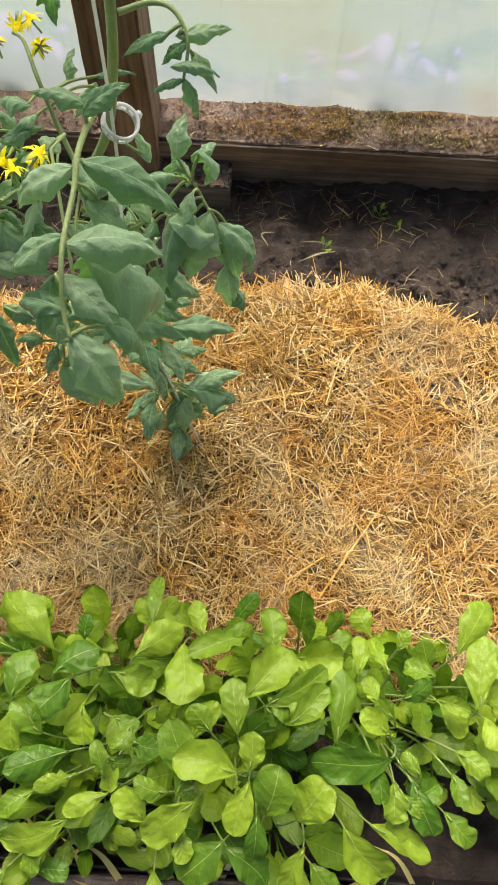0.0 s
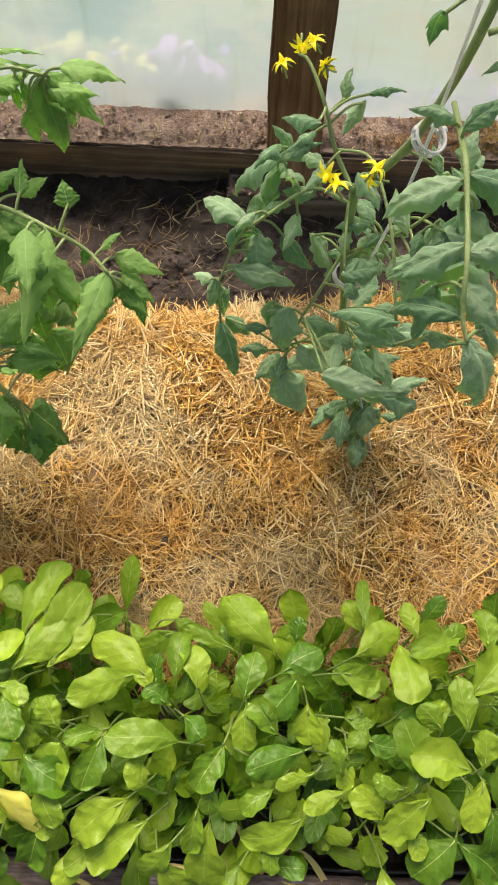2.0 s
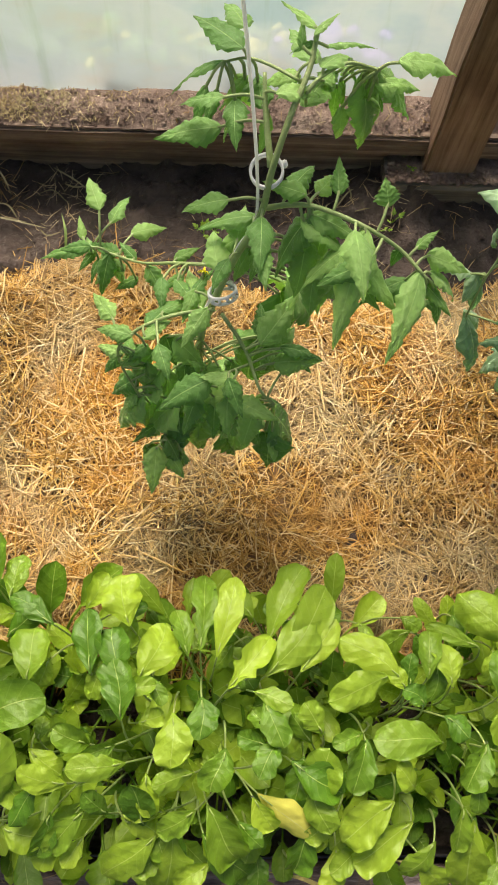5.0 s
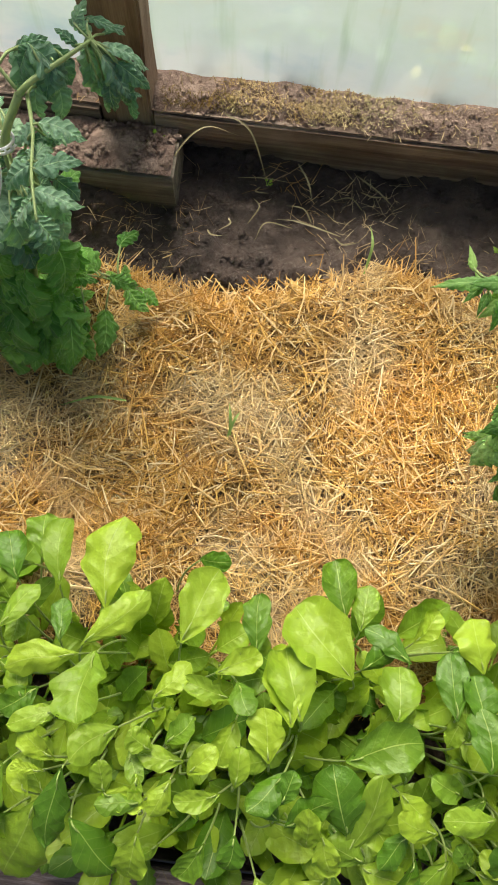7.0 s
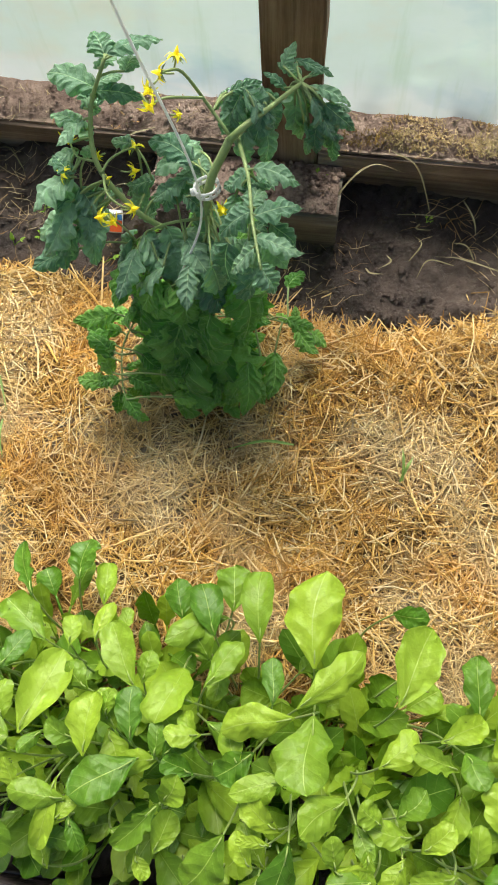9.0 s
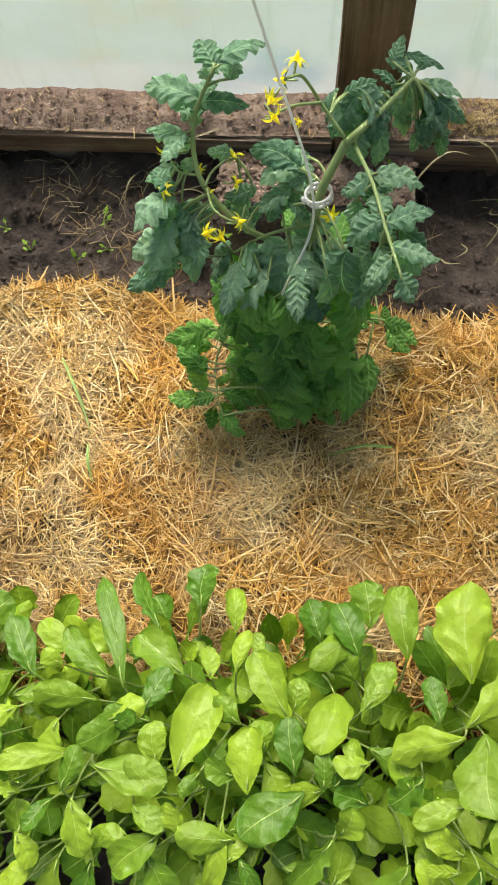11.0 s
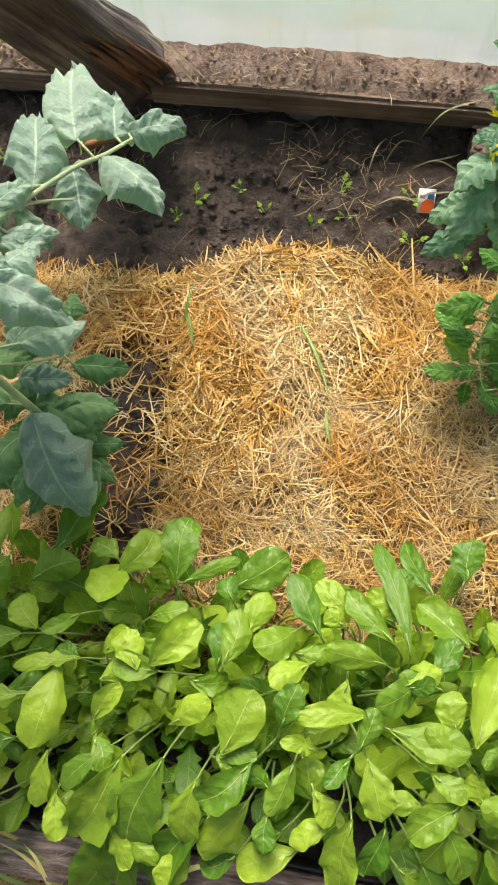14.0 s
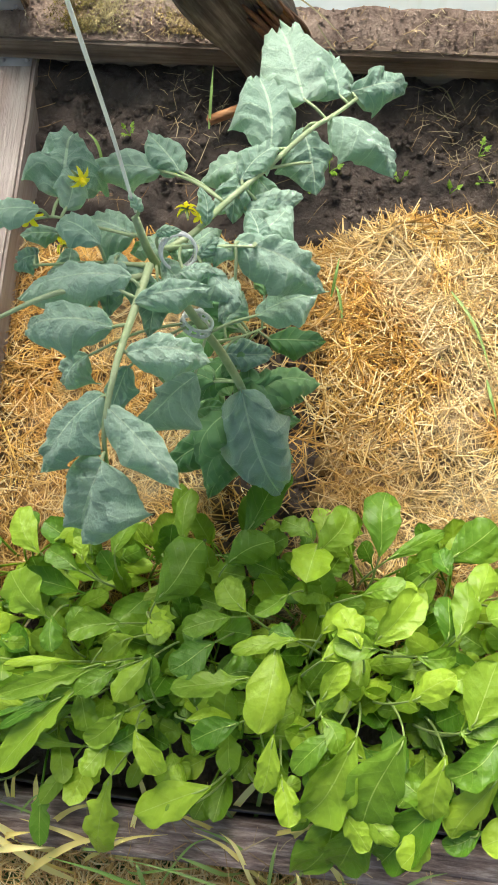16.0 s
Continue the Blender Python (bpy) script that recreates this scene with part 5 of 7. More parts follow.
leaf(plant, 'smooth', TOMATO_A, STEM_A, (-0.138, 0.481, 0.450), (-0.153, 0.472, 0.400), 0.5)
leaf(plant, 'smooth', TOMATO_A, STEM_A, (-0.213, 0.478, 0.450), (-0.185, 0.471, 0.380), 0.5)
leaf(plant, 'smooth', TOMATO_A, STEM_A, (-0.073, 0.441, 0.550), (-0.091, 0.395, 0.480), 0.45)
leaf(plant, 'smooth', TOMATO_A, STEM_A, (-0.052, 0.440, 0.540), (-0.070, 0.411, 0.460), 0.5)
leaf(plant, 'smooth', TOMATO_A, STEM_A, (-0.045, 0.441, 0.520), (-0.012, 0.427, 0.450), 0.5)
leaf(plant, 'smooth', TOMATO_A, STEM_A, (-0.036, 0.430, 0.460), (-0.033, 0.417, 0.400), 0.5)
leaf(plant, 'smooth', TOMATO_A, STEM_A, (-0.081, 0.450, 0.600), (-0.073, 0.485, 0.620), 0.6)
leaf(plant, 'smooth', TOMATO_A, STEM_A, (-0.103, 0.446, 0.600), (-0.115, 0.462, 0.620), 0.5)
leaf(plant, 'smooth', TOMATO_A, STEM_A, (-0.064, 0.476, 0.580), (-0.055, 0.480, 0.520), 0.6)
leaf(plant, 'smooth', TOMATO_A, STEM_A, (-0.068, 0.431, 0.760), (-0.028, 0.445, 0.750), 0.34)
leaf(plant, 'smooth', TOMATO_A, STEM_A, (-0.071, 0.414, 0.750), (-0.037, 0.416, 0.740), 0.3)
leaf(plant, 'smooth', TOMATO_A, STEM_A, (-0.072, 0.433, 0.760), (-0.105, 0.429, 0.740), 0.4)
leaf(plant, 'smooth', TOMATO_A, STEM_A, (-0.108, 0.432, 0.300), (-0.029, 0.449, 0.260), 0.4)
leaf(plant, 'smooth', TOMATO_A, STEM_A, (-0.115, 0.424, 0.300), (-0.148, 0.433, 0.260), 0.5)
leaf(plant, 'smooth', TOMATO_A, STEM_A, (-0.094, 0.410, 0.150), (-0.041, 0.447, 0.130), 0.4)
leaf(plant, 'smooth', TOMATO_A, STEM_A, (-0.143, 0.294, 0.600), (-0.199, 0.308, 0.580), 0.4)
undergrowth(plant, 'smooth', TOMATO_A, STEM_A, 22, 0.03, 0.36, 0.05, 0.045)
flower(plant, (-0.236, 0.575, 0.615), 0.013)
flower(plant, (-0.254, 0.556, 0.615), 0.013)
flower(plant, (-0.213, 0.555, 0.614), 0.013)
flower(plant, (-0.225, 0.584, 0.615), 0.013)
flower(plant, (-0.213, 0.403, 0.650), 0.013)
flower(plant, (-0.204, 0.395, 0.650), 0.013)
flower(plant, (-0.175, 0.390, 0.680), 0.013)
flower(plant, (-0.179, 0.387, 0.670), 0.013)


plant = tomato_plant('fresh green tomato plant with toothed leaves, clipped to twine')
stalk(plant, 'stem', [(-0.607, 0.401, -0.030), (-0.628, 0.395, 0.150), (-0.625, 0.380, 0.350), (-0.606, 0.388, 0.440), (-0.588, 0.397, 0.500), (-0.564, 0.416, 0.550), (-0.556, 0.429, 0.600), (-0.542, 0.456, 0.640), (-0.528, 0.485, 0.660), (-0.522, 0.512, 0.675)], 0.009, 0.004, STEM_A)
stalk(plant, 'side_shoot', [(-0.557, 0.432, 0.600), (-0.563, 0.464, 0.630), (-0.565, 0.490, 0.650)], 0.006, 0.003, STEM_A)
stalk(plant, 'leaf_rib', [(-0.563, 0.423, 0.550), (-0.536, 0.418, 0.565), (-0.511, 0.412, 0.570), (-0.471, 0.394, 0.570), (-0.434, 0.383, 0.550), (-0.411, 0.363, 0.540)], 0.0055, 0.003, STEM_A)
stalk(plant, 'leaf_rib', [(-0.600, 0.373, 0.430), (-0.574, 0.345, 0.400), (-0.557, 0.307, 0.380), (-0.539, 0.301, 0.350)], 0.0045, 0.0025, STEM_A)
stalk(plant, 'leaf_rib', [(-0.570, 0.332, 0.390), (-0.610, 0.319, 0.380), (-0.641, 0.313, 0.360)], 0.003, 0.002, STEM_A)
stalk(plant, 'leaf_rib', [(-0.608, 0.378, 0.430), (-0.655, 0.374, 0.420), (-0.697, 0.363, 0.400), (-0.718, 0.353, 0.360), (-0.702, 0.336, 0.280)], 0.0045, 0.0025, STEM_A)
stalk(plant, 'leaf_rib', [(-0.606, 0.431, 0.430), (-0.655, 0.450, 0.400), (-0.695, 0.461, 0.380), (-0.736, 0.485, 0.360), (-0.769, 0.510, 0.340)], 0.004, 0.002, STEM_A)
stalk(plant, 'leaf_rib', [(-0.529, 0.471, 0.650), (-0.516, 0.480, 0.660), (-0.494, 0.493, 0.660), (-0.467, 0.500, 0.645)], 0.004, 0.0025, STEM_A)
stalk(plant, 'leaf_rib', [(-0.535, 0.482, 0.650), (-0.561, 0.498, 0.650), (-0.580, 0.509, 0.645), (-0.600, 0.509, 0.640)], 0.003, 0.002, STEM_A)
stalk(plant, 'leaf_rib', [(-0.628, 0.390, 0.140), (-0.660, 0.320, 0.220), (-0.681, 0.279, 0.240)], 0.003, 0.002, STEM_A)
leaf(plant, 'toothed', TOMATO_B, STEM_A, (-0.412, 0.366, 0.540), (-0.442, 0.291, 0.510), 0.38)
leaf(plant, 'toothed', TOMATO_B, STEM_A, (-0.468, 0.391, 0.570), (-0.490, 0.308, 0.510), 0.38)
leaf(plant, 'toothed', TOMATO_B, STEM_A, (-0.494, 0.419, 0.580), (-0.494, 0.449, 0.590), 0.6)
leaf(plant, 'toothed', TOMATO_B, STEM_A, (-0.448, 0.411, 0.575), (-0.453, 0.429, 0.590), 1.1)
leaf(plant, 'toothed', TOMATO_B, STEM_A, (-0.517, 0.412, 0.560), (-0.544, 0.384, 0.500), 0.5)
leaf(plant, 'toothed', TOMATO_B, STEM_A, (-0.514, 0.411, 0.500), (-0.477, 0.394, 0.420), 0.55)
leaf(plant, 'toothed', TOMATO_B, STEM_A, (-0.434, 0.383, 0.550), (-0.438, 0.378, 0.530), 0.6)
leaf(plant, 'toothed', TOMATO_B, STEM_A, (-0.419, 0.384, 0.550), (-0.400, 0.396, 0.560), 0.6)
leaf(plant, 'toothed', TOMATO_B, STEM_A, (-0.402, 0.372, 0.530), (-0.374, 0.358, 0.500), 0.5)
leaf(plant, 'toothed', TOMATO_B, STEM_A, (-0.565, 0.448, 0.500), (-0.621, 0.443, 0.480), 0.45)
leaf(plant, 'toothed', TOMATO_B, STEM_A, (-0.571, 0.442, 0.480), (-0.608, 0.439, 0.440), 0.55)
leaf(plant, 'toothed', TOMATO_B, STEM_A, (-0.558, 0.343, 0.420), (-0.520, 0.400, 0.420), 0.55)
leaf(plant, 'toothed', TOMATO_B, STEM_A, (-0.537, 0.349, 0.400), (-0.491, 0.343, 0.380), 0.45)
leaf(plant, 'toothed', TOMATO_B, STEM_A, (-0.610, 0.319, 0.380), (-0.667, 0.296, 0.340), 0.55)
leaf(plant, 'toothed', TOMATO_B, STEM_A, (-0.607, 0.318, 0.330), (-0.608, 0.287, 0.280), 0.6)
leaf(plant, 'toothed', TOMATO_B, STEM_A, (-0.562, 0.298, 0.330), (-0.574, 0.271, 0.280), 0.6)
leaf(plant, 'toothed', TOMATO_B, STEM_A, (-0.538, 0.309, 0.300), (-0.513, 0.298, 0.220), 0.8)
leaf(plant, 'toothed', TOMATO_B, STEM_A, (-0.551, 0.311, 0.350), (-0.568, 0.303, 0.330), 0.6)
leaf(plant, 'toothed', TOMATO_B, STEM_A, (-0.685, 0.351, 0.410), (-0.656, 0.373, 0.410), 0.5)
leaf(plant, 'toothed', TOMATO_B, STEM_A, (-0.654, 0.366, 0.380), (-0.624, 0.353, 0.330), 0.6)
leaf(plant, 'toothed', TOMATO_B, STEM_A, (-0.697, 0.359, 0.400), (-0.738, 0.375, 0.380), 0.5)
leaf(plant, 'toothed', TOMATO_B, STEM_A, (-0.699, 0.367, 0.360), (-0.691, 0.354, 0.300), 0.6)
leaf(plant, 'toothed', TOMATO_B, STEM_A, (-0.712, 0.353, 0.360), (-0.743, 0.372, 0.340), 0.5)
leaf(plant, 'toothed', TOMATO_B, STEM_A, (-0.701, 0.350, 0.300), (-0.735, 0.346, 0.260), 0.6)
leaf(plant, 'toothed', TOMATO_B, STEM_A, (-0.695, 0.336, 0.280), (-0.729, 0.322, 0.200), 0.6)
leaf(plant, 'toothed', TOMATO_B, STEM_A, (-0.653, 0.329, 0.280), (-0.694, 0.311, 0.200), 0.6)
leaf(plant, 'toothed', TOMATO_B, STEM_A, (-0.681, 0.283, 0.240), (-0.688, 0.236, 0.200), 0.55)
leaf(plant, 'toothed', TOMATO_B, STEM_A, (-0.667, 0.291, 0.240), (-0.654, 0.271, 0.200), 0.6)
leaf(plant, 'toothed', TOMATO_B, STEM_A, (-0.632, 0.341, 0.250), (-0.629, 0.316, 0.150), 0.8)
leaf(plant, 'toothed', TOMATO_B, STEM_A, (-0.578, 0.344, 0.200), (-0.581, 0.318, 0.120), 0.8)
leaf(plant, 'toothed', TOMATO_B, STEM_A, (-0.688, 0.458, 0.380), (-0.668, 0.431, 0.360), 0.6)
leaf(plant, 'toothed', TOMATO_B, STEM_A, (-0.736, 0.483, 0.360), (-0.748, 0.454, 0.320), 0.5)
leaf(plant, 'toothed', TOMATO_B, STEM_A, (-0.723, 0.483, 0.360), (-0.758, 0.502, 0.350), 0.5)
leaf(plant, 'toothed', TOMATO_B, STEM_A, (-0.764, 0.496, 0.350), (-0.819, 0.493, 0.330), 0.4)
leaf(plant, 'toothed', TOMATO_B, STEM_A, (-0.702, 0.470, 0.370), (-0.722, 0.492, 0.370), 0.5)
leaf(plant, 'toothed', TOMATO_B, STEM_A, (-0.774, 0.520, 0.330), (-0.781, 0.551, 0.330), 0.4)
leaf(plant, 'toothed', TOMATO_B, STEM_A, (-0.656, 0.454, 0.400), (-0.629, 0.469, 0.400), 0.5)
leaf(plant, 'toothed', TOMATO_B, STEM_A, (-0.550, 0.413, 0.300), (-0.563, 0.397, 0.200), 0.8)
leaf(plant, 'toothed', TOMATO_B, STEM_A, (-0.528, 0.435, 0.400), (-0.499, 0.427, 0.300), 0.7)
leaf(plant, 'toothed', TOMATO_B, STEM_A, (-0.627, 0.368, 0.330), (-0.654, 0.359, 0.280), 0.6)
leaf(plant, 'toothed', TOMATO_B, STEM_A, (-0.667, 0.357, 0.320), (-0.696, 0.343, 0.260), 0.6)
leaf(plant, 'toothed', TOMATO_B, STEM_A, (-0.601, 0.350, 0.340), (-0.626, 0.337, 0.280), 0.6)
leaf(plant, 'toothed', TOMATO_B, STEM_A, (-0.643, 0.433, 0.400), (-0.668, 0.429, 0.380), 0.5)
leaf(plant, 'toothed', TOMATO_B, STEM_A, (-0.636, 0.405, 0.400), (-0.611, 0.441, 0.400), 0.4)
leaf(plant, 'toothed', TOMATO_B, STEM_A, (-0.466, 0.506, 0.640), (-0.430, 0.508, 0.580), 0.45)
leaf(plant, 'toothed', TOMATO_B, STEM_A, (-0.478, 0.511, 0.630), (-0.470, 0.499, 0.550), 0.5)
leaf(plant, 'toothed', TOMATO_B, STEM_A, (-0.496, 0.514, 0.620), (-0.491, 0.513, 0.580), 0.4)
leaf(plant, 'toothed', TOMATO_B, STEM_A, (-0.599, 0.510, 0.640), (-0.643, 0.510, 0.600), 0.3)
leaf(plant, 'toothed', TOMATO_B, STEM_A, (-0.590, 0.532, 0.600), (-0.577, 0.525, 0.570), 0.7)
leaf(plant, 'toothed', TOMATO_B, STEM_A, (-0.567, 0.508, 0.620), (-0.601, 0.512, 0.580), 0.33)
leaf(plant, 'toothed', TOMATO_B, STEM_A, (-0.523, 0.507, 0.680), (-0.550, 0.532, 0.680), 0.35)
leaf(plant, 'toothed', TOMATO_B, STEM_A, (-0.526, 0.501, 0.680), (-0.506, 0.522, 0.680), 0.3)
leaf(plant, 'toothed', TOMATO_B, STEM_A, (-0.522, 0.505, 0.670), (-0.543, 0.501, 0.660), 0.4)
leaf(plant, 'toothed', TOMATO_B, STEM_A, (-0.515, 0.509, 0.660), (-0.472, 0.517, 0.650), 0.25)
leaf(plant, 'toothed', TOMATO_B, STEM_A, (-0.536, 0.496, 0.670), (-0.535, 0.518, 0.680), 0.35)
leaf(plant, 'toothed', TOMATO_B, STEM_A, (-0.536, 0.480, 0.640), (-0.552, 0.488, 0.620), 0.4)
undergrowth(plant, 'toothed', TOMATO_B, STEM_A, 20, 0.05, 0.4, 0.05, 0.045)
flower(plant, (-0.621, 0.435, 0.410), 0.008)
flower(plant, (-0.636, 0.393, 0.410), 0.008)


plant = tomato_plant('dark green bushy tomato plant with wrinkled leaves and yellow flowers')
stalk(plant, 'stem', [(-1.352, 0.46, -0.03), (-1.352, 0.53, 0.15), (-1.35, 0.58, 0.294), (-1.345, 0.59, 0.374), (-1.322, 0.62, 0.422)], 0.0105, 0.009, STEM_A)
stalk(plant, 'main_shoot', [(-1.322, 0.619, 0.422), (-1.306, 0.629, 0.435), (-1.280, 0.659, 0.435), (-1.253, 0.697, 0.430)], 0.008, 0.004, STEM_A)
stalk(plant, 'side_shoot', [(-1.355, 0.579, 0.270), (-1.404, 0.580, 0.290), (-1.443, 0.581, 0.330), (-1.481, 0.605, 0.375), (-1.486, 0.643, 0.420), (-1.461, 0.660, 0.480)], 0.008, 0.004, STEM_A)
stalk(plant, 'leaf_rib', [(-1.313, 0.622, 0.420), (-1.293, 0.566, 0.430), (-1.280, 0.508, 0.440), (-1.263, 0.452, 0.440)], 0.0045, 0.0025, STEM_A)
stalk(plant, 'leaf_rib', [(-1.356, 0.589, 0.310), (-1.390, 0.580, 0.310), (-1.417, 0.574, 0.300), (-1.453, 0.573, 0.260)], 0.004, 0.0025, STEM_A)
stalk(plant, 'flower_truss', [(-1.323, 0.620, 0.430), (-1.349, 0.636, 0.460), (-1.369, 0.635, 0.500), (-1.382, 0.626, 0.510), (-1.390, 0.619, 0.510)], 0.004, 0.002, STEM_A)
stalk(plant, 'flower_truss', [(-1.350, 0.631, 0.470), (-1.378, 0.602, 0.500), (-1.394, 0.592, 0.500)], 0.003, 0.002, STEM_A)
stalk(plant, 'flower_truss', [(-1.475, 0.597, 0.370), (-1.469, 0.616, 0.370), (-1.455, 0.635, 0.365), (-1.443, 0.643, 0.360)], 0.003, 0.002, STEM_A)
stalk(plant, 'flower_truss', [(-1.473, 0.595, 0.370), (-1.464, 0.572, 0.365), (-1.447, 0.562, 0.360), (-1.438, 0.566, 0.350)], 0.003, 0.002, STEM_A)
stalk(plant, 'flower_truss', [(-1.481, 0.608, 0.375), (-1.503, 0.608, 0.380), (-1.517, 0.626, 0.380)], 0.003, 0.002, STEM_A)
stalk(plant, 'leaf_rib', [(-1.365, 0.516, 0.120), (-1.440, 0.533, 0.150), (-1.473, 0.490, 0.130), (-1.470, 0.440, 0.110), (-1.461, 0.415, 0.100)], 0.003, 0.002, STEM_A)
stalk(plant, 'leaf_rib', [(-1.347, 0.542, 0.140), (-1.291, 0.563, 0.110), (-1.240, 0.571, 0.080)], 0.003, 0.002, STEM_A)
leaf(plant, 'wrinkled', TOMATO_C, STEM_A, (-1.460, 0.664, 0.480), (-1.480, 0.693, 0.480), 0.85)
leaf(plant, 'wrinkled', TOMATO_C, STEM_A, (-1.460, 0.667, 0.480), (-1.414, 0.708, 0.460), 0.45)
leaf(plant, 'wrinkled', TOMATO_C, STEM_A, (-1.477, 0.656, 0.440), (-1.539, 0.677, 0.430), 0.55)
leaf(plant, 'wrinkled', TOMATO_C, STEM_A, (-1.484, 0.661, 0.430), (-1.431, 0.663, 0.420), 0.5)
leaf(plant, 'wrinkled', TOMATO_C, STEM_A, (-1.487, 0.654, 0.420), (-1.488, 0.653, 0.400), 0.8)
leaf(plant, 'wrinkled', TOMATO_C, STEM_A, (-1.493, 0.630, 0.400), (-1.541, 0.654, 0.390), 0.5)
leaf(plant, 'wrinkled', TOMATO_C, STEM_A, (-1.510, 0.592, 0.360), (-1.556, 0.560, 0.340), 0.75)
leaf(plant, 'wrinkled', TOMATO_C, STEM_A, (-1.506, 0.593, 0.370), (-1.539, 0.608, 0.370), 0.7)
leaf(plant, 'wrinkled', TOMATO_C, STEM_A, (-1.514, 0.575, 0.340), (-1.548, 0.530, 0.280), 0.5)
leaf(plant, 'wrinkled', TOMATO_C, STEM_A, (-1.505, 0.588, 0.350), (-1.484, 0.565, 0.320), 0.75)
leaf(plant, 'wrinkled', TOMATO_C, STEM_A, (-1.476, 0.592, 0.340), (-1.517, 0.569, 0.320), 0.6)
leaf(plant, 'wrinkled', TOMATO_C, STEM_A, (-1.359, 0.635, 0.380), (-1.413, 0.616, 0.360), 0.6)
leaf(plant, 'wrinkled', TOMATO_C, STEM_A, (-1.368, 0.616, 0.380), (-1.420, 0.653, 0.370), 0.55)
leaf(plant, 'wrinkled', TOMATO_C, STEM_A, (-1.392, 0.603, 0.350), (-1.404, 0.589, 0.320), 0.8)
leaf(plant, 'wrinkled', TOMATO_C, STEM_A, (-1.379, 0.592, 0.350), (-1.358, 0.586, 0.330), 0.8)
leaf(plant, 'wrinkled', TOMATO_C, STEM_A, (-1.419, 0.616, 0.340), (-1.454, 0.619, 0.320), 0.6)
leaf(plant, 'wrinkled', TOMATO_C, STEM_A, (-1.446, 0.647, 0.360), (-1.477, 0.657, 0.350), 0.6)
leaf(plant, 'wrinkled', TOMATO_C, STEM_A, (-1.404, 0.578, 0.300), (-1.387, 0.554, 0.250), 0.7)
leaf(plant, 'wrinkled', TOMATO_C, STEM_A, (-1.430, 0.566, 0.300), (-1.409, 0.550, 0.240), 0.7)
leaf(plant, 'wrinkled', TOMATO_C, STEM_A, (-1.452, 0.575, 0.270), (-1.470, 0.569, 0.200), 0.8)
leaf(plant, 'wrinkled', TOMATO_C, STEM_A, (-1.424, 0.581, 0.300), (-1.439, 0.608, 0.300), 0.7)
leaf(plant, 'wrinkled', TOMATO_C, STEM_A, (-1.293, 0.580, 0.430), (-1.320, 0.571, 0.400), 0.7)
leaf(plant, 'wrinkled', TOMATO_C, STEM_A, (-1.290, 0.580, 0.430), (-1.242, 0.580, 0.410), 0.6)
leaf(plant, 'wrinkled', TOMATO_C, STEM_A, (-1.280, 0.514, 0.440), (-1.232, 0.530, 0.430), 0.6)
leaf(plant, 'wrinkled', TOMATO_C, STEM_A, (-1.283, 0.520, 0.440), (-1.314, 0.509, 0.410), 0.65)
leaf(plant, 'wrinkled', TOMATO_C, STEM_A, (-1.274, 0.489, 0.440), (-1.228, 0.489, 0.420), 0.6)
leaf(plant, 'wrinkled', TOMATO_C, STEM_A, (-1.274, 0.477, 0.440), (-1.296, 0.466, 0.410), 0.7)
leaf(plant, 'wrinkled', TOMATO_C, STEM_A, (-1.265, 0.458, 0.440), (-1.251, 0.444, 0.410), 0.9)
leaf(plant, 'wrinkled', TOMATO_C, STEM_A, (-1.314, 0.528, 0.360), (-1.315, 0.515, 0.300), 0.85)
leaf(plant, 'wrinkled', TOMATO_C, STEM_A, (-1.280, 0.511, 0.380), (-1.279, 0.493, 0.330), 0.7)
leaf(plant, 'wrinkled', TOMATO_C, STEM_A, (-1.290, 0.662, 0.440), (-1.296, 0.633, 0.400), 0.6)
leaf(plant, 'wrinkled', TOMATO_C, STEM_A, (-1.314, 0.660, 0.450), (-1.332, 0.644, 0.400), 0.6)
leaf(plant, 'wrinkled', TOMATO_C, STEM_A, (-1.310, 0.658, 0.460), (-1.283, 0.657, 0.400), 0.7)
leaf(plant, 'wrinkled', TOMATO_C, STEM_A, (-1.326, 0.659, 0.450), (-1.296, 0.676, 0.450), 0.5)
leaf(plant, 'wrinkled', TOMATO_C, STEM_A, (-1.277, 0.714, 0.430), (-1.265, 0.741, 0.440), 0.5)
leaf(plant, 'wrinkled', TOMATO_C, STEM_A, (-1.265, 0.729, 0.430), (-1.222, 0.720, 0.420), 0.35)
leaf(plant, 'wrinkled', TOMATO_C, STEM_A, (-1.245, 0.702, 0.420), (-1.198, 0.697, 0.400), 0.45)
leaf(plant, 'wrinkled', TOMATO_C, STEM_A, (-1.239, 0.687, 0.420), (-1.221, 0.675, 0.360), 0.5)
leaf(plant, 'wrinkled', TOMATO_C, STEM_A, (-1.225, 0.689, 0.410), (-1.190, 0.683, 0.380), 0.45)
leaf(plant, 'wrinkled', TOMATO_C, STEM_A, (-1.257, 0.701, 0.420), (-1.258, 0.689, 0.370), 0.6)
leaf(plant, 'wrinkled', TOMATO_C, STEM_A, (-1.253, 0.708, 0.430), (-1.280, 0.723, 0.430), 0.5)
leaf(plant, 'wrinkled', TOMATO_C, STEM_A, (-1.217, 0.690, 0.400), (-1.215, 0.681, 0.360), 0.5)
leaf(plant, 'wrinkled', TOMATO_C, STEM_A, (-1.269, 0.694, 0.420), (-1.295, 0.706, 0.430), 0.5)
leaf(plant, 'wrinkled', TOMATO_C, STEM_A, (-1.292, 0.478, 0.140), (-1.293, 0.426, 0.080), 0.45)
leaf(plant, 'wrinkled', TOMATO_C, STEM_A, (-1.477, 0.523, 0.150), (-1.513, 0.524, 0.140), 0.6)
leaf(plant, 'wrinkled', TOMATO_C, STEM_A, (-1.487, 0.473, 0.130), (-1.504, 0.489, 0.120), 0.8)
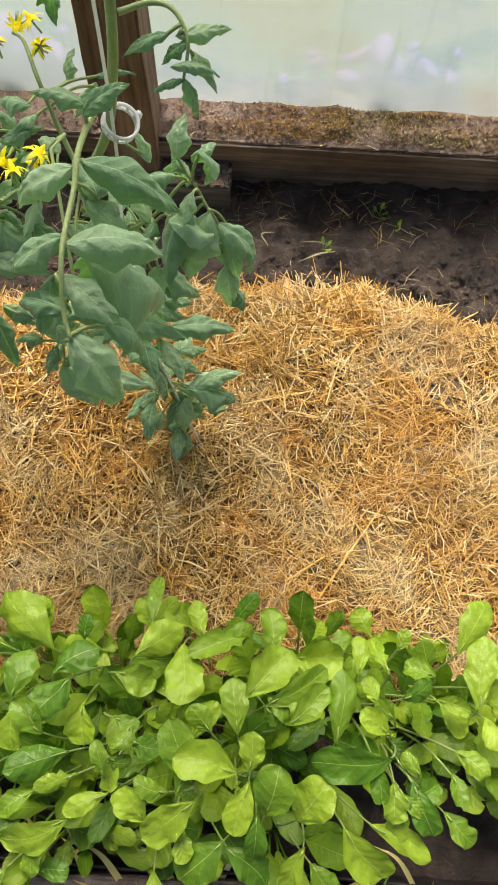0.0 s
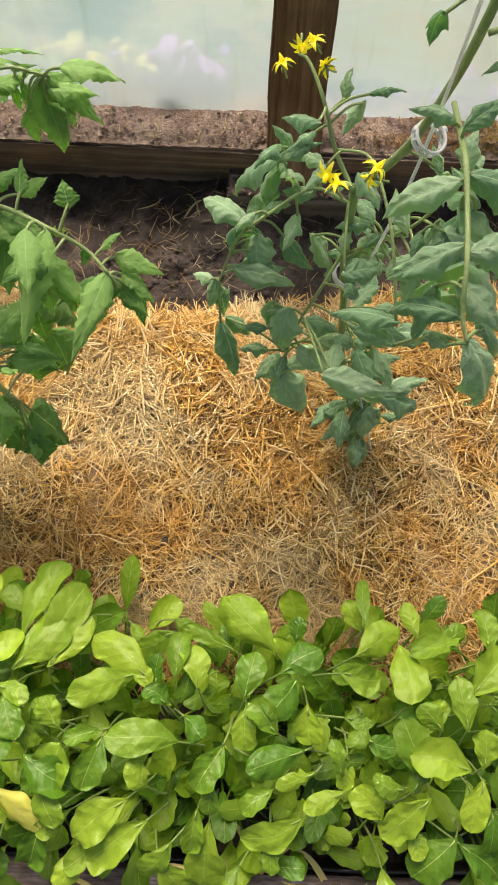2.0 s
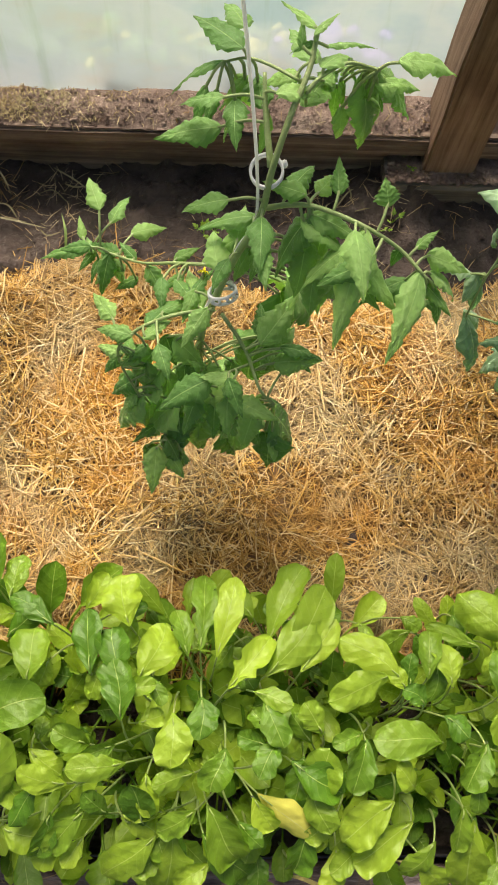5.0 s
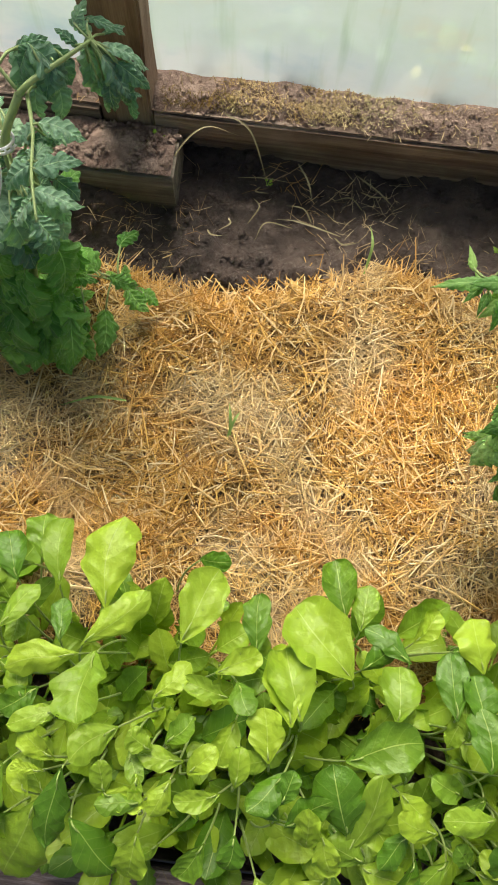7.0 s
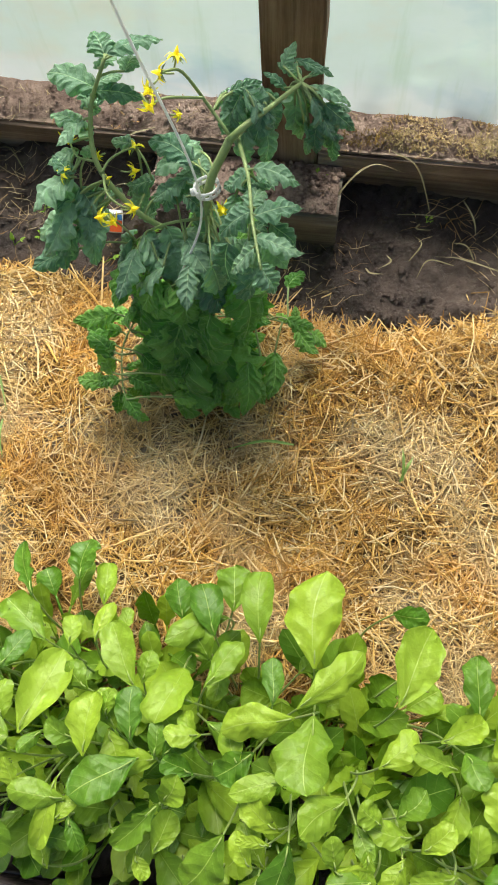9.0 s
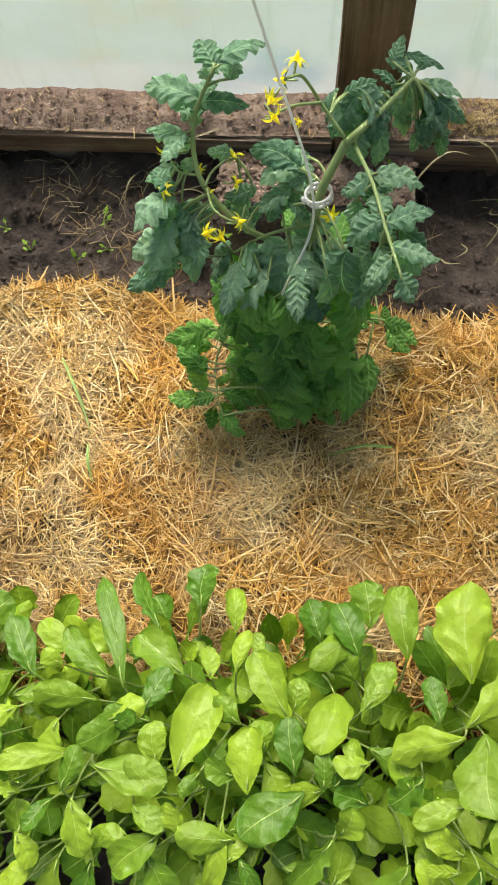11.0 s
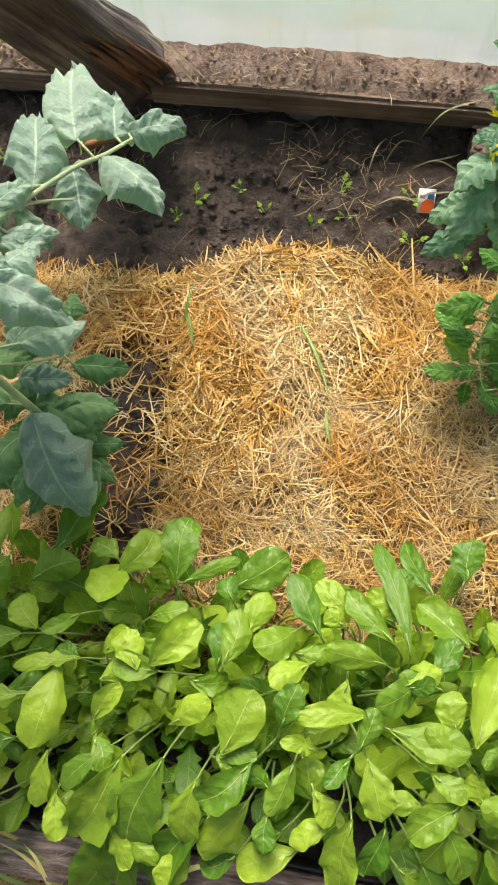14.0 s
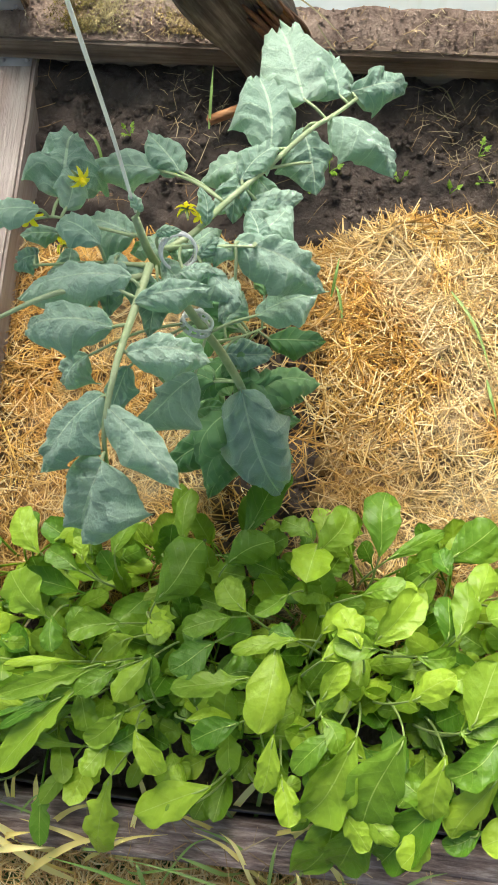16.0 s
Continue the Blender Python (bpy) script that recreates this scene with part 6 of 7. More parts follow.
leaf(plant, 'wrinkled', TOMATO_C, STEM_A, (-1.474, 0.440, 0.110), (-1.504, 0.432, 0.100), 0.7)
leaf(plant, 'wrinkled', TOMATO_C, STEM_A, (-1.463, 0.448, 0.110), (-1.421, 0.436, 0.100), 0.55)
leaf(plant, 'wrinkled', TOMATO_C, STEM_A, (-1.466, 0.423, 0.100), (-1.441, 0.393, 0.090), 0.6)
leaf(plant, 'wrinkled', TOMATO_C, STEM_A, (-1.444, 0.475, 0.130), (-1.419, 0.459, 0.120), 0.7)
leaf(plant, 'wrinkled', TOMATO_C, STEM_A, (-1.235, 0.566, 0.080), (-1.205, 0.539, 0.060), 0.7)
leaf(plant, 'wrinkled', TOMATO_C, STEM_A, (-1.238, 0.573, 0.080), (-1.241, 0.595, 0.090), 0.6)
leaf(plant, 'wrinkled', TOMATO_C, STEM_A, (-1.249, 0.570, 0.090), (-1.267, 0.582, 0.090), 0.6)
leaf(plant, 'wrinkled', TOMATO_C, STEM_A, (-1.313, 0.515, 0.200), (-1.285, 0.548, 0.200), 0.6)
leaf(plant, 'wrinkled', TOMATO_C, STEM_A, (-1.343, 0.504, 0.220), (-1.352, 0.475, 0.140), 0.8)
leaf(plant, 'wrinkled', TOMATO_C, STEM_A, (-1.386, 0.518, 0.220), (-1.398, 0.481, 0.120), 0.8)
leaf(plant, 'wrinkled', TOMATO_C, STEM_A, (-1.430, 0.532, 0.220), (-1.445, 0.503, 0.160), 0.8)
leaf(plant, 'wrinkled', TOMATO_C, STEM_A, (-1.324, 0.501, 0.160), (-1.316, 0.466, 0.060), 0.8)
leaf(plant, 'wrinkled', TOMATO_C, STEM_A, (-1.376, 0.486, 0.150), (-1.387, 0.430, 0.040), 0.75)
leaf(plant, 'wrinkled', TOMATO_C, STEM_A, (-1.415, 0.501, 0.150), (-1.422, 0.455, 0.050), 0.75)
leaf(plant, 'wrinkled', TOMATO_C, STEM_A, (-1.352, 0.475, 0.120), (-1.347, 0.449, 0.030), 0.8)
leaf(plant, 'wrinkled', TOMATO_C, STEM_A, (-1.305, 0.532, 0.260), (-1.289, 0.509, 0.180), 0.7)
leaf(plant, 'wrinkled', TOMATO_C, STEM_A, (-1.361, 0.535, 0.280), (-1.329, 0.521, 0.220), 0.8)
leaf(plant, 'wrinkled', TOMATO_C, STEM_A, (-1.401, 0.533, 0.280), (-1.444, 0.531, 0.220), 0.7)
leaf(plant, 'wrinkled', TOMATO_C, STEM_A, (-1.337, 0.558, 0.320), (-1.306, 0.550, 0.270), 0.8)
leaf(plant, 'wrinkled', TOMATO_C, STEM_A, (-1.376, 0.560, 0.300), (-1.387, 0.534, 0.220), 0.8)
leaf(plant, 'wrinkled', TOMATO_C, STEM_A, (-1.349, 0.561, 0.300), (-1.337, 0.552, 0.220), 0.8)
undergrowth(plant, 'wrinkled', TOMATO_C, STEM_A, 44, 0.03, 0.3, 0.075, 0.05)
flower(plant, (-1.376, 0.647, 0.510), 0.013)
flower(plant, (-1.389, 0.623, 0.510), 0.013)
flower(plant, (-1.398, 0.605, 0.505), 0.013)
flower(plant, (-1.395, 0.589, 0.500), 0.013)
flower(plant, (-1.521, 0.633, 0.380), 0.013)
flower(plant, (-1.520, 0.591, 0.370), 0.013)
flower(plant, (-1.446, 0.645, 0.360), 0.013)
flower(plant, (-1.441, 0.611, 0.360), 0.013)
flower(plant, (-1.435, 0.566, 0.350), 0.013)
flower(plant, (-1.471, 0.550, 0.350), 0.013)
flower(plant, (-1.456, 0.546, 0.350), 0.013)
flower(plant, (-1.332, 0.590, 0.330), 0.013)
flower(plant, (-1.372, 0.607, 0.470), 0.008)
flower(plant, (-1.482, 0.616, 0.375), 0.008)
flower(plant, (-1.470, 0.597, 0.360), 0.009)


plant = tomato_plant('large grey-green tomato plant with broad downy leaves')
stalk(plant, 'stem', [(-2.045, 0.259, -0.030), (-2.011, 0.260, 0.100), (-1.993, 0.254, 0.240), (-2.006, 0.258, 0.360), (-2.029, 0.269, 0.430), (-2.049, 0.283, 0.480), (-2.061, 0.289, 0.520), (-2.070, 0.305, 0.550)], 0.0095, 0.006, STEM_D)
stalk(plant, 'leaf_rib', [(-2.057, 0.273, 0.530), (-2.060, 0.218, 0.550), (-2.064, 0.172, 0.560), (-2.071, 0.128, 0.540), (-2.074, 0.103, 0.500)], 0.007, 0.003, STEM_D)
stalk(plant, 'leaf_rib', [(-2.044, 0.292, 0.525), (-2.025, 0.312, 0.520), (-2.004, 0.347, 0.510), (-1.974, 0.389, 0.500), (-1.938, 0.447, 0.480), (-1.918, 0.479, 0.460), (-1.897, 0.507, 0.450)], 0.006, 0.0035, STEM_D)
stalk(plant, 'leaf_rib', [(-2.052, 0.289, 0.530), (-2.029, 0.292, 0.530), (-1.996, 0.295, 0.530), (-1.973, 0.296, 0.530)], 0.004, 0.002, STEM_D)
stalk(plant, 'leaf_rib', [(-2.059, 0.273, 0.530), (-2.102, 0.272, 0.530), (-2.154, 0.266, 0.530)], 0.004, 0.002, STEM_D)
stalk(plant, 'leaf_rib', [(-2.060, 0.263, 0.530), (-2.124, 0.233, 0.550), (-2.174, 0.204, 0.550)], 0.006, 0.003, STEM_D)
stalk(plant, 'leaf_rib', [(-1.974, 0.393, 0.495), (-1.950, 0.410, 0.480), (-1.935, 0.419, 0.470)], 0.003, 0.002, STEM_D)
stalk(plant, 'leaf_rib', [(-2.015, 0.270, 0.380), (-1.999, 0.311, 0.300), (-1.979, 0.345, 0.250)], 0.0035, 0.002, STEM_D)
stalk(plant, 'flower_truss', [(-2.070, 0.293, 0.540), (-2.113, 0.306, 0.530), (-2.143, 0.312, 0.530), (-2.162, 0.309, 0.530)], 0.003, 0.002, STEM_D)
stalk(plant, 'flower_truss', [(-2.128, 0.311, 0.530), (-2.138, 0.305, 0.510), (-2.145, 0.304, 0.500)], 0.002, 0.002, STEM_D)
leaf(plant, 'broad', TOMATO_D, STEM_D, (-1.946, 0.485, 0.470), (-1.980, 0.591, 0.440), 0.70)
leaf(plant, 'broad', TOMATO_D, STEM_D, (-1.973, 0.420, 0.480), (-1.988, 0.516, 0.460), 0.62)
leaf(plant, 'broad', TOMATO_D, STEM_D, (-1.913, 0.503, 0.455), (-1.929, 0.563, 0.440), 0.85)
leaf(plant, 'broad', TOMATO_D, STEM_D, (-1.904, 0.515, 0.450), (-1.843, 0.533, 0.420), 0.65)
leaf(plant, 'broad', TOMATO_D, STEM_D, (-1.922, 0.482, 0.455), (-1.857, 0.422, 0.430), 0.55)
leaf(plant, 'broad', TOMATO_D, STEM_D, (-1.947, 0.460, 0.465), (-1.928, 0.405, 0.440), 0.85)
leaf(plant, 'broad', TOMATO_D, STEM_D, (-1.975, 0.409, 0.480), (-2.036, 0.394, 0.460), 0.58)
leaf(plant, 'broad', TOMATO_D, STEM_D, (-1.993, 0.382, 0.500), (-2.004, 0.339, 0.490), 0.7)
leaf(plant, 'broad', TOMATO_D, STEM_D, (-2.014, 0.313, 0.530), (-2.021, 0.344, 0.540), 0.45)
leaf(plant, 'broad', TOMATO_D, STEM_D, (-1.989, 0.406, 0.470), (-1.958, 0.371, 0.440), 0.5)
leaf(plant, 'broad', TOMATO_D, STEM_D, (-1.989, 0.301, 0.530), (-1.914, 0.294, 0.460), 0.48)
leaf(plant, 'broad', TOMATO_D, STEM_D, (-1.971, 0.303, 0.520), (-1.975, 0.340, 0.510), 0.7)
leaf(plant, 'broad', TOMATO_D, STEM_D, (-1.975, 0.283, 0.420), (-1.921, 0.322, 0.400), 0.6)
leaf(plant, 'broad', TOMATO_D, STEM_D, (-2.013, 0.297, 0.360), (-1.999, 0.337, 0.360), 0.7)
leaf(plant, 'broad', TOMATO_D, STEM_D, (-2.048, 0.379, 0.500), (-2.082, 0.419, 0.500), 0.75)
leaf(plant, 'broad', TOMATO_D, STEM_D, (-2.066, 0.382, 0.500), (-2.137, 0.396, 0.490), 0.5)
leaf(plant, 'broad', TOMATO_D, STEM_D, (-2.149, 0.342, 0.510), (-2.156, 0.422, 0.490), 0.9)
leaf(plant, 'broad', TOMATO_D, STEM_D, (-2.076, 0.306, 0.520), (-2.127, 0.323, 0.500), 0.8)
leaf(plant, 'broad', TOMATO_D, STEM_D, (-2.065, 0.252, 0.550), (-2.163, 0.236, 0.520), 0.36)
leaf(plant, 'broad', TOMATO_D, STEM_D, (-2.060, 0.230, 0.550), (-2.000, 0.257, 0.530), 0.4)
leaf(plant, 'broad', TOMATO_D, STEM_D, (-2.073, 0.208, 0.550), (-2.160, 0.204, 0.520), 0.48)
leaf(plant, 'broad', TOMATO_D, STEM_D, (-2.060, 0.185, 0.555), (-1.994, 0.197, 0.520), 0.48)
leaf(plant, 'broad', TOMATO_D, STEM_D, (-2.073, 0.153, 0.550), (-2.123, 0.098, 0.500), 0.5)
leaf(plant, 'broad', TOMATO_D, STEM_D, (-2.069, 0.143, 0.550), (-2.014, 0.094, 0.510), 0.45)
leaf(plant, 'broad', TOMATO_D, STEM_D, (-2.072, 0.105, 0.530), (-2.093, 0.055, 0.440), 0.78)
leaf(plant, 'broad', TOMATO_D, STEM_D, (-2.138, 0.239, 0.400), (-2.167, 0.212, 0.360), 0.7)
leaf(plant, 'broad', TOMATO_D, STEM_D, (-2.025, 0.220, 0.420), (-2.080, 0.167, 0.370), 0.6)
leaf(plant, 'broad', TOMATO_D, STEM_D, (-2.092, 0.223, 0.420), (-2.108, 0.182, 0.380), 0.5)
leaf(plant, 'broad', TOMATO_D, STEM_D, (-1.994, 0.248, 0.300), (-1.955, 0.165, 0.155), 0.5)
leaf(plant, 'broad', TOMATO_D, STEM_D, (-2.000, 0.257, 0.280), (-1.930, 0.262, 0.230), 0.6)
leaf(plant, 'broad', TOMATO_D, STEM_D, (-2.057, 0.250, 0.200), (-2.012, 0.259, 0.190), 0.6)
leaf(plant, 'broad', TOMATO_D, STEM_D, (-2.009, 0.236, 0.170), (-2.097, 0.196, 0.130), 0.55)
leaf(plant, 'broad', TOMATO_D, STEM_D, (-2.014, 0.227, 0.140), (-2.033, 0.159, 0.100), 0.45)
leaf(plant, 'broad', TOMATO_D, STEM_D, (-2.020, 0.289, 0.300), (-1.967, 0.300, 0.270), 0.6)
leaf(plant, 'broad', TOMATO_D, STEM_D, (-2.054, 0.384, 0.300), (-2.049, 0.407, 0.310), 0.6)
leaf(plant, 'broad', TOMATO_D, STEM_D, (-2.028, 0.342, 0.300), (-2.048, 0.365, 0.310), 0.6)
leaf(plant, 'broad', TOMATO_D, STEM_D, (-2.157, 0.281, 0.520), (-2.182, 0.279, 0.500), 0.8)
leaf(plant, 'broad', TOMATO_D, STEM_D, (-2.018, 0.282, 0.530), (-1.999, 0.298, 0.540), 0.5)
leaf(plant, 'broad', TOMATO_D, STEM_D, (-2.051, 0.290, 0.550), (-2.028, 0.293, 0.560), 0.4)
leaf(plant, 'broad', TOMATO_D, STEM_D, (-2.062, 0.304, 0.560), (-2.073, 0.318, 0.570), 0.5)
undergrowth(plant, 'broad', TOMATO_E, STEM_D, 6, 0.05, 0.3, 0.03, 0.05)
flower(plant, (-2.127, 0.349, 0.530), 0.012)
flower(plant, (-2.167, 0.310, 0.530), 0.014)
flower(plant, (-2.145, 0.305, 0.500), 0.013)
flower(plant, (-2.032, 0.325, 0.535), 0.011)
flower(plant, (-2.020, 0.322, 0.530), 0.011)


# Young leaves at the tops, and greener old leaves low down.
undergrowth(TOMATOES[0], "smooth", TOMATO_A, STEM_A, 40, 0.2, 0.6, 0.03, 0.032)
undergrowth(TOMATOES[1], "toothed", TOMATO_B, STEM_A, 34, 0.3, 0.68, 0.04, 0.045)
undergrowth(TOMATOES[2], "wrinkled", TOMATO_C, STEM_A, 26, 0.06, 0.34, 0.03, 0.042, 0.06)
undergrowth(TOMATOES[3], "broad", TOMATO_D, STEM_D, 24, 0.46, 0.6, 0.03, 0.045, 0.12)
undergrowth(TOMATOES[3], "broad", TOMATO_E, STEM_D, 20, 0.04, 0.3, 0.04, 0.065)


def ring_bm(radius, height, thick, sides=28):
    bm = bmesh.new()
    loops = []
    for r, z in ((radius, -height), (radius, height), (radius + thick, height), (radius + thick, -height)):
        loops.append([bm.verts.new((r * math.cos(2 * math.pi * k / sides), r * math.sin(2 * math.pi * k / sides), z)) for k in range(sides)])
    for a, b in zip(loops, loops[1:] + loops[:1]):
        for k in range(sides):
            bm.faces.new((a[k], a[(k + 1) % sides], b[(k + 1) % sides], b[k]))
    return bm


def plant_clip(at, turn, radius=0.0135):
    """A snap ring of white plastic: two rims, small struts between them and a hinge."""
    ob = thing("plant_clip", "white plastic ring clip holding a tomato stem to twine", "clip", "plant clips", "", Matrix.Translation(at) @ pose(0, 0, 0, *turn))
    for z in (-0.0034, 0.0034):
        part("rim", ring_bm(radius, 0.0013, 0.0024), PLASTIC, ob, "", Matrix.Translation((0, 0, z)))
    strut = mesh_of("strut", box_bm(-0.0012, 0.0012, -0.0014, 0.0014, -0.0026, 0.0026, 0), PLASTIC)
    for k in range(11):
        a = k * 2 * math.pi / 11
        part("strut", strut, None, ob, "", pose(0, 0, 0, 0, 0, math.degrees(a)) @ Matrix.Translation((radius + 0.0012, 0, 0)))
    part("hinge", box_bm(radius + 0.001, radius + 0.0065, -0.003, 0.003, -0.0045, 0.0045, 0.001), PLASTIC, ob)


for at, turn in (((-0.124, 0.452, 0.643), (25, 10, 40)), ((-0.166, 0.457, 0.402), (10, 10, 0)), ((-0.56, 0.438, 0.586), (18, -12, 20)), ((-0.599, 0.387, 0.448), (-25, 20, 60)),
                 ((-1.347, 0.588, 0.374), (12, 8, 200)), ((-2.034, 0.285, 0.535), (40, 30, 0)), ((-2.03, 0.269, 0.425), (20, 30, 90))):
    plant_clip(at, turn)


def twine(controls):
    """Twisted white twine from a plant's foot to the roof."""
    line = curve_points(controls, 14)
    return solid("twine", tube_bm(line, 0.0016, 6), TWINE, "thin white twine that holds up a tomato plant", "twine", "", "twines")


twine([(-0.075, 0.372, 0.005), (-0.1, 0.4, 0.09), (-0.152, 0.452, 0.3), (-0.15, 0.445, 0.42), (-0.128, 0.44, 0.64), (-0.118, 0.442, 1.0), (-0.1, 0.45, 1.9)])
twine([(-0.62, 0.38, 0.42), (-0.585, 0.41, 0.5), (-0.568, 0.42, 0.585), (-0.61, 0.43, 1.0), (-0.72, 0.45, 1.9)])
twine([(-1.385, 0.522, 0.26), (-1.352, 0.572, 0.372), (-1.40, 0.585, 0.6), (-1.5, 0.6, 1.0), (-1.72, 0.62, 1.9)])
twine([(-2.07, 0.31, 0.55), (-2.07, 0.32, 0.8), (-2.07, 0.32, 1.9)])


# ---- timber, debris and weeds along the sill ----
def brace():
    """A split, weathered timber that leans over the sill."""
    ob = thing("leaning_timber", "split dark weathered timber leaning over the sill", "timber")
    way = Vector((-0.17, -0.42, 0.89)).normalized()
    across = Vector((0.77, 0.62, 0))
    across = (across - way * across.dot(way)).normalized()
    turn = Matrix.Translation((-2.03, 0.883, 0.085)) @ Matrix((way, across.cross(way), across)).transposed().to_4x4()
    bm = box_bm(-0.0, 1.9, -0.03, 0.03, -0.052, 0.052, 0.0, 60, 0.0)
    bmesh.ops.subdivide_edges(bm, edges=[e for e in bm.edges if abs(e.verts[0].co.x - e.verts[1].co.x) < 1e-5], cuts=11, use_grid_fill=True)
    for v in bm.verts:
        v.co += Vector((0, noise.noise(Vector((v.co.x * 4, v.co.z * 40, 1))) * 0.02 + abs(noise.noise(Vector((v.co.x * 3, v.co.z * 110, 4)))) * 0.012, noise.noise(Vector((v.co.x * 6, 3, v.co.y * 30))) * 0.018))
    part("timber", bm, GREY_DARK, ob, "", turn)
    for k in range(9):
        z = 0.052 - k * 0.006
        line = [(0.01 + 0.03 * ((k * 7) % 4), 0.036, z), (0.07 + 0.012 * k, 0.041 + 0.002 * (k % 3), z + 0.003), (0.17 + 0.04 * ((k * 5) % 3), 0.036, z - 0.004)]
        part("splinter", tube_bm(curve_points(line, 5), [0.001 + 0.0045 * math.sin(math.pi * (j + 0.5) / 11) for j in range(11)], 5), SPLIT_WOOD, ob, "", turn)


GREY_DARK = wood_material("grey_split_wood", (0.02, 0.017, 0.016), (0.13, 0.108, 0.1), (0.42, 0.37, 0.345), (2.5, 90, 90))
SPLIT_WOOD = wood_material("split_red_wood", (0.07, 0.035, 0.022), (0.19, 0.095, 0.055), (0.34, 0.21, 0.14))
RED_WOOD = wood_material("broken_red_wood", (0.2, 0.08, 0.035), (0.42, 0.2, 0.09), (0.6, 0.36, 0.19))
brace()

end = thing("bed_end_board", "pale grey worn board closing the end of the bed", "board", "", "structure", pose(-2.41, 0.54, 0, 0, 0, 2.6))
part("plank", box_bm(-0.052, 0.012, -0.5, 0.385, -0.1, 0.058, 0.005, 20, 0.003, 4), PALE_WOOD, end, smooth="edges")
plate = part("joining_plate", box_bm(-0.047, 0.008, 0.308, 0.362, 0.0586, 0.0606, 0.0006), STEEL, end, "grey galvanised joining plate")
screw = bmesh.new()
bmesh.ops.create_cone(screw, cap_ends=True, segments=12, radius1=0.0042, radius2=0.003, depth=0.0022)
screw = mesh_of("screw", screw, STEEL)
for x, y in ((-0.04, 0.318), (0.0, 0.318), (-0.036, 0.345), (-0.004, 0.345)):
    part("screw", screw, None, plate, "", Matrix.Translation((x, y, 0.0616)))

corner = thing("corner_post", "dark brown timber post with a slotted steel bracket", "post", "", "structure", pose(-2.41, 0.54, 0, 0, 0, 2.6))
part("timber", box_bm(-0.05, 0.014, 0.366, 0.386, 0.05, 1.9, 0.004, 16, 0.002, 9), POST, corner, smooth="edges")
flange = part("bracket", box_bm(-0.046, 0.008, 0.3625, 0.3655, 0.061, 0.15, 0.0006), STEEL, corner, "grey galvanised steel bracket")
for x, z in ((-0.037, 0.085), (-0.001, 0.085), (-0.037, 0.125), (-0.001, 0.125)):
    part("screw", screw, None, flange, "", Matrix.Translation((x, 0.3615, z)) @ pose(0, 0, 0, 90))
# Black blocks on the flange: the shade inside its slots, given as colour.
for x in (-0.026, -0.012):
    part("slot", box_bm(x - 0.003, x + 0.003, 0.3617, 0.364, 0.09, 0.118, 0.0005), LINER, flange)

end_film = bmesh.new()
bmesh.ops.create_grid(end_film, x_segments=24, y_segments=24, size=1)
for v in end_film.verts:
    v.co = Vector((-2.62 + 0.006 * noise.noise(v.co * 4), v.co.x * 2.0 - 1.0, 0.9 + v.co.y))
solid("film_wall_end", end_film, FILM, "milky greenhouse film at the bed's end", "film", "structure").visible_shadow = False


def seed_card():
    """A small printed plant card on its edge in the soil."""
    ob = thing("plant_card", "small white plant card with blue and orange picture in the soil", "plant card", "", "", Matrix.Translation((-1.557, 0.735, soil_height(-1.557, 0.73) + 0.012)) @ pose(0, 0, 0, -50, 0, 2) @ Matrix.Scale(0.78, 4))
    part("card", box_bm(-0.017, 0.017, -0.02, 0.027, -0.0008, 0.0008, 0.0004), plain_material("card_white", (0.8, 0.8, 0.78), 0.5), ob, "", pose(0, 0, 0.012, 90))
    m = pose(0, -0.0012, 0.012, 90)
    for name, colour, outline in (
        ("blue_print", (0.05, 0.25, 0.6), ((0.001, 0.008), (0.015, 0.006), (0.014, 0.022), (0.004, 0.02))),
        ("orange_print", (0.75, 0.12, 0.02), ((-0.012, -0.018), (0.014, -0.018), (0.015, 0.005), (0.001, 0.008), (-0.009, 0.0))),
        ("tan_print", (0.45, 0.35, 0.2), ((-0.014, 0.008), (-0.003, 0.008), (-0.003, 0.014), (-0.014, 0.014))),
    ):
        bm = bmesh.new()
        face = bm.faces.new([bm.verts.new((x, y, 0.0009)) for x, y in outline])
        out = bmesh.ops.extrude_face_region(bm, geom=[face])
        bmesh.ops.translate(bm, vec=(0, 0, 0.0003), verts=[g for g in out["geom"] if isinstance(g, bmesh.types.BMVert)])
        part(name, bm, plain_material(name, colour, 0.45), ob, "", pose(0, 0, 0.012, 90), False)


seed_card()

chip = box_bm(-0.046, 0.046, -0.008, 0.008, -0.004, 0.006, 0.003, 8, 0.004, 7)
chip.transform(Matrix.Translation((-2.083, 0.80, soil_height(-2.083, 0.8) + 0.018)) @ pose(0, 0, 0, 20, -6, 25))
solid("wood_chip", chip, RED_WOOD, "orange-brown broken wood chip on dark soil", "wood chip")

SPRIG = leaf_material("weed_leaf", (0.14, 0.28, 0.03), (0.3, 0.45, 0.06), (0.35, 0.5, 0.15), (0.5, 0.6, 0.15), 0.5, 3, 0.001, 0.05)


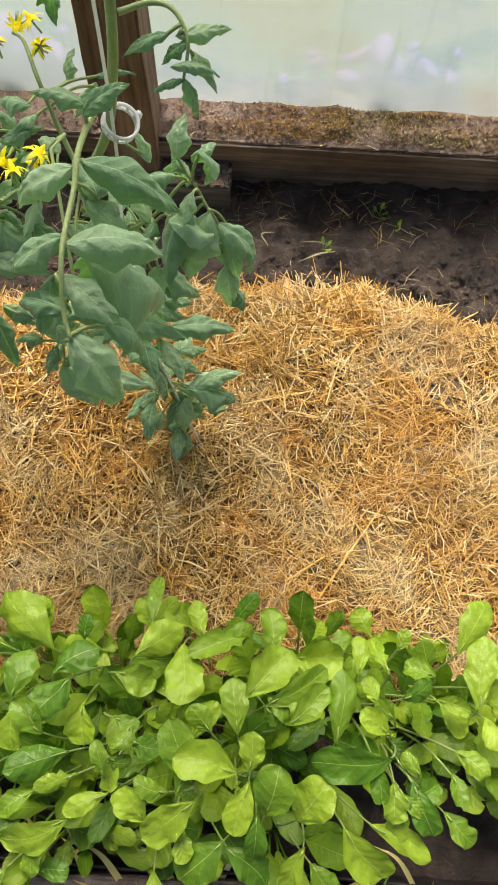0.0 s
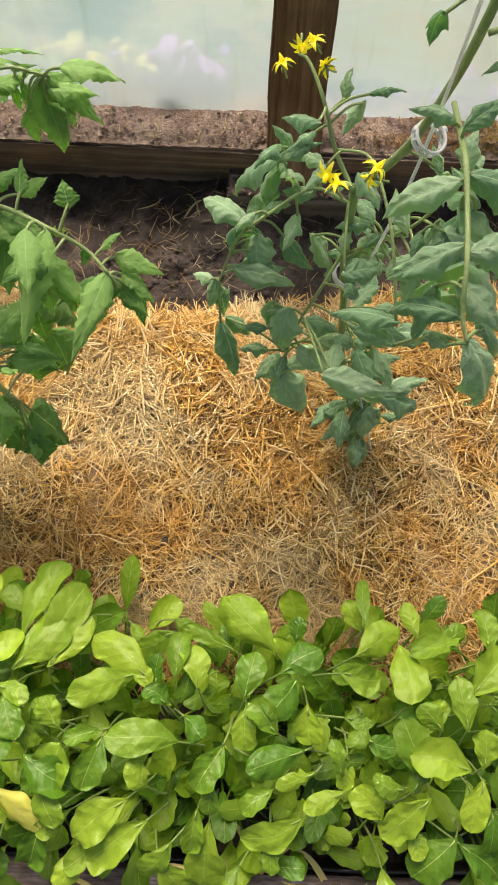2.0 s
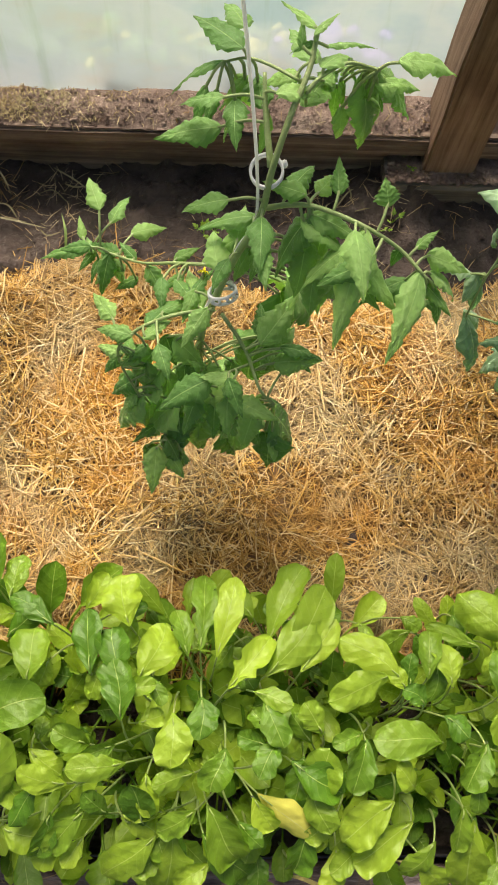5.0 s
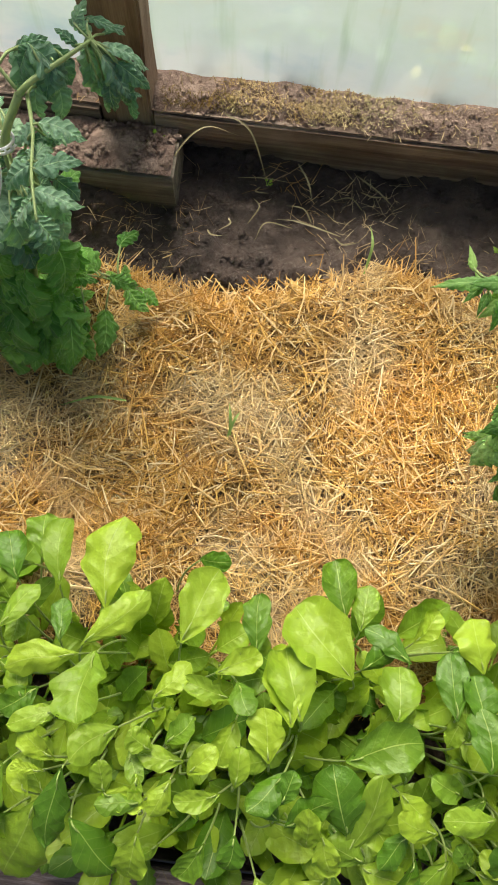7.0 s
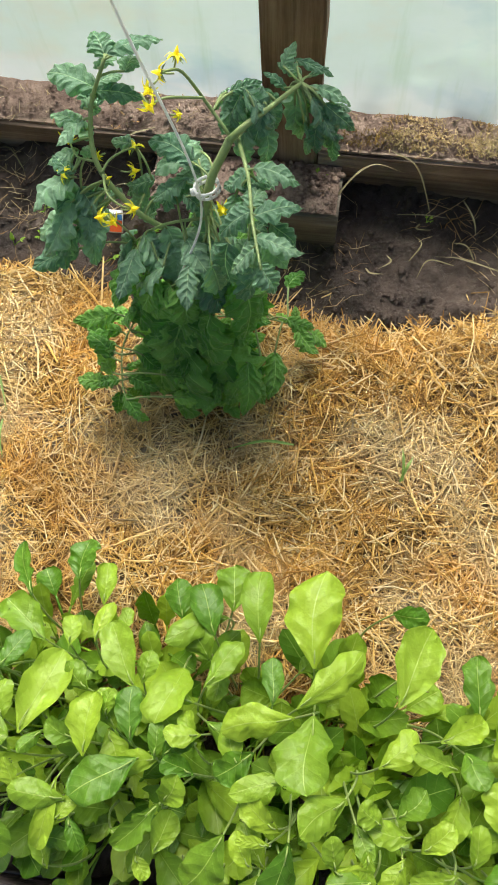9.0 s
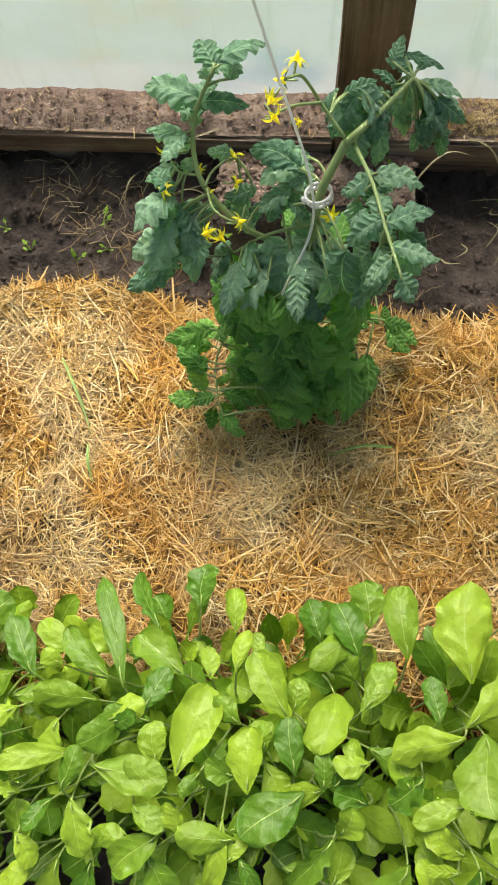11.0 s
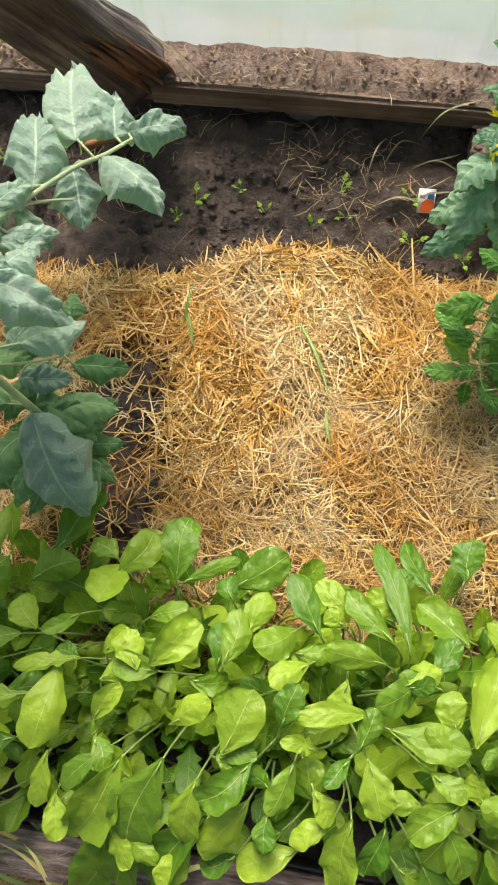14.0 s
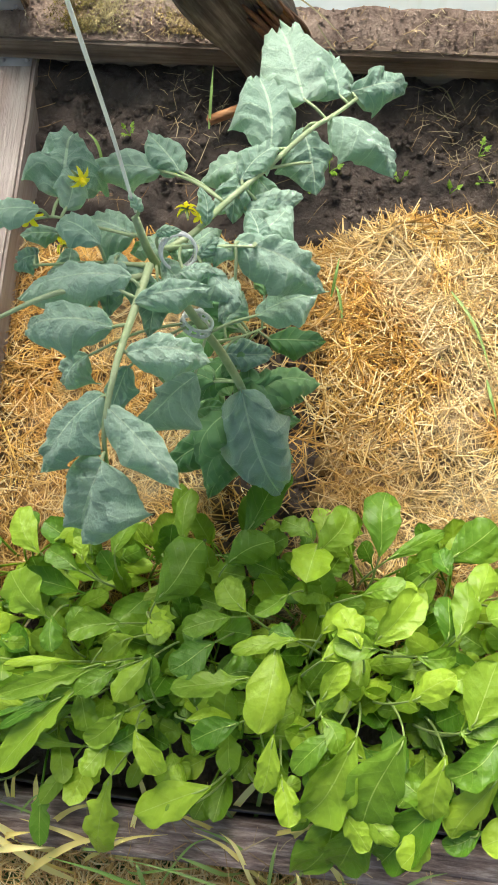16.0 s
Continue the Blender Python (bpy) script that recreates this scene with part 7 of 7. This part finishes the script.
def weed(x, y, z, size, seed):
    """A seedling with a few cut leaves on thin stalks."""
    d = random.Random(seed)
    ob = thing("seedling", "tiny green seedling with cut leaves in the soil", "seedling", "seedlings", "", Matrix.Translation((x, y, z)))
    for k in range(d.randint(3, 5)):
        a, up = d.uniform(0, 360), d.uniform(25, 65)
        m = pose(0, 0, 0, 0, -up, a)
        long_ = size * d.uniform(0.7, 1.3)
        one = part("leaf", tube_bm([(0, 0, 0), (long_ * 0.6, 0, 0.001), (long_, 0, -0.001)], 0.0007, 5), SPRIG, ob, "", m)
        for s, (px, turn, big) in enumerate(((1.0, 0, 1.0), (0.8, 50, 0.8), (0.8, -50, 0.8), (0.95, 28, 0.8), (0.95, -28, 0.8))):
            lobe = blade_bm(size * 0.42 * big, size * 0.11 * big, smooth_shape, lambda v: 0.3 - 0.6 * v, 0.2, 0.1, 2, 5, s)
            part("lobe", lobe, SPRIG, one, "", pose(long_ * px, 0, 0, 0, 15, turn))


for k, (x, y) in enumerate(((-1.854, 0.757), (-1.81, 0.722), (-1.692, 0.765), (-1.68, 0.724), (-1.732, 0.703), (-1.924, 0.726), (-1.953, 0.7), (-1.58, 0.751), (-1.573, 0.69), (-1.474, 0.728), (-1.49, 0.668),
                            (0.204, 0.83), (0.239, 0.797), (0.106, 0.745), (-0.311, 0.775), (-0.33, 0.76), (-0.621, 0.756), (-0.64, 0.75), (-1.049, 0.83), (-2.25, 0.76))):
    weed(x, y, soil_height(x, y) + 0.004, 0.013 + 0.004 * (k % 3), k)
weed(-0.286, 0.85, 0.046, 0.013, 40)
weed(-1.235, 0.84, 0.068, 0.011, 41)


def ribbon(name, controls, width, material, label, category, group=""):
    """A flat blade of grass along its points, folded at the middle."""
    line = curve_points(controls, 7)
    bm = bmesh.new()
    rows = []
    n = len(line) - 1
    for k, p in enumerate(line):
        way = (line[min(k + 1, n)] - line[max(k - 1, 0)]).normalized()
        side = way.cross(Vector((0, 0, 1)))
        side = (side if side.length > 0.05 else Vector((1, 0, 0))).normalized()
        w = width * 0.5 * min(1, (n - k + 0.4) / n * 2.2) * min(1, 0.5 + k / n * 3)
        rows.append([bm.verts.new(p + side * w * s + Vector((0, 0, abs(s) * w * 0.4))) for s in (-1, 0, 1)])
    for r, q in zip(rows, rows[1:]):
        for s in range(2):
            bm.faces.new((r[s], r[s + 1], q[s + 1], q[s]))
    return solid(name, bm, material, label, category, "", group)


GREEN_BLADE = leaf_material("green_grass_blade", (0.16, 0.28, 0.07), (0.28, 0.4, 0.14), (0.35, 0.45, 0.2), (0.4, 0.5, 0.15), 0.5, 1, 0.001, 0.05)
PALE_BLADE = leaf_material("pale_grass_blade", (0.19, 0.17, 0.09), (0.32, 0.28, 0.16), (0.4, 0.36, 0.22), (0.2, 0.2, 0.1), 0.5, 1, 0.001, 0.05)
for controls in (
    [(-1.726, 0.525, 0.012), (-1.7, 0.48, 0.025), (-1.68, 0.44, 0.02), (-1.665, 0.401, 0.012)],
    [(-1.67, 0.39, 0.01), (-1.665, 0.36, 0.018), (-1.655, 0.33, 0.012)],
    [(-1.218, 0.408, 0.01), (-1.265, 0.404, 0.02), (-1.32, 0.386, 0.01)],
    [(-1.051, 0.376, 0.0), (-1.054, 0.4, 0.02), (-1.058, 0.42, 0.025)],
    [(-1.055, 0.374, 0.0), (-1.047, 0.395, 0.02), (-1.04, 0.41, 0.02)],
    [(-1.904, 0.504, 0.01), (-1.9, 0.53, 0.03), (-1.897, 0.56, 0.03)],
    [(-1.885, 0.47, 0.01), (-1.892, 0.5, 0.02), (-1.9, 0.52, 0.02)],
    [(-2.12, 0.77, 0.03), (-2.118, 0.81, 0.06), (-2.117, 0.85, 0.08)],
    [(-0.87, 0.68, 0.0), (-0.865, 0.71, 0.04), (-0.872, 0.74, 0.05)],
    [(-2.27, 0.66, 0.03), (-2.28, 0.7, 0.07), (-2.3, 0.72, 0.08)],
):
    ribbon("grass_blade", controls, 0.0045, GREEN_BLADE, "thin green grass blade on straw and soil", "grass", "grass blades")
for controls in (
    [(-1.222, 0.77, -0.005), (-1.2, 0.81, 0.07), (-1.155, 0.845, 0.105), (-1.1, 0.856, 0.08)],
    [(-1.126, 0.87, 0.112), (-1.081, 0.853, 0.095), (-1.044, 0.8, 0.03)],
    [(-1.63, 0.85, 0.035), (-1.645, 0.81, 0.055), (-1.655, 0.77, 0.03)],
    [(-2.0, 0.85, 0.23), (-1.95, 0.846, 0.19), (-1.903, 0.845, 0.13)],
    [(-1.958, 0.86, 0.16), (-1.94, 0.855, 0.13), (-1.924, 0.852, 0.11)],
    [(-0.9, 0.85, 0.02), (-0.86, 0.83, 0.01), (-0.83, 0.81, 0.0)],
    [(-1.0, 0.845, 0.04), (-0.98, 0.82, 0.03), (-0.97, 0.8, 0.01)],
    [(-1.5, 0.87, 0.115), (-1.55, 0.855, 0.1), (-1.58, 0.84, 0.05)],
):
    ribbon("grass_blade", controls, 0.003, PALE_BLADE, "pale dry grass blade lying on dark soil", "grass", "grass blades")


dice = random.Random(58)
for k in range(30):
    lo, hi = ((-1.2, -0.85), (-1.2, -0.85), (-0.5, -0.3), (-1.75, -1.5), (0.0, 0.3))[k % 5]
    x, y, a, far = dice.uniform(lo, hi), dice.uniform(0.74, 0.845), dice.uniform(0, 6.28), dice.uniform(0.04, 0.1)
    z = soil_height(x, y) + 0.006
    bend = dice.uniform(-0.02, 0.02)
    controls = [(x, y, z), (x + math.cos(a) * far * 0.5 - math.sin(a) * bend, min(y + math.sin(a) * far * 0.25 + math.cos(a) * bend, 0.855), z + far * 0.2), (x + math.cos(a) * far, min(y + math.sin(a) * far * 0.5, 0.855), z + dice.uniform(-0.002, 0.02))]
    ribbon("grass_blade", controls, dice.uniform(0.0018, 0.0035), PALE_BLADE, "pale dry grass stem lying on dark soil", "grass", "grass blades")


def on_soil(rnd):
    x, y = rnd.uniform(-2.4, 0.6), rnd.uniform(0.66, 0.87)
    if noise.noise(Vector((x * 5, y * 5, 3))) < rnd.uniform(-0.35, 0.4):
        return None
    return x, y, soil_height(x, y) + 0.004


def on_sill(rnd):
    x = rnd.uniform(-2.5, 1.0)
    y = rnd.uniform(SILL_Y + 0.006, FILM_Y - 0.004)
    return x, y, top_soil(x, y) + 0.003


strands("dead_grass", 1400, on_soil, (0.015, 0.075), (0.0006, 0.0014), DRY, "dead grass stems scattered on dark soil", "dead grass", 31, 0.3, 0.4)
strands("sill_litter", 600, on_sill, (0.008, 0.035), (0.0008, 0.0018), DRY, "bits of dry straw on the sill soil", "litter", 32, 0.3, 0.4)


def in_post(x):
    return -1.34 < x < -1.23 or -0.28 < x < -0.17 or x < -2.45


def on_moss(rnd):
    lo, hi = rnd.choice(((-0.02, 0.45), (-0.02, 0.45), (-1.19, -0.86), (-1.19, -0.86), (-2.35, -2.27), (-2.2, -2.09), (0.45, 0.9)))
    x = rnd.gauss((lo + hi) / 2, (hi - lo) * 0.33)
    if in_post(x):
        return None
    y = rnd.uniform(SILL_Y + 0.014, FILM_Y - 0.002)
    if noise.noise(Vector((x * 14, y * 30, 6))) < rnd.uniform(-0.5, 0.25):
        return None
    return x, y, top_soil(x, y) + 0.003


MOSS_TIP = straw_material("moss_tips", ((0.0, (0.07, 0.05, 0.01)), (0.5, (0.17, 0.12, 0.02)), (1.0, (0.33, 0.26, 0.045))))
strands("moss", 9500, on_moss, (0.004, 0.011), (0.0012, 0.002), MOSS_TIP, "brown-green moss cushions growing on the sill", "moss", 33, 0.9, 0.3)


def lumps(name, count, place, size, material, label, seed):
    """Many small uneven clods in one mesh."""
    rnd = random.Random(seed)
    t = (1 + 5 ** 0.5) / 2
    ico = np.array([(-1, t, 0), (1, t, 0), (-1, -t, 0), (1, -t, 0), (0, -1, t), (0, 1, t), (0, -1, -t), (0, 1, -t), (t, 0, -1), (t, 0, 1), (-t, 0, -1), (-t, 0, 1)]) / 1.9
    tri = [(0, 11, 5), (0, 5, 1), (0, 1, 7), (0, 7, 10), (0, 10, 11), (1, 5, 9), (5, 11, 4), (11, 10, 2), (10, 7, 6), (7, 1, 8), (3, 9, 4), (3, 4, 2), (3, 2, 6), (3, 6, 8), (3, 8, 9), (4, 9, 5), (2, 4, 11), (6, 2, 10), (8, 6, 7), (9, 8, 1)]
    gen = np.random.default_rng(seed)
    verts, faces = [], []
    while len(verts) < count * 12:
        p = place(rnd)
        if not p:
            continue
        s = size[0] + (size[1] - size[0]) * rnd.random() ** 3
        base = len(verts)
        body = ico * gen.uniform(0.45, 1.35, (12, 3)) * gen.uniform(0.6, 1.4, (1, 3)) * s * np.array([1, 1, 0.5]) + np.array(p)
        verts.extend(body.tolist())
        faces.extend([(a + base, b + base, c + base) for a, b, c in tri])
    me = bpy.data.meshes.new(name)
    me.from_pydata(verts, [], faces)
    me.materials.append(material)
    me.polygons.foreach_set("use_smooth", [True] * len(me.polygons))
    return tagged(new(name, me), label, "soil", "", "stuff")


def clod_spot(rnd):
    x, y = rnd.uniform(-2.4, 0.6), rnd.uniform(0.64, 0.895)
    if noise.noise(Vector((x * 4, y * 7, 12))) < rnd.uniform(-0.3, 0.5):
        return None
    return x, y, soil_height(x, y) - 0.001


def bare_spot(rnd):
    x, y = rnd.uniform(-2.1, -1.9), rnd.uniform(0.02, 0.42)
    return None if in_mulch(x, y) else (x, y, soil_height(x, y))


lumps("clods", 6000, clod_spot, (0.0014, 0.0085), SOIL, "dark wet soil clods of the bed", 51)
lumps("bare_clods", 250, bare_spot, (0.002, 0.009), SOIL, "dark soil clods round a plant's foot", 52)
lumps("sill_crumbs", 5000, on_sill, (0.001, 0.0038), CRUMB, "dry soil crumbs on the sill boards", 53)



def on_block(rnd):
    x0, x1, y0, z = rnd.choice(((-0.33, -0.06, 0.82, 0.044), (-1.5, -1.2, 0.768, 0.076), (-1.5, -1.2, 0.768, 0.076)))
    return rnd.uniform(x0, x1), rnd.uniform(y0, 0.856), z + rnd.random() * 0.004


def dry_spot(rnd):
    x, y = rnd.gauss(0.311, 0.02), rnd.gauss(0.495, 0.018)
    return x, y, mulch_height(x, y) + 0.004


lumps("spilt_soil", 260, dry_spot, (0.002, 0.006), CRUMB, "small patch of dry soil spilt on the straw", 56)


def bare_straw(rnd):
    x, y = rnd.uniform(-2.1, -1.86), rnd.uniform(0.05, 0.5)
    return None if in_mulch(x, y) else (x, y, soil_height(x, y) + 0.006)


strands("stray_straw", 420, bare_straw, (0.02, 0.08), (0.001, 0.0024), STRAW, "stray straw stalks on bare soil at a plant's foot", "straw", 7, 0.15, 0.4)
lumps("block_crumbs", 1300, on_block, (0.0015, 0.007), CRUMB, "crumbly soil lying on the foot blocks", 54)

YELLOW_BLADE = leaf_material("yellow_grass_blade", (0.7, 0.58, 0.17), (0.9, 0.8, 0.36), (0.7, 0.65, 0.4), (0.3, 0.3, 0.12), 0.5, 1, 0.001, 0.05)



def in_straw(rnd):
    x, y, r = rnd.choice(((-0.776, 0.523, 0.022), (-0.882, 0.647, 0.018), (-1.063, 0.224, 0.02), (-1.362, 0.43, 0.05), (-0.1, 0.37, 0.03)))
    x, y = rnd.gauss(x, r), rnd.gauss(y, r)
    return x, y, mulch_height(x, y) + 0.003


lumps("straw_clods", 300, in_straw, (0.0015, 0.007), SOIL, "dark soil crumbs showing through the straw", 55)

# ---- front edge ----
liner = bmesh.new()
rows = []
for k in range(221):
    x = -2.9 + 4.2 * k / 220
    y = -0.222 + 0.006 * noise.noise(Vector((x * 5, 0, 0)))
    top = -0.004 + 0.018 * noise.noise(Vector((x * 3.2, 7, 0)))
    rows.append([liner.verts.new((x, y + dy, z)) for dy, z in ((0.012, -0.09), (0.004, -0.03), (0.0, top), (-0.004, top + 0.001), (-0.001, top - 0.03))])
for r, q in zip(rows, rows[1:]):
    for j in range(4):
        liner.faces.new((r[j], r[j + 1], q[j + 1], q[j]))
solid("bed_liner", liner, LINER, "dark plastic liner along the bed's front edge", "liner")


PATH_STRAW = straw_material("path_straw", ((0.0, (0.42, 0.24, 0.08)), (0.5, (0.85, 0.6, 0.22)), (1.0, (0.96, 0.85, 0.5))), 0.1)


def on_path(rnd):
    x, y = rnd.uniform(-2.7, 0.6), -0.31 - abs(rnd.gauss(0, 0.09))
    return x, y, -0.125 + rnd.random() * 0.02


strands("path_straw", 10000, on_path, (0.03, 0.11), (0.0012, 0.003), PATH_STRAW, "dry grass and straw lying on the path", "straw", 61, 0.3, 0.35)


def on_board(rnd):
    return rnd.uniform(-2.6, 0.5), rnd.uniform(-0.3, -0.245), 0.0


strands("board_litter", 260, on_board, (0.02, 0.09), (0.0008, 0.0018), DRY, "thin dry stems lying on the edging board", "litter", 62, 0.15, 0.4)
dice = random.Random(77)
for k in range(95):
    x = dice.choice((dice.uniform(-2.5, -1.75), dice.uniform(-2.5, -1.75), dice.uniform(-0.4, 0.3)))
    y = dice.uniform(-0.38, -0.29)
    a, far = dice.uniform(0.2, 2.9), dice.uniform(0.07, 0.2)
    controls = [(x, y, -0.125), (x + far * 0.3 * math.cos(a), y + far * 0.35 * math.sin(a), -0.03), (x + far * 0.75 * math.cos(a), y + far * 0.7 * math.sin(a), 0.012), (x + far * 1.2 * math.cos(a), y + far * 0.8 * math.sin(a), 0.006)]
    if k % 3:
        ribbon("grass_blade", controls, dice.uniform(0.005, 0.01), YELLOW_BLADE, "yellowed dry grass blade bent over the edging board", "grass", "grass blades")
    else:
        ribbon("grass_blade", controls, dice.uniform(0.003, 0.006), GREEN_BLADE, "green grass blade growing at the edging board", "grass", "grass blades")


# ---- water drops on the rocket ----
WATER = Nodes("water")
WATER.set(Base_Color=(1.0, 1.0, 1.0), Roughness=0.02, IOR=1.33, Transmission_Weight=1.0)


def drops():
    spots = iter(DROPS)
    return lumps("water_drops", len(DROPS), lambda rnd: tuple(next(spots)), (0.0011, 0.0026), WATER.mat, "clear water drops on the rocket leaves", 71)


tagged(drops(), category="water")


# ---- grass outside, seen blurred through the film ----
dice = random.Random(91)
outside = bmesh.new()
for k in range(900):
    x, y = dice.uniform(-3.4, 1.8), FILM_Y + 0.035 + dice.random() ** 2 * 0.3
    if noise.noise(Vector((x * 3, 0, 5))) < dice.uniform(-0.5, 0.2):
        continue
    tall, lean, w = dice.uniform(0.1, 0.32), dice.uniform(-0.07, 0.07), dice.uniform(0.0015, 0.004)
    rows = [[outside.verts.new((x + lean * f * f + s * w * (1 - f), y, -0.13 + (0.13 + tall) * f)) for s in (-1, 1)] for f in (0, 0.4, 0.75, 1)]
    for p, q in zip(rows, rows[1:]):
        outside.faces.new((p[0], p[1], q[1], q[0]))
solid("outside_grass", outside, GRASS, "green grass growing outside against the film", "grass", "stuff")

for name, colour, middle, spread, label in (
    ("outside_flowers", (0.35, 0.2, 0.5), -0.42, 0.06, "lilac flowers outside, blurred by the film"),
    ("outside_flowers", (0.3, 0.17, 0.45), 0.2, 0.08, "lilac flowers outside, blurred by the film"),
    ("outside_leaves", (0.5, 0.45, 0.1), -0.56, 0.12, "yellow-green leaves outside, blurred by the film"),
    ("outside_leaves", (0.16, 0.28, 0.07), -0.75, 0.15, "green leaves outside, blurred by the film"),
    ("outside_leaves", (0.12, 0.2, 0.08), -1.0, 0.1, "green leaves outside, blurred by the film"),
):
    bank = lumps(name, 160, lambda rnd: (rnd.gauss(middle, spread), FILM_Y + 0.05 + rnd.random() * 0.05, -0.02 + rnd.random() ** 1.3 * 0.2), (0.008, 0.03), plain_material(name, colour, 0.7), label, 95)
    tagged(bank, label, "plants", "", "stuff")
